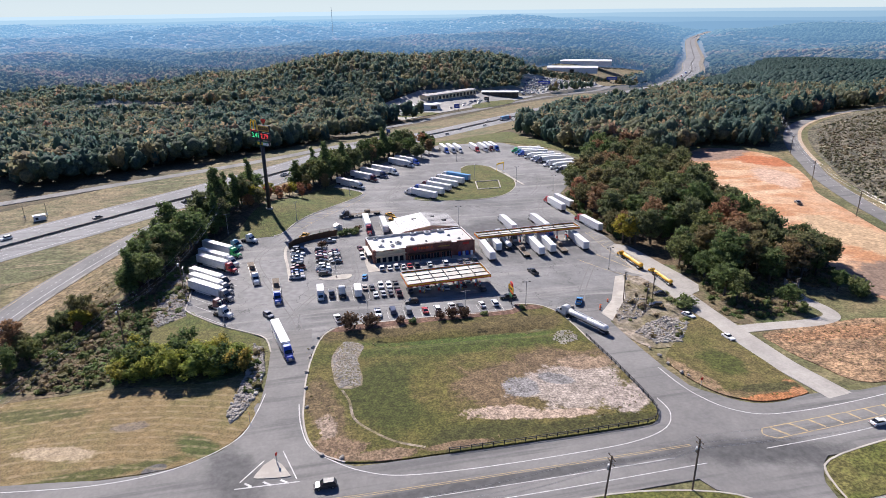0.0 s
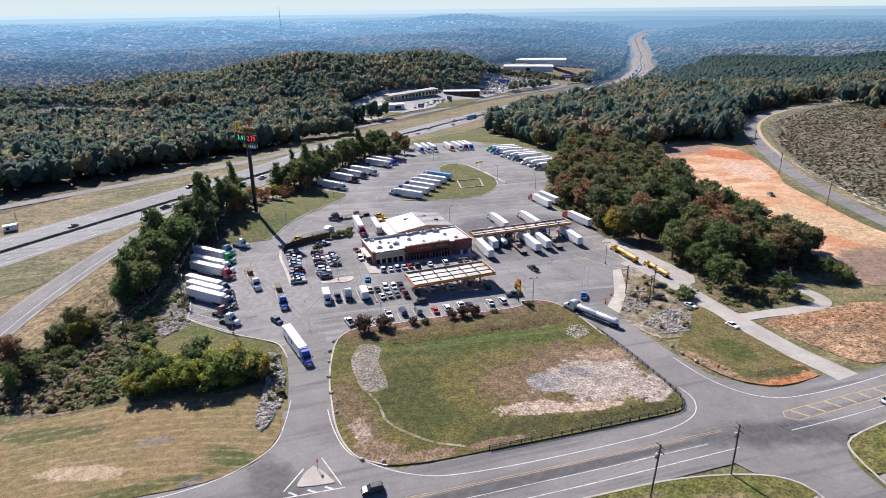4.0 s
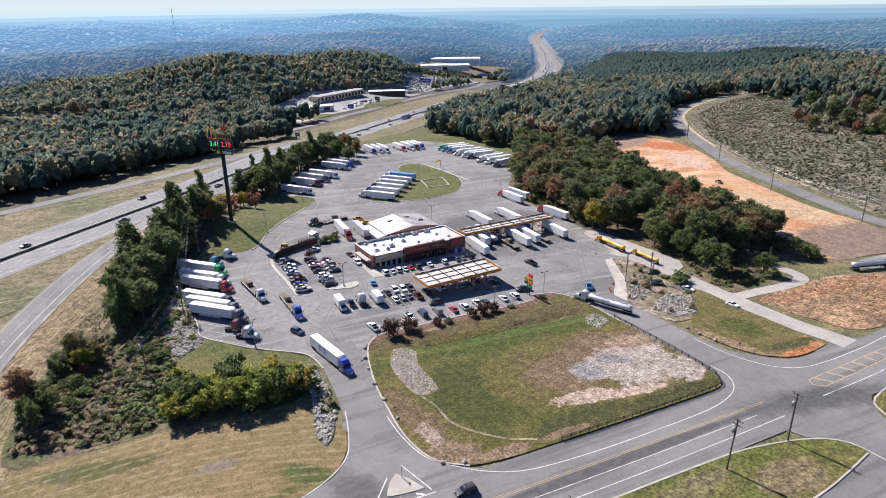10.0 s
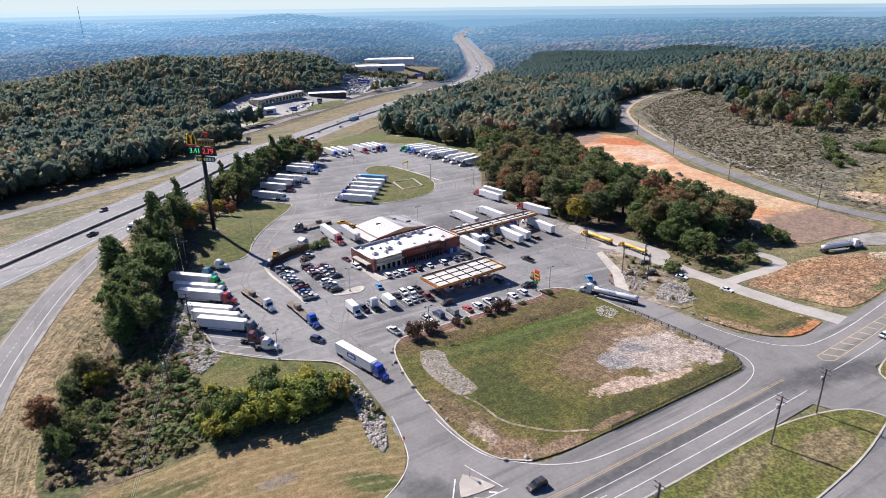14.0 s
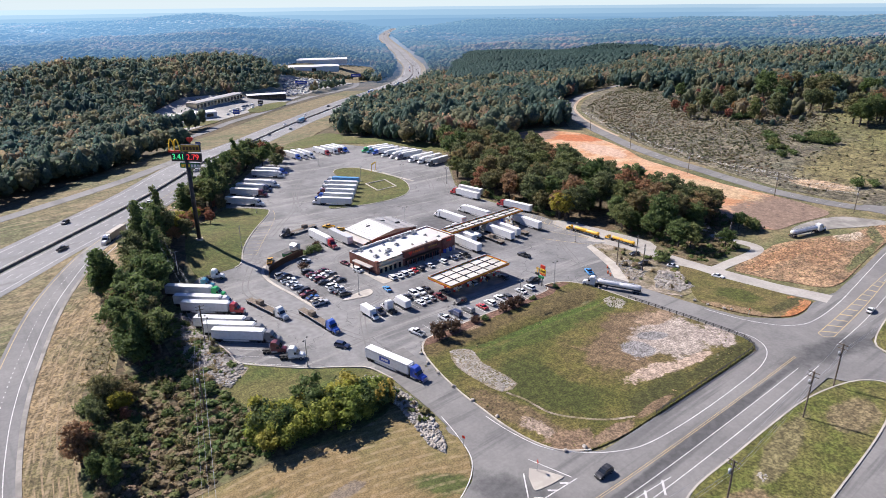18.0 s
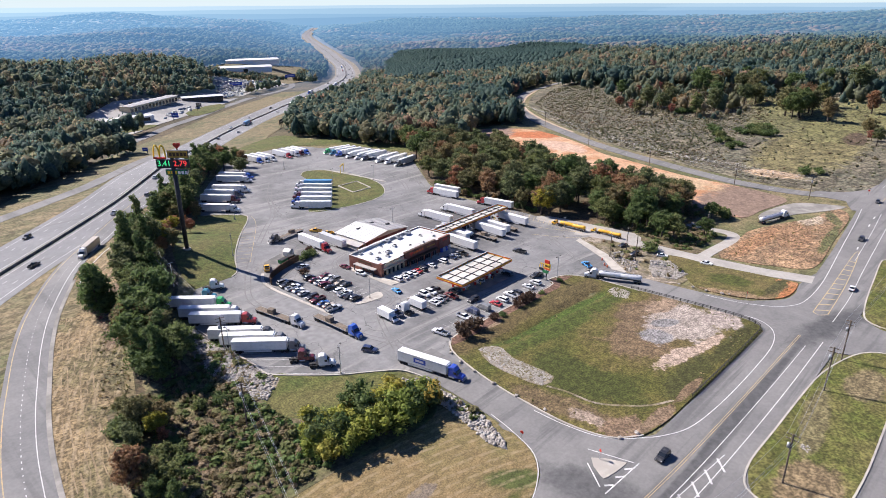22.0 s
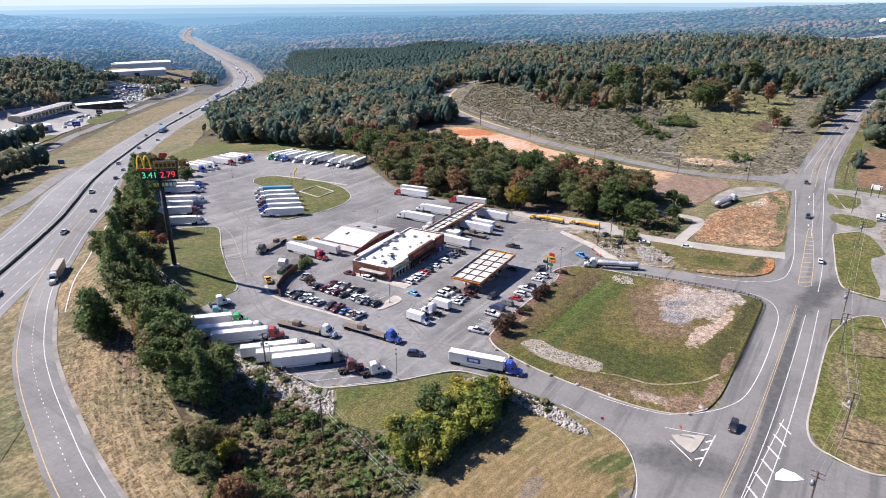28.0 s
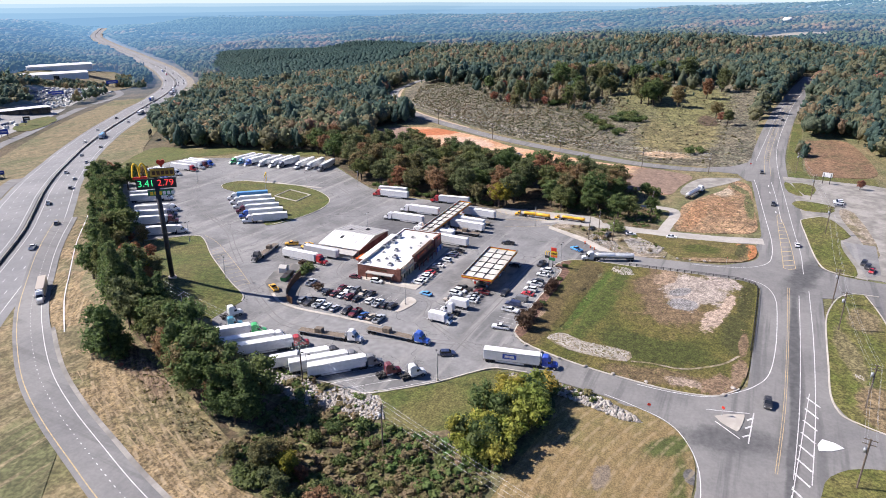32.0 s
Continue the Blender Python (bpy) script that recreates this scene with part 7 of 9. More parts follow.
for x0, x1, z0, z1, mt, nm in ((-5.2, -1.2, 1.9, 3.4, "blue_sign", "side_panel"), (-4.6, -3.4, 2.3, 3.0, "white", "side_mark"), (-3.2, -1.9, 2.3, 3.0, "white", "side_mark")):
    for s in (-1, 1):
        w = 0.008 if nm == "side_panel" else 0.016
        part(nm, bx(x0, x1, s * 1.3 - w, s * 1.3 + w, z0, z1), M[mt], edo, "plain blue and white trailer mark")
truck("flat", (-14.6, 203.5), -86, BLUE, "blue truck with a flatbed trailer and a strapped load", "moving trucks")
truck("flat", (11.5, 297.5), 196, BLACK, "black truck with an empty looking flatbed trailer", "moving trucks")
truck("flat", (-22.6, 222.5), -80, WHITE, "white truck pulling a low flatbed with equipment", "moving trucks")


def light_vehicle(kind):
    root = new({"sedan": "car", "suv": "suv", "pickup": "pickup_truck", "van": "van", "boxtruck": "box_truck"}[kind])
    if kind == "sedan":
        L, W, r = 4.7, 0.9, 0.33
        body = part("body", profile([(-2.3, 0.3), (2.3, 0.3), (2.35, 0.6), (2.1, 0.78), (0.95, 0.93), (-1.5, 0.98), (-2.25, 0.92), (-2.35, 0.6)], W, W * 0.95, 0.05), M["paint"], root)
        part("glasshouse", profile([(1.0, 0.9), (0.25, 1.38), (-0.95, 1.4), (-1.75, 0.95)], W * 0.9, W * 0.72, 0.03), M["glass"], body)
        part("roof", profile([(0.2, 1.375), (0.15, 1.43), (-0.9, 1.45), (-0.98, 1.39)], W * 0.73, W * 0.7, 0.02), M["paint"], body)
        ax = (-1.4, 1.4)
    elif kind in ("suv", "van"):
        tall = 0.25 if kind == "van" else 0.0
        L, W, r = 4.8 + tall * 3, 0.96, 0.37
        e = L / 2
        body = part("body", profile([(-e + 0.05, 0.35), (e - 0.1, 0.35), (e, 0.65), (e - 0.25, 0.95), (e - 1.2, 1.1), (-e + 0.2, 1.12), (-e, 0.95)], W, W * 0.96, 0.06), M["paint"], root)
        part("glasshouse", profile([(e - 1.25, 1.05), (e - 1.95, 1.68 + tall), (-e + 0.5, 1.7 + tall), (-e + 0.12, 1.1)], W * 0.92, W * 0.78, 0.03), M["glass"] if kind == "suv" else M["paint"], body) if kind == "suv" else part("body", profile([(e - 1.25, 1.05), (e - 1.95, 1.9), (-e + 0.15, 1.95), (-e + 0.05, 1.1)], W * 0.95, W * 0.85, 0.05), M["paint"], root)
        if kind == "van":
            part("windshield", profile([(e - 1.2, 1.12), (e - 1.16, 1.12), (e - 1.86, 1.8), (e - 1.9, 1.8)], W * 0.85, W * 0.8, 0), M["glass"], body)
        part("roof", profile([(e - 2.0, 1.68 + tall * 1.1), (e - 2.05, 1.73 + tall * 1.1), (-e + 0.55, 1.76 + tall * 1.1), (-e + 0.45, 1.69 + tall * 1.1)], W * 0.8, W * 0.77, 0.02), M["paint"], body)
        ax = (-e + 0.95, e - 0.95)
    elif kind == "pickup":
        L, W, r = 5.8, 1.0, 0.4
        body = part("body", profile([(-0.6, 0.45), (2.8, 0.45), (2.9, 0.75), (2.75, 1.05), (1.35, 1.18), (-0.6, 1.2)], W, W * 0.97, 0.06), M["paint"], root)
        part("glasshouse", profile([(1.3, 1.12), (0.65, 1.8), (-0.45, 1.82), (-0.62, 1.15)], W * 0.9, W * 0.78, 0.03), M["glass"], body)
        part("roof", profile([(0.6, 1.8), (0.55, 1.86), (-0.4, 1.88), (-0.5, 1.81)], W * 0.79, W * 0.76, 0.02), M["paint"], body)
        bed = part("load_bed", bx(-2.9, -0.6, -W, -W + 0.1, 0.5, 1.2), M["paint"], root)
        part("load_bed", bx(-2.9, -0.6, W - 0.1, W, 0.5, 1.2), M["paint"], root)
        part("tailgate", bx(-2.95, -2.83, -W, W, 0.5, 1.18, bevel=0.02), M["paint"], root)
        part("bed_floor", bx(-2.85, -0.6, -W + 0.1, W - 0.1, 0.5, 0.68), M["bed"], root)
        ax = (-1.8, 1.85)
    else:
        L, W, r = 8.0, 1.2, 0.45
        part("chassis", bx(-4, 2.5, -0.45, 0.45, 0.5, 0.85), M["chassis"], root)
        body = part("body", profile([(2.1, 0.45), (4.0, 0.45), (4.05, 1.1), (3.5, 1.35), (3.0, 2.2), (2.1, 2.25)], 1.02, 0.9, 0.06), M["paint"], root)
        part("windshield", profile([(3.52, 1.36), (3.56, 1.38), (3.06, 2.15), (3.02, 2.15)], 0.88, 0.8, 0), M["glass"], body)
        part("cargo_box", bx(-4, 2.0, -W, W, 0.9, 3.4, bevel=0.05), M["panel"], root)
        part("rear_door", bx(-4.06, -4.0, -W + 0.1, W - 0.1, 1.0, 3.3), M["white"], root)
        ax = (-2.6, 3.1)
    for s in (-1, 1):
        for x in ax:
            wheel(root, x, s * (W - 0.1), r, 0.24)
        f = L / 2 - 0.06
        part("headlight", bx(f - 0.14, f + 0.02, s * W * 0.72 - 0.16, s * W * 0.72 + 0.16, 0.62, 0.78, bevel=0.02), M["lens"], root)
        part("tail_light", bx(-f - 0.02, -f + 0.1, s * W * 0.78 - 0.13, s * W * 0.78 + 0.13, 0.72, 0.92), M["red_lens"], root)
        part("mirror", bx(0.75 if L < 7 else 3.0, 0.9 if L < 7 else 3.15, s * (W + 0.08) - 0.08, s * (W + 0.08) + 0.08, 0.98, 1.12, bevel=0.02), M["chassis"], root)
    part("front_bumper", bx(L / 2 - 0.1, L / 2 + 0.06, -W * 0.9, W * 0.9, 0.3, 0.5, bevel=0.03), M["chassis"], root)
    part("rear_bumper", bx(-L / 2 - 0.06, -L / 2 + 0.1, -W * 0.9, W * 0.9, 0.34, 0.54, bevel=0.03), M["chassis"], root)
    return root


COLOURS = {"white": WHITE, "black": BLACK, "silver": SILVER, "grey": GREY, "red": RED, "dark red": MAROON, "blue": (0.03, 0.10, 0.30), "tan": TAN, "dark blue": NAVY, "sky blue": SKY, "yellow": YELLOW}
NOUN = {"sedan": "car", "suv": "SUV", "pickup": "pickup truck", "van": "van", "boxtruck": "box truck"}


def car(kind, x, y, heading, colour, where, group, dz=0.12):
    c = COLOURS[colour]
    return park(("light", kind), lambda: light_vehicle(kind), x, y, heading, {"all": c, "cargo_box": WHITE}, "%s %s %s" % (colour, NOUN[kind], where), {"sedan": "car", "suv": "car", "pickup": "pickup truck", "van": "van", "boxtruck": "truck"}[kind], group, dz)


def row(spec, where, group, dz=0.12):
    for kind, x, y, h, col in spec:
        car(kind, x, y, h, col, where, group, dz)


row([("boxtruck", -0.2, 207.3, -90, "white"), ("pickup", 3.6, 207.8, 90, "dark blue"), ("boxtruck", 12.7, 207.5, 90, "white"), ("sedan", 15.6, 211.8, 90, "tan"), ("sedan", 18.2, 211.4, 90, "black"),
     ("sedan", 18.8, 205, 90, "white"), ("suv", 21.4, 212.2, -90, "white"), ("sedan", 21.5, 205.5, 90, "silver"), ("suv", 24.3, 211.8, -90, "white"), ("sedan", 24.1, 205.7, 90, "grey"), ("pickup", 26.9, 211.4, -90, "black"), ("pickup", 27, 204.6, 90, "dark red")],
    "parked in the middle bays", "cars in the middle bays")
truck("none", (7.2, 211), 90, WHITE, "white road tractor parked among the cars", "road tractors")
row([("pickup", 4.6, 188.2, 100, "white"), ("pickup", 17.8, 190.0, -90, "white"), ("van", 22.9, 191, 90, "dark blue"), ("van", 28, 190.5, 90, "grey"), ("sedan", 33.6, 189.5, 90, "red"), ("suv", 37.8, 190, 90, "white"),
     ("pickup", 43, 190.2, 90, "white"), ("suv", 45.8, 190, 90, "black"), ("sedan", 53.6, 190.6, 90, "white"), ("suv", 58.2, 190.8, 90, "white"), ("pickup", 64.2, 194.6, 175, "black")],
    "parked at the mulch bed", "cars at the mulch bed")
row([("suv", 31.2, 206.5, 90, "black"), ("sedan", 37.8, 208, 90, "white"), ("suv", 44.5, 206.8, 90, "silver"), ("pickup", 51, 208.2, 90, "dark red"), ("suv", 57.4, 203.5, 90, "black"), ("sedan", 53.8, 212.2, -90, "white")], "fuelling under the canopy", "cars at the pumps", 0.15)
row([("suv", 23.9, 229.2, 90, "white"), ("sedan", 26.9, 229, 90, "white"), ("suv", 29.5, 229.6, 90, "white"), ("sedan", 32.4, 229.6, 90, "white"), ("sedan", 34.9, 230, 90, "red"), ("suv", 37.7, 230, 90, "black"), ("sedan", 43, 230.3, 90, "white"),
     ("suv", 49.5, 230.3, 90, "white"), ("sedan", 55.6, 230.8, 90, "dark blue"), ("sedan", 58.3, 231, 90, "grey"), ("pickup", 61.6, 230.8, 90, "black")], "parked in front of the shop", "cars at the shop front")
row([("pickup", -8.2, 253.8, 180, "black"), ("pickup", -8.0, 250.2, 0, "white"), ("sedan", -8.1, 246.9, 0, "white"), ("sedan", -8.2, 243.4, 0, "silver"), ("suv", -8, 238.5, 180, "black"), ("pickup", -8, 235.3, 180, "dark red"), ("sedan", -8.2, 231.8, 0, "blue"),
     ("sedan", -8, 229, 0, "tan"), ("pickup", -8.2, 225.8, 0, "silver"), ("suv", -8.0, 256.8, 0, "grey")], "parked nose to the median", "cars at the median")
row([("sedan", 6.6, 251, 180, "dark red"), ("sedan", 6.6, 248, 180, "white"), ("suv", 6.8, 245, 180, "grey"), ("sedan", 6.6, 241.7, 180, "tan"), ("sedan", 7, 238.8, 180, "black"), ("suv", 1.2, 253.2, 0, "black"), ("sedan", 1.4, 250.3, 0, "dark red"),
     ("sedan", 1.3, 247, 0, "white"), ("suv", 1.4, 243.9, 0, "dark red"), ("sedan", 1.4, 240.9, 0, "black"), ("suv", 2.0, 235.6, 0, "white"), ("pickup", 1.6, 232.3, 0, "white"), ("sedan", 1.6, 229.5, 0, "black"), ("suv", 2.0, 226.8, 0, "black")],
    "parked in the west bays", "cars in the west bays")
row([("pickup", 5.4, 263.8, 10, "silver"), ("sedan", 17.6, 252.6, -80, "dark red"), ("suv", 17.6, 243.0, -85, "white"), ("sedan", 16.5, 221.6, 80, "sky blue"), ("pickup", -5.0, 272.6, 60, "yellow"), ("pickup", 37.6, 291.2, 170, "yellow"), ("pickup", 36.4, 298.5, 120, "yellow")],
    "standing beside the shop", "cars beside the shop")
row([("pickup", 80.9, 215.5, 100, "black"), ("pickup", 87.7, 187, 60, "sky blue"), ("suv", 30.3, 197, 180, "black"), ("suv", -17.6, 196, -60, "dark blue"), ("pickup", -13.2, 178.5, -70, "white")], "driving through the lot", "cars in the lot")
row([("suv", 113, 179.5, 160, "black"), ("sedan", 119.8, 170.5, -70, "white"), ("sedan", 122.6, 153, -85, "white")], "parked on the gravel", "cars on the gravel")
row([("suv", 117, 80, 165, "black"), ("suv", 113.4, 79, 165, "black"), ("sedan", 109.6, 78, 165, "red"), ("suv", 206, 84, 90, "white"), ("suv", 203, 84, 90, "white"), ("sedan", 198, 84, 90, "grey")], "in the small parking lot", "cars in the small lot")
row([("suv", -2.6, 111.0, 181, "black"), ("sedan", 128, 103.2, 5, "white"), ("suv", 188, 113.5, 184, "black"), ("suv", 256, 121, 185, "black"), ("sedan", 430, 112.2, 176, "black")], "driving on the road", "cars on the road", 0.16)


def along(line, d, offset):
    """Place and heading at a distance along a line."""
    for a, b in zip(line[:-1], line[1:]):
        L = math.hypot(b[0] - a[0], b[1] - a[1])
        if d <= L:
            ux, uy = (b[0] - a[0]) / L, (b[1] - a[1]) / L
            return a[0] + ux * d + uy * offset, a[1] + uy * d - ux * offset, math.degrees(math.atan2(uy, ux))
        d -= L
    return None


car("sedan", 119.5, 188.5, 170, "black", "on the gravel by the rubble", "cars on the gravel", 0.14)
car("pickup", 247, 273, 70, "grey", "on the clay building site", "cars on the clay", 0.14)
rv = random.Random(4)
HW = HWY[3:]
for k in range(44):
    side = rv.choice((-1, 1))
    lane = rv.choice((5.2, 9.2, 13.2)) if side > 0 else -rv.choice((5.6, 10.2, 15))
    x, y, h = along(HW, 12 + k * 36 + rv.uniform(-6, 6), lane)
    if side < 0:
        h += 180
    if rv.random() < 0.22:
        truck("plain", (x, y), h, rv.choice((WHITE, RED, BLUE)), "semi truck with a white trailer on the highway", "highway traffic", rv.choice((WHITE, WHITE, (0.1, 0.3, 0.5))), True, 0.18)
    else:
        car(rv.choice(("sedan", "suv", "pickup", "sedan")), x, y, h, rv.choice(("white", "black", "silver", "grey", "white", "dark blue")), "on the highway", "highway traffic", 0.18)
truck("box", (-52, 334), 235, WHITE, "white semi truck with a pale trailer on the ramp", "highway traffic", TAN, True, 0.2)

# ---- buildings and signs ----
def tube(pts, r, n=4):
    bm = bmesh.new()
    prev = None
    for k, p in enumerate(pts):
        d = (pts[min(k + 1, len(pts) - 1)] - pts[max(k - 1, 0)]).normalized()
        u = d.cross(Vector((0, 0, 1))).normalized()
        v = u.cross(d)
        ring = [bm.verts.new(p + (u * math.cos(6.28318 * i / n) + v * math.sin(6.28318 * i / n)) * r) for i in range(n)]
        if prev:
            for i in range(n):
                bm.faces.new((prev[i], prev[(i + 1) % n], ring[(i + 1) % n], ring[i]))
        prev = ring
    return bm


def thing(name, x, y, z, label, category, group="", turn=0.0):
    root = new(name)
    root.matrix_basis = pose(x, y, z, 0, 0, turn)
    return tagged(root, label, category, group)


# the shop
shop = thing("shop_building", 42, 246.4, 0, "brick truck-stop shop with a white flat roof and rooftop units", "building", "", 5.5)
X0, X1, Y0, Y1, BASE, TOP = -21.3, 21.3, -8.6, 8.6, -2.6, 4.3
part("wall", bx(X0, X1, Y0, Y0 + 0.4, BASE, TOP), M["brick"], shop)
part("wall", bx(X0, X1, Y1 - 0.4, Y1, BASE, TOP), M["brick"], shop)
part("wall", bx(X0, X0 + 0.4, Y0 + 0.4, Y1 - 0.4, BASE, TOP - 0.003), M["brick"], shop)
part("wall", bx(X1 - 0.4, X1, Y0 + 0.4, Y1 - 0.4, BASE, TOP - 0.003), M["brick"], shop)
roof = part("roof", bx(X0 + 0.4, X1 - 0.4, Y0 + 0.4, Y1 - 0.4, 3.5, 3.85), M["membrane"], shop, "stained white roof membrane")
for a in ((X0 - 0.06, X1 + 0.06, Y0 - 0.06, Y0 + 0.46), (X0 - 0.06, X1 + 0.06, Y1 - 0.46, Y1 + 0.06), (X0 - 0.06, X0 + 0.46, Y0 + 0.46, Y1 - 0.46), (X1 - 0.46, X1 + 0.06, Y0 + 0.46, Y1 - 0.46)):
    part("parapet_cap", bx(*a, TOP, TOP + 0.12), M["membrane"], shop, "white metal coping")
for k in range(4):
    part("roof_seam", bx(X0 + 8 + 8 * k, X0 + 8.25 + 8 * k, Y0 + 0.5, Y1 - 0.5, 3.6, 3.64), M["deck_metal"], roof)
raised = part("front_gable", bx(-8, 11, Y0 - 0.5, Y0 + 0.5, -2.4, 4.9, bevel=0.04), M["brick"], shop, "raised brick sign wall")
part("gable_cap", bx(-8.1, 11.1, Y0 - 0.6, Y0 + 0.6, 4.9, 5.04), M["brown_sign"], raised)
part("entry_wall", bx(13.5, 20.5, Y0 - 0.45, Y0 + 0.45, -2.4, 4.7, bevel=0.04), M["brick"], shop, "raised brick wall at the side entry")
bm = bmesh.new()
for k in range(24):
    a = 6.28318 * k / 24
    bm.verts.new((0.062 * 16 * math.sin(a) ** 3, 0, 0.062 * (13 * math.cos(a) - 5 * math.cos(2 * a) - 2 * math.cos(3 * a) - math.cos(4 * a))))
f = bm.faces.new(bm.verts)
r = bmesh.ops.extrude_face_region(bm, geom=[f])
bmesh.ops.translate(bm, verts=[v for v in r["geom"] if isinstance(v, bmesh.types.BMVert)], vec=(0, 0.12, 0))
bmesh.ops.recalc_face_normals(bm, faces=bm.faces)
part("sign_mark", bm, M["red"], shop, "red sign mark", (-4.5, Y0 - 0.66, 3.6))
for k, w in enumerate((0.55, 0.8, 0.7, 0.75, 0.3, 0.6)):
    part("sign_letter_block", bx(-3.0 + 1.05 * k, -3.0 + 1.05 * k + w, Y0 - 0.64, Y0 - 0.5, 3.2, 4.0), M["orange_band"], shop, "plain orange sign block")
for k in range(4):
    part("sign_letter_block", bx(5.4 + 1.25 * k, 6.4 + 1.25 * k, Y0 - 0.64, Y0 - 0.5, 3.2, 3.65), M["gold_sign"], shop, "plain gold sign block")
part("sign_mark", bx(15.8, 18.6, Y0 - 0.6, Y0 - 0.45, 3.0, 4.0, bevel=0.1), M["red"], shop, "red sign mark")
part("awning_band", bx(-20.8, -8.2, Y0 - 1.3, Y0 - 0.01, 2.5, 2.75), M["cream"], shop, "cream awning edge")
# the cream arcade at the west end
part("arcade_beam", bx(-21.0, -8.6, Y0 - 0.5, Y0 - 0.003, 1.5, 3.9, bevel=0.04), M["cream"], shop, "cream stucco front")
for k in range(6):
    x = -21.0 + 2.36 * k
    part("arcade_pillar", bx(x, x + 0.7, Y0 - 0.55, Y0 - 0.01, -2.0, 1.5, bevel=0.03), M["cream"], shop)
    if k < 5:
        part("window", bx(x + 0.75, x + 2.3, Y0 - 0.08, Y0 - 0.012, -1.0, 1.4), M["glass"], shop, "dark shop window")
pts = [(-14.8 + 5.4 * math.cos(a), 3.4 + 1.1 * math.sin(a)) for a in np.linspace(0.1, 3.04, 14)]
part("eyebrow_arch", tube([Vector((px, 0, pz)) for px, pz in pts], 0.16, 6), M["cream"], shop, "curved cream roof arch", (0, Y0 - 0.45, 0))
for k in range(7):
    x = -7.3 + 2.7 * k
    part("shop_window", bx(x, x + 2.2, Y0 - 0.58, Y0 - 0.505, -1.7, 1.2), M["glass"], shop, "dark shop window")
    part("window_mullion", bx(x + 1.05, x + 1.15, Y0 - 0.62, Y0 - 0.582, -1.7, 1.2), M["steel"], shop)
part("entry_canopy", bx(-7.6, 10.6, Y0 - 2.4, Y0 - 0.52, 1.6, 1.95, bevel=0.04), M["brown_sign"], shop, "dark entry canopy")
for k in range(5):
    part("canopy_post", bx(-7.3 + 4.4 * k, -7.0 + 4.4 * k, Y0 - 2.3, Y0 - 2.0, -2.2, 1.6), M["brick"], shop)
for k, (x, c) in enumerate(((13.9, "blue_sign"), (15.7, "white"), (17.2, "blue_sign"), (19.2, "white"))):
    part("vending_machine", bx(x, x + 1.0, Y0 - 1.2, Y0 - 0.46, -2.0, 0.1, bevel=0.04), M[c], shop)
# west side
part("drive_canopy", bx(X0 - 2.0, X0 - 0.01, Y0 + 2, Y0 + 13, 1.9, 2.3, bevel=0.05), M["metal_roof"], shop, "grey metal side canopy")
for k in range(3):
    part("canopy_post", bx(X0 - 1.9, X0 - 1.6, Y0 + 2.4 + 5 * k, Y0 + 2.7 + 5 * k, -1.2, 1.9), M["dark_steel"], shop)
part("service_window", bx(X0 - 0.06, X0 - 0.005, Y0 + 6, Y0 + 7.6, 0.2, 1.6), M["glass"], shop)
part("west_sign_band", bx(X0 - 0.1, X0 - 0.012, Y0 + 5, Y0 + 12, 2.9, 3.7), M["brown_sign"], shop)
part("corner_pier", bx(X0 - 0.35, X0 + 0.9, Y0 - 0.62, Y0 + 0.9, BASE, 4.7, bevel=0.04), M["brick"], shop)
ru = random.Random(3)
for x, y, w, d, h in ((-17, -3, 2.2, 1.6, 1.0), (-15, 3, 1.2, 1.2, 0.9), (-12.5, -4, 1.5, 1.5, 1.0), (-12, 1, 1.0, 1.0, 0.7), (-9.5, -1.5, 2.4, 1.6, 1.2), (-6.5, 5, 1.0, 1.0, 0.8), (-3, 1, 1.6, 1.4, 1.1), (-1, 7, 2.6, 1.8, 1.3), (5, 6, 2.6, 1.8, 1.3), (11, 6.5, 2.8, 2.0, 1.5),
                        (13, 1, 1.2, 1.2, 0.8), (16, -4, 1.2, 1.0, 0.7), (2, -3, 1.0, 1.0, 0.6), (-17.5, 6, 1.6, 1.2, 0.9), (8, -5, 0.9, 0.9, 0.6)):
    u = part("rooftop_unit", bx(x - w / 2, x + w / 2, y - d / 2, y + d / 2, 3.65, 3.6 + h, bevel=0.05), M["steel"], shop, "grey rooftop air unit")
    part("unit_curb", bx(x - w / 2 - 0.15, x + w / 2 + 0.15, y - d / 2 - 0.15, y + d / 2 + 0.15, 3.6, 3.71), M["deck_metal"], u)
    part("fan", drum("z", 0.16, min(w, d) * 0.36, 12), M["dark_steel"], u, "", (x, y, 3.65 + h))
for k in range(9):
    x, y = ru.uniform(-19, 19), ru.uniform(-7, 7)
    part("vent_pipe", drum("z", 0.8, 0.12, 8), M["steel"], shop, "", (x, y, 4.0))
part("roof_screen", bx(X0 + 1, 10, Y1 - 1.1, Y1 - 0.9, 3.6, 4.9), M["metal_roof"], shop, "grey roof screen")
part("rear_block", bx(-12, 18.2, Y1, 13.5, BASE, 2.2, bevel=0.03), M["brick"], shop, "low brick rear wing")
part("rear_block_roof", bx(-11.9, 18.1, Y1 + 0.06, 13.4, 2.2, 2.32), M["membrane"], shop)
part("dock_roof", bx(-5, 16, Y1 + 0.2, 13.0, 2.4, 2.65, bevel=0.03), M["metal_roof_w"], shop)
for k in range(3):
    part("dock_door", bx(X0 + 2.4 + 3.6 * k, X0 + 5.0 + 3.6 * k, Y1 + 0.005, Y1 + 0.08, -1.8, 1.2), M["white"], shop, "white roller door")
part("stockroom_door", bx(-12.08, -12.005, 9.5, 12.2, -2.2, 0.6), M["steel"], shop)

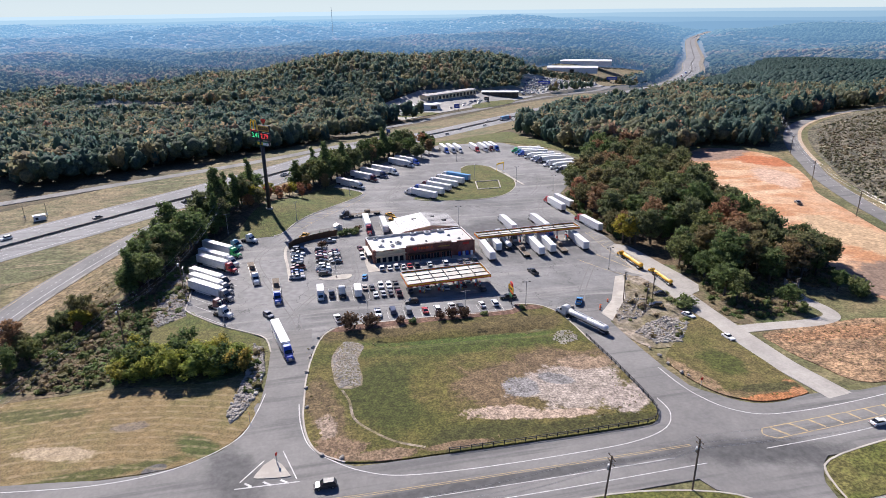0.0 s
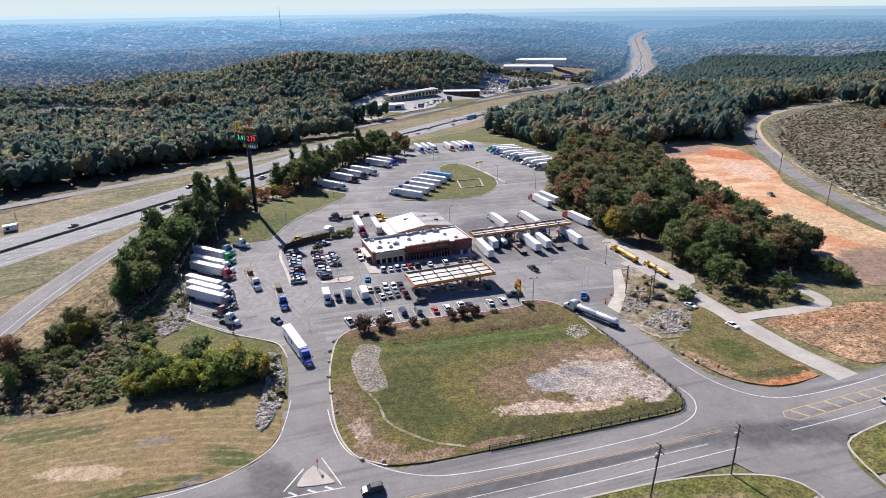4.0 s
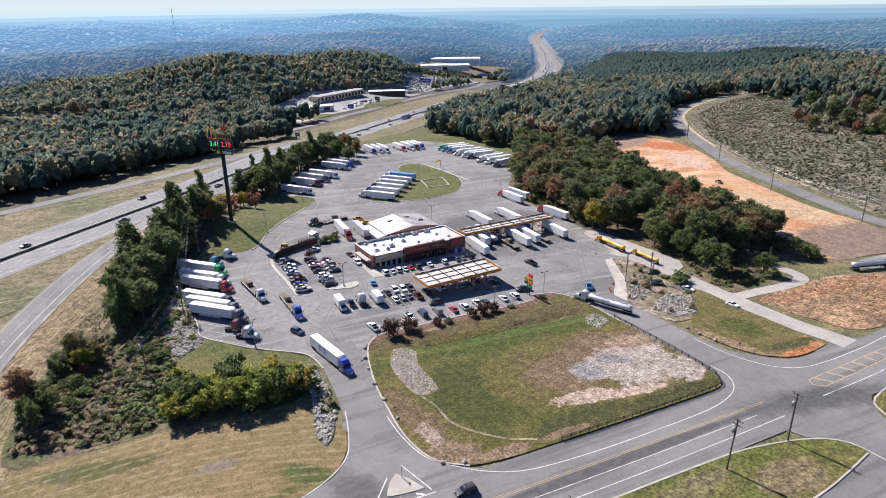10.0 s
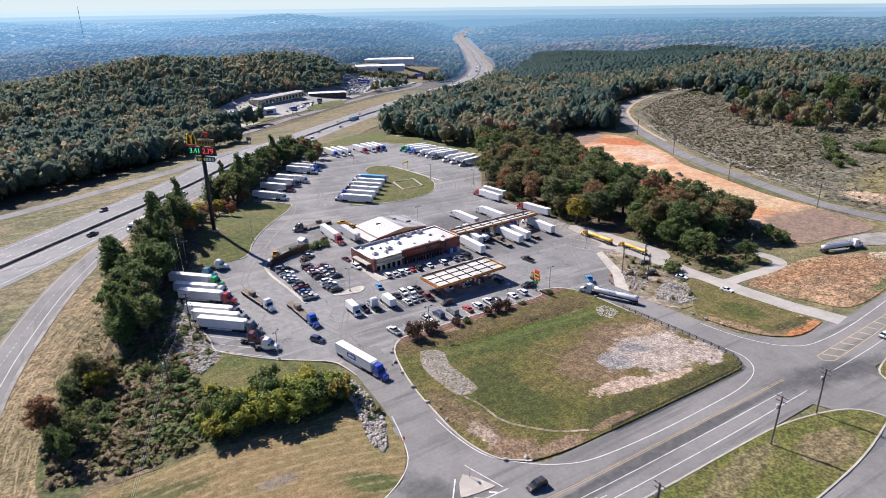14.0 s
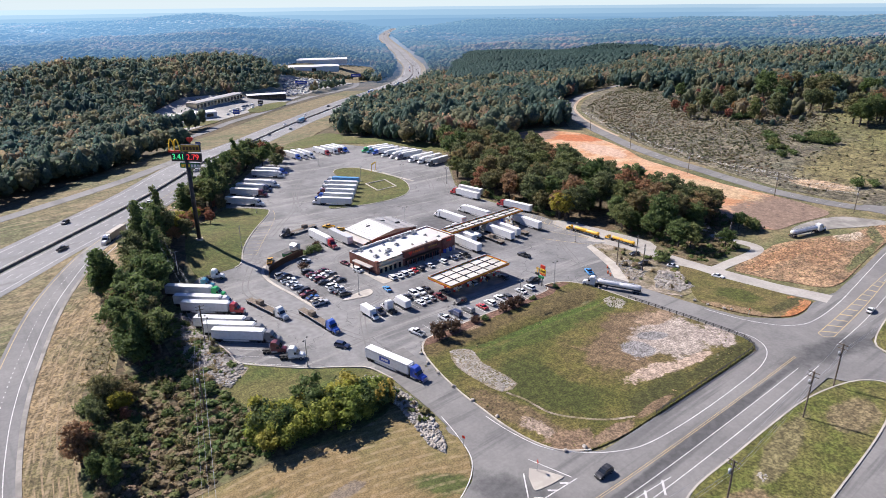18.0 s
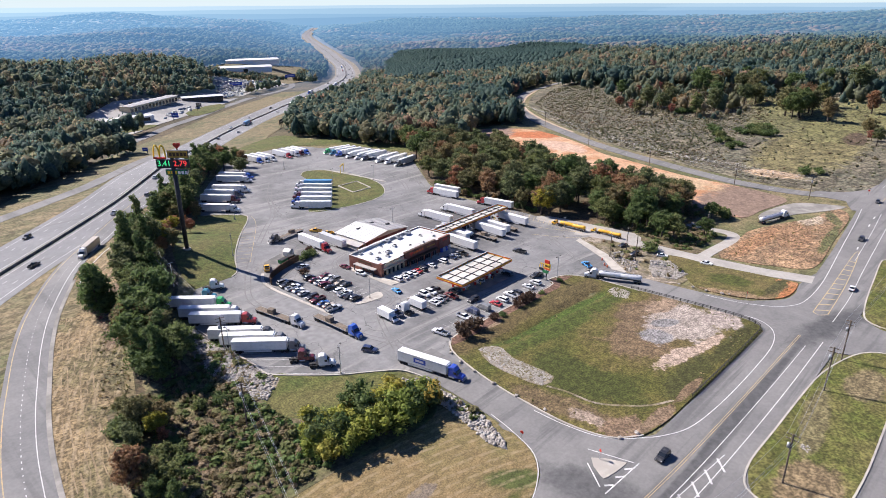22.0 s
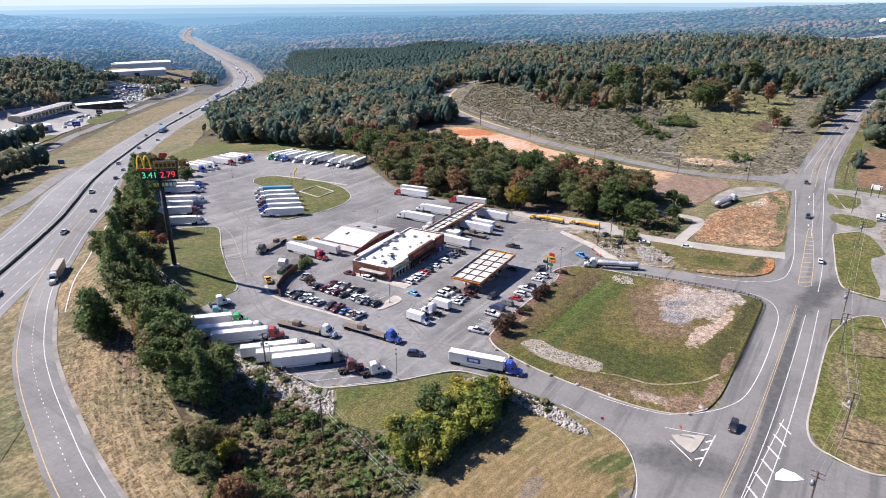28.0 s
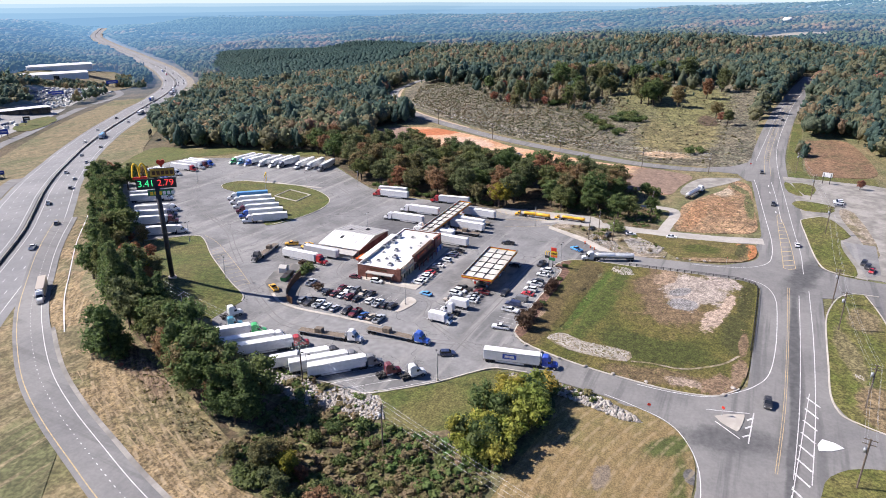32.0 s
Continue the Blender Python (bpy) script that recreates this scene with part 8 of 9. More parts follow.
# the tyre shop behind it
shed = thing("tyre_shop", 50, 274.8, -3.0, "low workshop with a pale metal gable roof and brick base", "building", "", 4)
part("wall", bx(-12.5, 12.5, -9.6, -9.3, 0, 4.4), M["brick"], shed)
part("wall", bx(-12.5, 12.5, 9.3, 9.6, 0, 4.4), M["cream"], shed)
part("wall", bx(-12.5, -12.2, -9.3, 9.3, 0, 4.4), M["cream"], shed)
part("wall", bx(12.2, 12.5, -9.3, 9.3, 0, 4.4), M["brick"], shed)
# the west slope takes the paler roof colour, the east slope the greyer
for s in (-1, 1):
    part("roof_slope", profile([(0, 6.3), (s * 13.2, 4.45), (s * 13.2, 4.65), (0, 6.5)], 10.0, 10.0, 0), M["metal_roof_w"] if s < 0 else M["metal_roof"], shed, "standing seam metal roof")
    for k in range(10):
        y = -9 + 2 * k
        part("roof_seam", profile([(s * 0.1, 6.49), (s * 13.15, 4.66), (s * 13.15, 4.74), (s * 0.1, 6.57)], 0.05, 0.05, 0), M["deck_metal"], shed, "", (0, y, 0))
for y in (-9.6, 9.3):
    part("gable", profile([(-12.4, 4.4), (12.4, 4.4), (0, 6.28)], 0.15, 0.15, 0), M["cream"], shed, "", (0, y + 0.15, 0))
for x, y in ((-5, 3), (4, 4), (8, -2)):
    part("roof_vent", bx(x - 1, x + 1, y - 0.5, y + 0.5, 5.1, 6.4 - abs(x) * 0.06, bevel=0.05), M["dark_steel"], shed)
part("lean_to_roof", profile([(-12.5, 3.9), (-16.8, 3.2), (-16.8, 3.35), (-12.5, 4.05)], 9.0, 9.0, 0), M["metal_roof"], shed, "grey lean-to roof")
part("lean_to_wall", bx(-16.5, -16.25, -8.6, 8.6, 0, 3.2), M["cream"], shed)
for k in range(3):
    part("bay_door", bx(-16.6, -16.51, -7.8 + 5.4 * k, -4.0 + 5.4 * k, 0, 2.8), M["steel"], shed, "grey roller door")
part("red_awning", bx(-17.5, -11, -13.4, -10.4, 2.4, 2.75, bevel=0.05), M["orange_band"], shed, "faded red container roof")
part("red_container", bx(-17.3, -11.2, -13.2, -10.6, 0.1, 2.4, bevel=0.04), M["red"], shed)


# fuel canopies
def canopy(name, x0, x1, y0, y1, top, cols, nx, ny, label, turn):
    cx, cy = (x0 + x1) / 2, (y0 + y1) / 2
    g = H(cx, cy)
    root = thing(name, cx, cy, g, label, "fuel canopy", "", turn)
    t, w, d = top - g, (x1 - x0) / 2, (y1 - y0) / 2
    for s in (-1, 1):
        for nm, a, b, m, e in (("fascia", t - 1.15, t - 0.12, "orange_band", 0.0), ("fascia_stripe", t - 0.75, t - 0.45, "yellow", 0.03), ("fascia_stripe", t - 1.14, t - 0.92, "red", 0.03), ("fascia_cap", t - 0.12, t, "deck_metal", 0.04)):
            part(nm, bx(-w - e, w + e, s * d - 0.14 - e, s * d + 0.14 + e, a, b), M[m], root)
            part(nm, bx(s * w - 0.14 - e, s * w + 0.14 + e, -d + 0.15 + e, d - 0.15 - e, a, b), M[m], root)
    part("soffit", bx(-w + 0.15, w - 0.15, -d + 0.15, d - 0.15, t - 1.12, t - 1.0), M["white"], root)
    px_, py_ = (2 * w - 0.5) / nx, (2 * d - 0.5) / ny
    for i in range(nx):
        for j in range(ny):
            a, b = -w + 0.25 + i * px_, -d + 0.25 + j * py_
            part("deck_panel", bx(a + 0.1, a + px_ - 0.1, b + 0.1, b + py_ - 0.1, t - 0.99, t - 0.62, bevel=0.03), M["canopy_panel"], root)
    # beams coloured dark to draw the shadow gaps between deck panels
    for j in range(1, ny):
        part("deck_beam", bx(-w + 0.2, w - 0.2, -d + 0.25 + j * py_ - 0.09, -d + 0.25 + j * py_ + 0.09, t - 0.99, t - 0.4), M["dark_steel"], root)
    for i in range(1, nx):
        part("deck_beam", bx(-w + 0.25 + i * px_ - 0.12, -w + 0.25 + i * px_ + 0.12, -d + 0.2, d - 0.2, t - 0.99, t - 0.36), M["dark_steel"], root)
    n = int(2 * w / 1.5)
    for i in range(n):
        a = -w + 0.6 + i * (2 * w - 1.2) / (n - 1)
        part("fascia_strut", profile([(d - 0.15, t - 0.95), (d - 0.15, t - 0.15), (d - 0.95, t - 0.95)], 0.06, 0.06, 0), M["steel"], root, "", None).matrix_basis = pose(a, 0, 0, 0, 0, 90)
    for x in cols:
        for s in (-1, 1) if d > 5 else (0,):
            y = s * d * 0.42
            c = part("column", bx(x - cx - 0.25, x - cx + 0.25, y - 0.25, y + 0.25, 0, t - 1.1), M["white"], root)
            part("column_wrap", bx(x - cx - 0.3, x - cx + 0.3, y - 0.3, y + 0.3, 0.1, 1.4, bevel=0.03), M["red"], c)
    return root


canopy("car_fuel_canopy", 29.4, 60.2, 202.8, 214.6, 4.2, (34.5, 41.5, 48.5, 55.5), 6, 3, "wide fuel canopy with red and yellow fascia over the pumps", 4)
canopy("diesel_canopy", 67.3, 114.2, 247.4, 253.6, 3.1, (71, 77, 82, 87.5, 93.5, 99, 105, 110.5), 9, 2, "long narrow diesel canopy with orange fascia", 3)


def pump(kind):
    root = new("fuel_pump")
    part("base", bx(-1.2, 1.2, -0.6, 0.6, 0, 0.18, bevel=0.05), M["concrete"], root)
    b = part("cabinet", bx(-0.55, 0.55, -0.3, 0.3, 0.18, 1.9, bevel=0.04), M["white"], root)
    part("screen", bx(-0.3, 0.3, -0.33, -0.301, 1.2, 1.6), M["glass"], b)
    part("valance", bx(-0.6, 0.6, -0.34, 0.34, 1.9, 2.2, bevel=0.04), M["red"], b)
    for s in (-1, 1):
        part("nozzle", bx(s * 0.62 - 0.06, s * 0.62 + 0.06, -0.12, 0.12, 0.8, 1.25, bevel=0.03), M["chassis"], b)
        part("bollard", drum("z", 1.0, 0.1, 8), M["yellow"], root, "yellow bollard", (s * 1.5, 0, 0.5))
    return tagged(root, "white fuel pump with red top on a concrete island", "fuel pump")


p0 = pump(0)
spots = [(x, y) for x in (34.5, 41.5, 48.5, 55.5) for y in (206.2, 211.2)] + [(x, 250.5) for x in (74, 79.6, 84.8, 90.5, 96.3, 102, 107.8)]
for k, (x, y) in enumerate(spots):
    m = pose(x + 1.6 if y < 220 else x + 1.2, y, H(x, y) + 0.13, 0, 0, 90)
    if k:
        tagged(copy_thing(p0, m), group="fuel pumps")
    else:
        p0.matrix_basis = m
        tagged(p0, group="fuel pumps")


def lettering(name, text, size, mat, parent, loc, rot):
    cu = bpy.data.curves.new("text", "FONT")
    cu.body, cu.size, cu.extrude, cu.align_x, cu.align_y = text, size, 0.06, "CENTER", "CENTER"
    tmp = bpy.data.objects.new("text", cu)
    scene.collection.objects.link(tmp)
    me = bpy.data.meshes.new_from_object(tmp.evaluated_get(bpy.context.evaluated_depsgraph_get()))
    bpy.data.objects.remove(tmp)
    me.materials.clear()
    me.materials.append(mat)
    ob = new(name, me)
    ob.parent = parent
    ob.matrix_basis = pose(*loc, *rot)
    return ob


# the tall sign
tower = thing("tall_sign", -20.9, 305.2, H(-20.9, 305.2) - 0.3, "very tall dark pole sign with price boards facing the highway", "sign", "", -48)
part("pole", drum("z", 35.5, 0.85, 14), M["dark_steel"], tower, "", (0, 0, 17.7), True)
part("pole_foot", drum("z", 1.0, 1.5, 14), M["concrete"], tower, "", (0, 0, 0.5))
part("inner_mast", bx(-0.5, 0.5, -0.5, 0.5, 35, 40.4), M["dark_steel"], tower)
for z0, z1, x0, x1, m, nm in ((31.4, 33.2, -3.0, 5.0, "green_sign", "lower_board"), (34.0, 37.1, -6.2, 6.2, "dark_steel", "price_board"), (38.0, 40.6, -1.4, 6.2, "gold_sign", "name_board")):
    b = part(nm, bx(x0, x1, -0.6, 0.6, z0, z1, bevel=0.08), M[m], tower)
    part("board_rim", bx(x0 - 0.12, x1 + 0.12, -0.45, 0.45, z0 - 0.12, z1 + 0.12), M["dark_steel"], b)
for s in (-1, 1):
    r = (90, 0, 0) if s < 0 else (90, 0, 180)
    lettering("price_reading", "3.41", 3.1, M["led_green"], tower, (-3.2, s * 0.62, 35.7), r)
    lettering("price_reading", "2.79", 3.1, M["led_red"], tower, (3.0, s * 0.62, 35.7), r)
    for k in range(5):
        part("letter_block", bx(-0.7 + 1.4 * k, 0.3 + 1.4 * k, s * 0.62 - 0.04, s * 0.62 + 0.04, 38.6, 39.9), M["brown_sign"], tower)
    for k in range(6):
        part("letter_block", bx(-2.4 + 1.35 * k, -1.4 + 1.35 * k, s * 0.62 - 0.04, s * 0.62 + 0.04, 31.6, 32.8), M["yellow"] if k < 3 else M["white"], tower)
part("arch_base", bx(-7.2, -2.4, -0.35, 0.35, 37.4, 38.1), M["red"], tower)
bm = bmesh.new()
for k in range(24):
    a = 6.28318 * k / 24
    bm.verts.new((0.085 * 16 * math.sin(a) ** 3, -0.3, 0.085 * (13 * math.cos(a) - 5 * math.cos(2 * a) - 2 * math.cos(3 * a) - math.cos(4 * a))))
f = bm.faces.new(bm.verts)
r = bmesh.ops.extrude_face_region(bm, geom=[f])
bmesh.ops.translate(bm, verts=[v for v in r["geom"] if isinstance(v, bmesh.types.BMVert)], vec=(0, 0.6, 0))
bmesh.ops.recalc_face_normals(bm, faces=bm.faces)
part("heart_mark", bm, M["red"], tower, "plain red heart-shaped mark", (2.4, 0, 42.6))
part("heart_stem", bx(2.1, 2.7, -0.15, 0.15, 41.0, 41.8), M["dark_steel"], tower)

# the sign by the lawn
sg = thing("road_sign_board", 63.9, 190.3, H(63.9, 190.3) + 0.15, "low pole sign with red, yellow and green boards", "sign", "", 90)
for x in (-0.4, 1.2):
    part("post", bx(x - 0.12, x + 0.12, -0.12, 0.12, 0, 6.2), M["dark_steel"], sg)
for z0, z1, x0, x1, m in ((5.2, 6.9, -2.0, 0.6, "yellow"), (6.9, 8.3, -1.6, 0.6, "red"), (4.4, 5.1, -2.0, 0.6, "orange_band"), (2.9, 4.0, -1.2, 1.4, "green_sign"), (3.6, 4.6, 1.1, 3.0, "dark_steel")):
    part("board", bx(x0, x1, -0.2, 0.2, z0, z1, bevel=0.05), M[m], sg)
for k in range(4):
    part("letter_block", bx(-1.7 + 0.55 * k, -1.3 + 0.55 * k, -0.24, 0.24, 5.6, 6.3), M["brown_sign"], sg)
bm = bmesh.new()
for c in (1.5, 2.4):
    pp = [(c + 0.45 * math.cos(a), 4.7 + 1.9 * math.sin(a)) for a in np.linspace(0, 3.1416, 12)]
    for (xa, za), (xb, zb) in zip(pp[:-1], pp[1:]):
        limb(bm, (xa, 0, za), (xb, 0, zb), 0.13, 0.13, 6)
part("double_arch", bm, M["yellow"], sg, "plain yellow double arch")


# lamp posts
def lamp_post():
    root = new("lamp_post")
    part("footing", drum("z", 0.9, 0.3, 10), M["concrete"], root, "", (0, 0, 0.35))
    part("pole", drum("z", 8.6, 0.09, 8), M["steel"], root, "", (0, 0, 4.9))
    for s in (-1, 1):
        a = part("arm", bx(s * 0.5 - 0.45, s * 0.5 + 0.45, -0.05, 0.05, 9.1, 9.2), M["steel"], root)
        part("lamp_head", bx(s * 1.1 - 0.35, s * 1.1 + 0.35, -0.22, 0.22, 9.0, 9.22, bevel=0.04), M["dark_steel"], a)
    return tagged(root, "slim grey lamp post with two lamp heads", "lamp post", "lamp posts in the lot")


lp0 = lamp_post()
for k, (x, y, a) in enumerate(((-31.1, 192.4, 40), (6.1, 224, 0), (68.5, 188, 0), (14, 182.6, 0), (46, 183.8, 0), (66.4, 279, 0), (-8.2, 292.5, 60), (97.6, 367, 30), (99, 421, 0), (121, 357, 0), (-47.4, 224, 90), (134, 330, 0), (112, 214, 0), (-38, 281, 0), (20, 342, 0))):
    m = pose(x, y, H(x, y) + 0.1, 0, 0, a)
    if k:
        copy_thing(lp0, m)
    else:
        lp0.matrix_basis = m


# power poles and wires
def power_pole(h=13.0, arms=2):
    root = new("utility_pole")
    part("pole", drum("z", h + 1, 0.19, 9), M["wood_pole"], root, "", (0, 0, h / 2 - 0.5))
    for k in range(arms):
        c = part("crossarm", bx(-1.3, 1.3, -0.07, 0.07, h - 0.4 - 1.1 * k, h - 0.24 - 1.1 * k), M["wood_pole"], root)
        for x in (-1.15, -0.45, 0.45, 1.15):
            part("insulator", drum("z", 0.22, 0.07, 6), M["steel"], c, "", (x, 0, h - 0.13 - 1.1 * k))
    part("transformer", drum("z", 1.1, 0.33, 10), M["steel"], root, "grey transformer can", (0.5, 0, h - 3.0), True)
    return tagged(root, "weathered wooden utility pole with crossarms", "utility pole", "utility poles")


for c in (-5.9, -3.6):
    part("arch", tube([Vector((c + 1.15 * math.cos(a), 0, 37.9 + 4.8 * math.sin(a))) for a in np.linspace(0, 3.1416, 14)], 0.3), M["yellow"], tower, "plain yellow arch")
pp0 = power_pole()
lines = {"south": [(-27, 93), (7.3, 88.6), (51.6, 92.2), (72, 93), (150, 92), (205.5, 96.5), (262, 103)], "west": [(-92, 92), (-61, 191.5), (-48.5, 225), (-41, 285)], "north": [(246, 150), (249, 190), (258, 247), (286, 309), (326, 376), (384, 462)]}
first = True
for nm, pl in lines.items():
    tops = []
    for k, (x, y) in enumerate(pl):
        q = pl[min(k + 1, len(pl) - 1)]
        o = pl[max(k - 1, 0)]
        a = math.degrees(math.atan2(q[1] - o[1], q[0] - o[0])) + 90
        z = H(x, y)
        lean = 4 if (nm == "south" and k == 2) else 0
        m = pose(x, y, z, 0, 0, a) @ pose(0, 0, 0, lean, 0, 0)
        if first:
            pp0.matrix_basis = m
            first = False
        else:
            copy_thing(pp0, m)
        tops.append([m @ Vector((s, 0, 13.0 - dz)) for s, dz in ((-1.15, 0), (1.15, 0), (-1.15, 1.1), (0.2, 2.6))])
    w = thing("overhead_wires", 0, 0, 0, "thin overhead power wires between the poles", "wires", "overhead wires")
    for a, b in zip(tops[:-1], tops[1:]):
        for p, q in zip(a, b):
            part("wire", tube([p.lerp(q, i / 10) - Vector((0, 0, 1.4 * 4 * i / 10 * (1 - i / 10))) for i in range(11)], 0.024 if nm == "north" else 0.018), M["wire" if nm == "north" else "steel"], w)
for x, y in ((104, 186), (107, 176), (114, 184), (158, 168)):
    copy_thing(pp0, pose(x, y, H(x, y), 0, 0, 20) @ Matrix.Diagonal((0.85, 0.85, 0.85, 1)))

# concrete footing frame and yellow gantry by the island
ff = thing("footing_frame", 0, 0, 0, "low concrete footing frame in the grass", "foundation")
fr = [(96.2, 359.6), (111, 361), (107, 343.5), (93, 342)]
for a, b in zip(fr, fr[1:] + fr[:1]):
    bm = bmesh.new()
    limb(bm, (a[0], a[1], H(*a) + 0.35), (b[0], b[1], H(*b) + 0.35), 0.4, 0.4, 4)
    part("footing_beam", bm, M["concrete"], ff)
gy = thing("height_gantry", 120, 387, H(120, 387), "yellow steel height gantry beside the truck lot", "gantry", "", 35)
for x in (-3.4, 3.4):
    part("post", drum("z", 5.4, 0.16, 8), M["yellow"], gy, "", (x, 0, 2.7))
part("beam", bx(-3.6, 3.6, -0.2, 0.2, 4.6, 5.4), M["yellow"], gy)

# rail fence round the lawn
fence = thing("rail_fence", 0, 0, 0, "dark weathered timber rail fence along the lawn", "fence")
FEN = [(79.7, 163), (80.6, 145), (80.5, 125), (79, 119.4), (75.8, 116.6), (65, 116.2), (44, 116.2), (23, 116.4)]
fl = rounded(FEN, 8, False)
acc, nxt, posts = 0.0, 0.0, []
for a, b in zip(fl[:-1], fl[1:]):
    L = (b - a).length
    while nxt <= acc + L:
        posts.append(a.lerp(b, (nxt - acc) / L))
        nxt += 2.6
    acc += L
for q in posts:
    shared("post", "fence_post", lambda: bx(-0.11, 0.11, -0.11, 0.11, -0.1, 1.15), M["dark_steel"], fence, (q.x, q.y, H(q.x, q.y) + 0.25))
for a, b in zip(posts[:-1], posts[1:]):
    for z in (0.55, 1.0):
        bm = bmesh.new()
        limb(bm, (a.x, a.y, H(a.x, a.y) + 0.25 + z), (b.x, b.y, H(b.x, b.y) + 0.25 + z), 0.09, 0.09, 4)
        part("rail", bm, M["dark_steel"], fence)


# rocks
def stones(name, poly, n, lo, hi, seed, label, gap=0.2, mat="rock"):
    c = np.array(scatter(poly, n, gap, seed))
    g = np.random.default_rng(seed)
    c = c[g.random(len(c)) < 0.6 + 0.4 * np.sin(c[:, 0] * 0.9 + 1.5 * np.sin(c[:, 1] * 0.6)) ** 2]
    r = lo + (hi * 1.3 - lo) * g.random(len(c)) ** 2
    grove(name, c, r, r * 1.3, [lumpy(ICO1, np.random.default_rng(70 + k), 0.26) for k in range(5)], M[mat], seed, label, "rocks", 0.4)


stones("rock_lining", [(5.6, 173), (9.4, 171.8), (11, 169), (8.4, 162.5), (8.8, 156.5), (8.4, 148.6), (2.6, 148.4), (1.4, 156), (1.6, 165)], 2200, 0.15, 0.32, 80, "pale broken rock lining the ditch end", 0.2)
stones("rock_pile", [(68.6, 163), (72, 168.6), (76.8, 168.2), (77, 162), (70.4, 159.2)], 600, 0.15, 0.3, 81, "pale rock at the ditch head")
stones("rock_slope", [(-47.5, 251), (-47, 236), (-45.6, 208.5), (-44.5, 203.5), (-52, 196.5), (-55.5, 204), (-56, 222), (-52, 236)], 3400, 0.17, 0.42, 82, "pale rock slope below the parked trucks", 0.12)
stones("driveway_rocks", [(-21, 178.5), (-18.2, 174.5), (-17.4, 161.6), (-19, 148.7), (-22, 142), (-24.6, 138.5), (-25.8, 143), (-22.8, 157), (-21.6, 168)], 1700, 0.16, 0.42, 83, "pale rocks on the driveway bank")
stones("rubble_rocks", [(112.8, 172), (117.3, 166), (107, 154), (99, 155), (96.5, 163), (103, 168)], 1500, 0.16, 0.42, 84, "broken pale rock and rubble")
stones("concrete_rubble", [(107.6, 188), (116, 184), (103.5, 172.5), (95, 171.5), (97.5, 179)], 420, 0.14, 0.4, 87, "scattered pale concrete rubble", 0.4)
stones("stone_ring", [(21.6, 87.6), (23, 87.2), (24.6, 88.2), (24.2, 89.8), (22.4, 89.6)], 90, 0.12, 0.26, 88, "small heap of white stones on the lawn", 0.15)
stones("plot_debris", [(140, 150), (170, 152), (200, 142), (222, 132), (180, 124), (144, 122)], 900, 0.08, 0.28, 85, "brown clods and dry brush left on the cleared plot", 0.2, "clod")


def boulder(seed):
    V, F = lumpy(ICO2, np.random.default_rng(seed), 0.22)
    ob = new("boulder", mesh_np("boulder", V * np.array((0.75, 0.6, 0.5)), F, M["rock"], False))
    return tagged(ob, "rough grey boulder beside the driveway", "boulder", "boulders along the driveways")


bl = [boulder(90), boulder(91)]
for k, (x, y) in enumerate(((-2.0, 177.5), (-3.8, 172), (-4.8, 166), (-5.8, 158), (-6.2, 150), (-6.0, 141), (95.2, 152), (95.6, 147), (95.4, 142), (96.2, 136.5), (97.2, 134.5), (79, 175), (-3, 121.5), (1.4, 119.5), (84, 184), (-24, 150.5))):
    m = pose(x, y, H(x, y) + 0.45, 0, 0, 47 * k) @ Matrix.Diagonal((0.8 + 0.07 * (k % 5),) * 3 + (1,))
    if k < 2:
        bl[k].matrix_basis = m
    else:
        copy_thing(bl[k % 2], m)

# enclosure, small shed
enc = thing("screen_wall", 0, 0, H(0, 272), "dark timber screen wall round the waste bins", "wall")
wl = rounded([(-11.6, 258.8), (-9.4, 263), (-3.4, 267), (2.6, 269.6), (9, 271.6)], 4, False)
for a, b in zip(wl[:-1], wl[1:]):
    d = (b - a).length
    part("wall_panel", bx(0, d, -0.12, 0.12, 0, 2.7), M["brown_sign"], enc).matrix_basis = pose(a.x, a.y, 0, 0, 0, math.degrees(math.atan2(b.y - a.y, b.x - a.x)))
sh = thing("storage_shed", 10, 280.5, H(10, 280.5) + 0.1, "small white storage shed on the pad", "shed", "", 20)
part("wall_block", bx(-1.7, 1.7, -1.4, 1.4, 0, 2.2), M["white"], sh)
part("roof", profile([(-1.9, 2.2), (1.9, 2.2), (0, 3.0)], 1.55, 1.55, 0), M["metal_roof"], sh)
part("door", bx(-0.6, 0.6, -1.46, -1.401, 0, 1.9), M["steel"], sh)
for k, (x, y, c) in enumerate(((3.5, 274.5, "green_sign"), (7.6, 276, "brown_sign"))):
    bn = thing("waste_bin", x, y, H(x, y) + 0.15, "steel waste skip behind the screen wall", "waste bin", "waste bins", 15)
    part("skip", bx(-1.7, 1.7, -1.0, 1.0, 0.15, 1.6, taper=-0.08), M[c], bn)
    part("lid", bx(-1.75, 1.75, -1.05, 1.05, 1.62, 1.72), M["chassis"], bn)


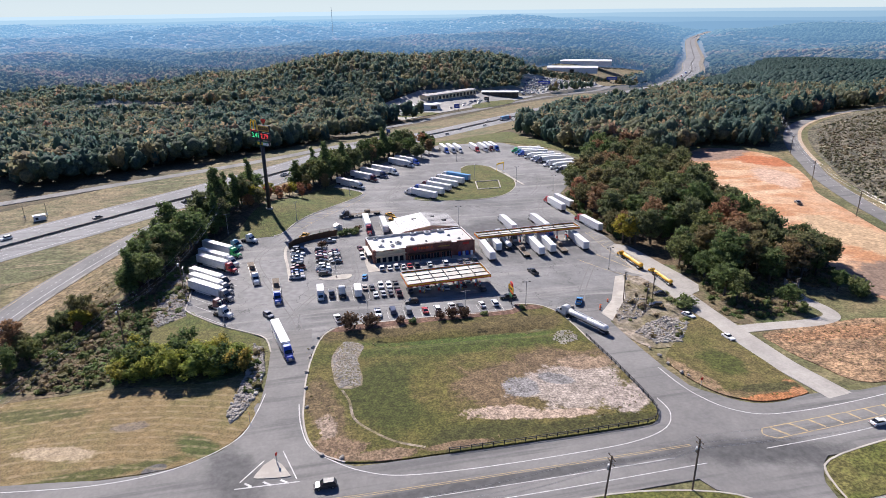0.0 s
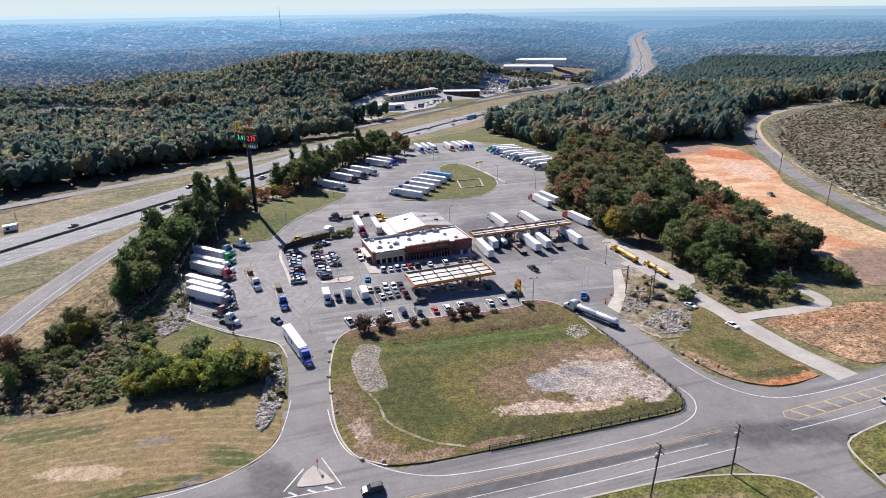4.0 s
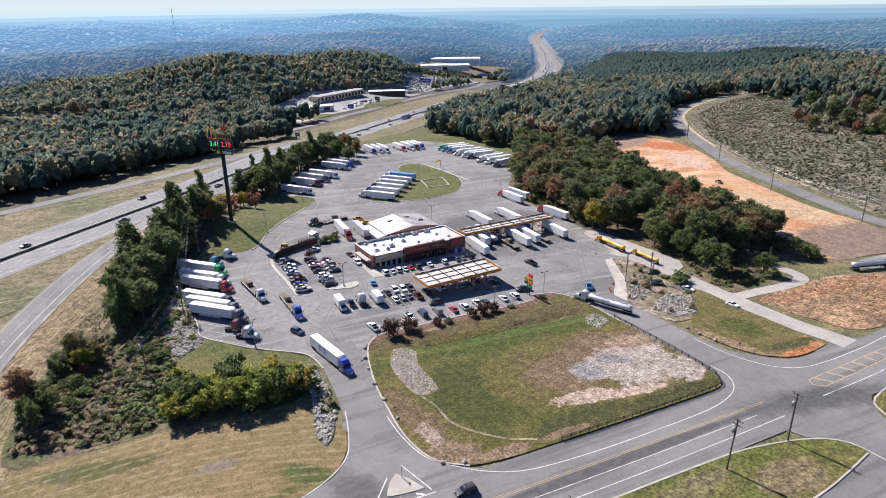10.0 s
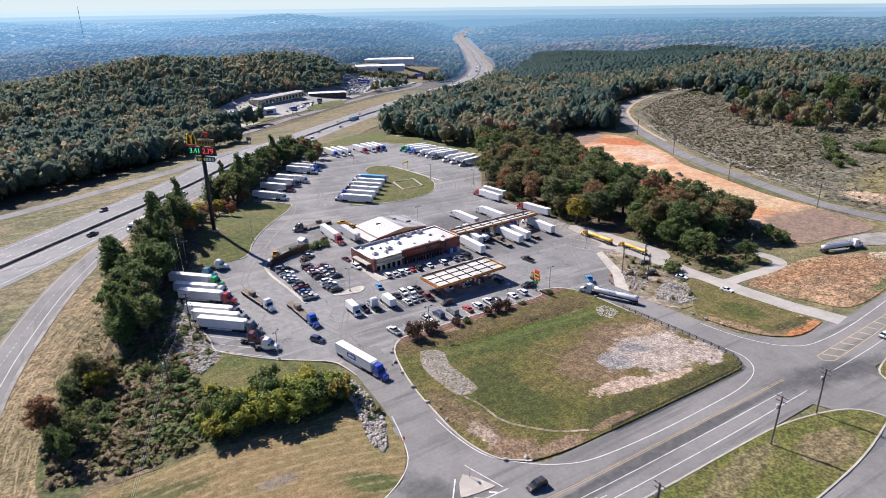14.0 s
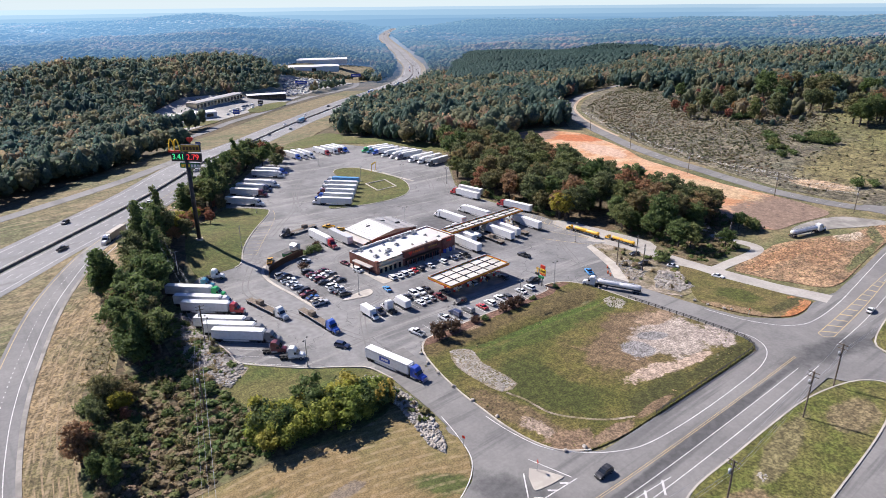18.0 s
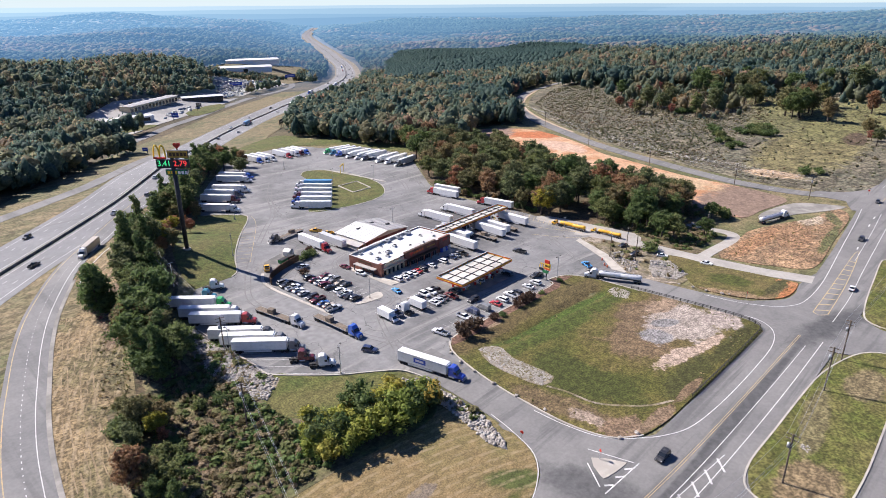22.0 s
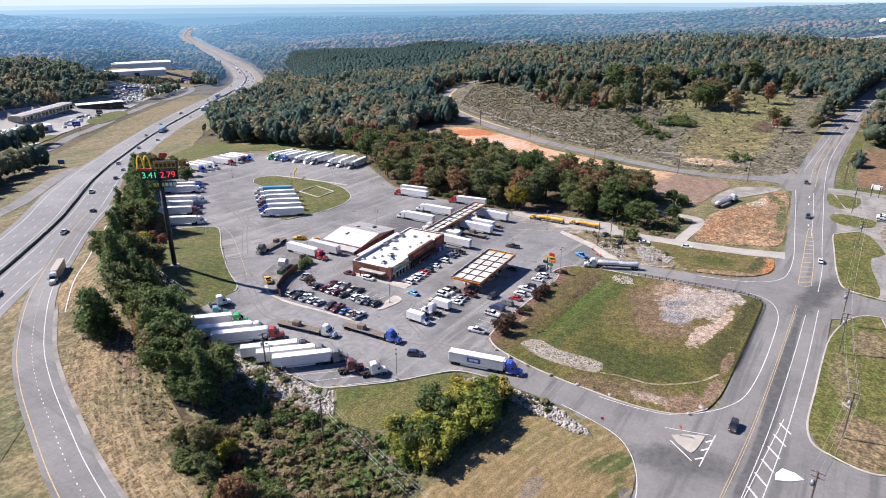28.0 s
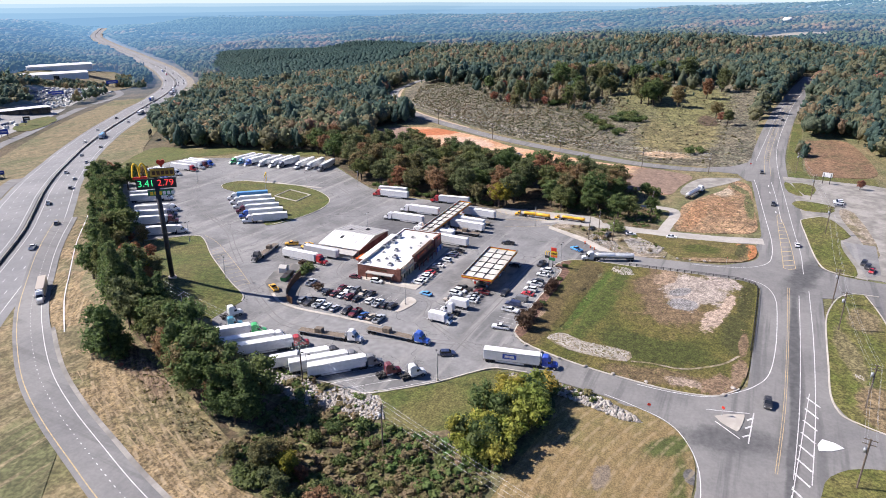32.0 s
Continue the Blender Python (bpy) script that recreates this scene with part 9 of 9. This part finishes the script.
# far buildings
def warehouse(x, y, w, d, h, turn, wall, roof_m, label, doors):
    z = H(x, y)
    r = thing("warehouse", x, y, z, label, "warehouse", "warehouses across the highway", turn)
    part("wall_block", bx(-w / 2, w / 2, -d / 2, d / 2, -1, h), M[wall], r)
    part("roof", profile([(-d / 2 - 0.6, h), (d / 2 + 0.6, h), (d / 2 + 0.6, h + 0.2), (0, h + d * 0.07), (-d / 2 - 0.6, h + 0.2)], w / 2 + 0.6, w / 2 + 0.6, 0), M[roof_m], r, "pale metal roof").matrix_basis = pose(0, 0, 0, 0, 0, 90)
    for k in range(doors):
        a = -w / 2 + (k + 0.5) * w / doors
        part("door", bx(a - min(w / doors * 0.3, 4), a + min(w / doors * 0.3, 4), -d / 2 - 0.1, -d / 2 - 0.01, 0, h * 0.7), M["glass"], r)


warehouse(135, 772, 50, 16, 5, 6, "white", "metal_roof_w", "low white workshop with a pale roof", 3)
warehouse(187, 838, 92, 14, 6, 33, "cream", "metal_roof", "long workshop building with many bays", 14)
warehouse(268, 872, 50, 18, 6, -18, "dark_steel", "metal_roof_w", "dark warehouse with a white roof", 5)
warehouse(497, 1160, 92, 34, 9, -26, "white", "metal_roof_w", "long white warehouse with a metal roof", 1)
warehouse(562, 1245, 100, 34, 9, -26, "white", "metal_roof_w", "long white warehouse with a metal roof", 0)
sheet("works_yard", CLEAR[0], M["yard"], 0.3, "grey paved yard of the workshops", "yard", 12.0, 1)
sheet("verge_grass", [(101, 722), (133, 727), (155, 744), (135, 750), (110, 740)], M["lawn_t"], 0.42, "green grass strip in front of the workshops", "grass", 8.0, 2)
sheet("verge_grass_far", [(211, 769), (262, 804), (276, 841), (238, 822), (206, 790)], M["lawn_t"], 0.42, "green grass strip beside the yard", "grass", 8.0, 2)
sheet("works_grass", CLEAR[1], M["verge"], 0.3, "grass round the far warehouses", "grass", 14.0, 1)
c = np.array(scatter([(318, 925), (300, 880), (350, 910), (420, 980), (490, 1034), (500, 1062), (400, 1018), (345, 975)], 200, 5.0, 95) + scatter([(96, 772), (108, 724), (128, 745), (120, 762)], 22, 5, 96) + scatter([(160, 768), (182, 772), (236, 815), (225, 826)], 14, 6, 99))
cube = (np.array([(x, y, z) for x in (-1, 1) for y in (-0.4, 0.4) for z in (-1, 0.7)] + [(0.85, y, 1) for y in (-0.3, 0.3)] + [(-0.85, y, 1) for y in (-0.3, 0.3)], float),
        np.array([(0, 1, 3), (0, 3, 2), (4, 6, 7), (4, 7, 5), (0, 4, 5), (0, 5, 1), (2, 3, 7), (2, 7, 6), (1, 5, 8), (1, 8, 10), (3, 11, 9), (3, 9, 7), (1, 10, 11), (1, 11, 3), (5, 7, 9), (5, 9, 8), (10, 8, 9), (10, 9, 11)]))
M["parked"] = foliage("parked_paint", ((0.0, (0.6, 0.6, 0.6)), (0.4, (0.5, 0.5, 0.48)), (0.6, (0.1, 0.12, 0.2)), (0.9, (0.3, 0.3, 0.3)), (1.0, (0.35, 0.05, 0.04))), True, 0.3, 0)
g = np.random.default_rng(97)
grove("parked_trailers", c, g.uniform(1.6, 3.0, len(c)), g.uniform(1.6, 2.8, len(c)), [cube], M["parked"], 98, "rows of parked campers, boats and cars", "vehicles", 0.5)


def board(x, y, w, h, z0, turn, mat, label, posts=2):
    r = thing("billboard", x, y, H(x, y), label, "billboard", "roadside signs", turn)
    p = part("panel", bx(-w / 2, w / 2, -0.2, 0.2, z0, z0 + h, bevel=0.05), M[mat], r)
    part("frame", bx(-w / 2 - 0.1, w / 2 + 0.1, -0.12, 0.12, z0 - 0.1, z0 + h + 0.1), M["dark_steel"], p)
    part("writing", bx(-w * 0.35, w * 0.35, -0.23, -0.201, z0 + h * 0.4, z0 + h * 0.6), M["white"], p, "plain bar of writing")
    for k in range(posts):
        a = -w * 0.35 + k * w * 0.7 / max(1, posts - 1)
        part("post", bx(a - 0.15, a + 0.15, 0.1, 0.4, 0, z0 + h * 0.8), M["dark_steel"], r)


board(208, 593, 13, 4, 5, 40, "dark_steel", "dark roadside billboard on posts", 3)
board(178, 754, 7, 4.5, 4, -40, "blue_sign", "blue sign board at the frontage road", 2)
board(228, 800, 6, 4, 5, -40, "dark_steel", "dark sign board at the frontage road", 1)
board(72, 574, 4, 2.6, 2.5, -45, "blue_sign", "blue motorway services sign", 2)
board(366, 960, 18, 4, 3, -20, "blue_sign", "blue banner by the yard", 3)
board(540, 1082, 19, 5, 6, -10, "blue_sign", "blue banner by the warehouse", 3)
board(243, 88, 5, 2.6, 4, 80, "white", "white sign board on posts by the road", 2)
cab = thing("utility_cabin", -132, 333, H(-132, 333), "small white cabin on the highway bank", "cabin", "", 25)
part("wall_block", bx(-2.6, 2.6, -1.3, 1.3, 0.4, 2.9, bevel=0.04), M["white"], cab)
part("roof", bx(-2.8, 2.8, -1.5, 1.5, 2.9, 3.1), M["metal_roof_w"], cab)
part("louvre", bx(-1.8, -0.6, -1.36, -1.301, 1.0, 2.2), M["dark_steel"], cab)
part("skid", bx(-2.6, 2.6, -1.2, 1.2, 0, 0.4), M["chassis"], cab)
for x, y in ((-140, 337), (-131, 340)):
    r = thing("sign_post", x, y, H(x, y), "slim post on the highway bank", "post", "posts on the bank")
    part("pole", drum("z", 7, 0.12, 8), M["dark_steel"], r, "", (0, 0, 3.5))
    part("box", bx(-0.4, 0.4, -0.3, 0.3, 1.0, 2.0), M["steel"], r)
wt = thing("water_tower", 2137, 118, H(2137, 118) - 8, "white water tower above far trees", "water tower")
V, F = ICO3
o = new("tank", mesh_np("tank", V * np.array((14, 14, 8)) + np.array((0, 0, 36)), F, M["white"]))
o.parent = wt
part("stem", drum("z", 32, 3.2, 14), M["white"], wt, "", (0, 0, 16))
ms = thing("radio_mast", 160, 3230, -30, "thin radio mast on the horizon", "mast")
part("mast", bx(-0.9, 0.9, -0.9, 0.9, 0, 116), M["steel"], ms)
part("antenna", bx(-0.4, 0.4, -0.4, 0.4, 116, 126), M["steel"], ms)
for x, y, w, d, t in ((1130, 20, 26, 12, 10), (860, 55, 20, 10, -20), (1100, 330, 14, 9, 30)):
    hs = thing("farm_building", x, y, H(x, y), "pale farm building among the trees", "building", "farm buildings", t)
    part("wall_block", bx(-w / 2, w / 2, -d / 2, d / 2, -1, 4), M["white"], hs)
    part("roof", profile([(-d / 2 - 0.5, 4), (d / 2 + 0.5, 4), (0, 7)], w / 2 + 0.5, w / 2 + 0.5, 0), M["metal_roof_w"], hs).matrix_basis = pose(0, 0, 0, 0, 0, 90)

# stop signs and traffic cones
for x, y, a in ((-12.9, 121.2, 60), (-19.8, 138, 100), (97, 128.5, 0), (270, 128, 90)):
    st = thing("stop_sign", x, y, H(x, y) + 0.2, "small red stop sign on a steel post", "sign", "stop signs", a)
    part("post", bx(-0.05, 0.05, -0.05, 0.05, 0, 2.2), M["steel"], st)
    part("plate", drum("y", 0.05, 0.45, 8), M["red"], st, "", (0, -0.07, 2.4))
for x, y in ((92.6, 180.5), (93.6, 182.4), (98, 186)):
    cn = thing("traffic_barrel", x, y, H(x, y) + 0.15, "orange traffic barrel at the apron", "barrel", "traffic barrels")
    part("barrel", drum("z", 1.0, 0.32, 12), M["orange_band"], cn, "", (0, 0, 0.5), True)
    part("band", drum("z", 0.15, 0.33, 12), M["white"], cn, "", (0, 0, 0.65), True)
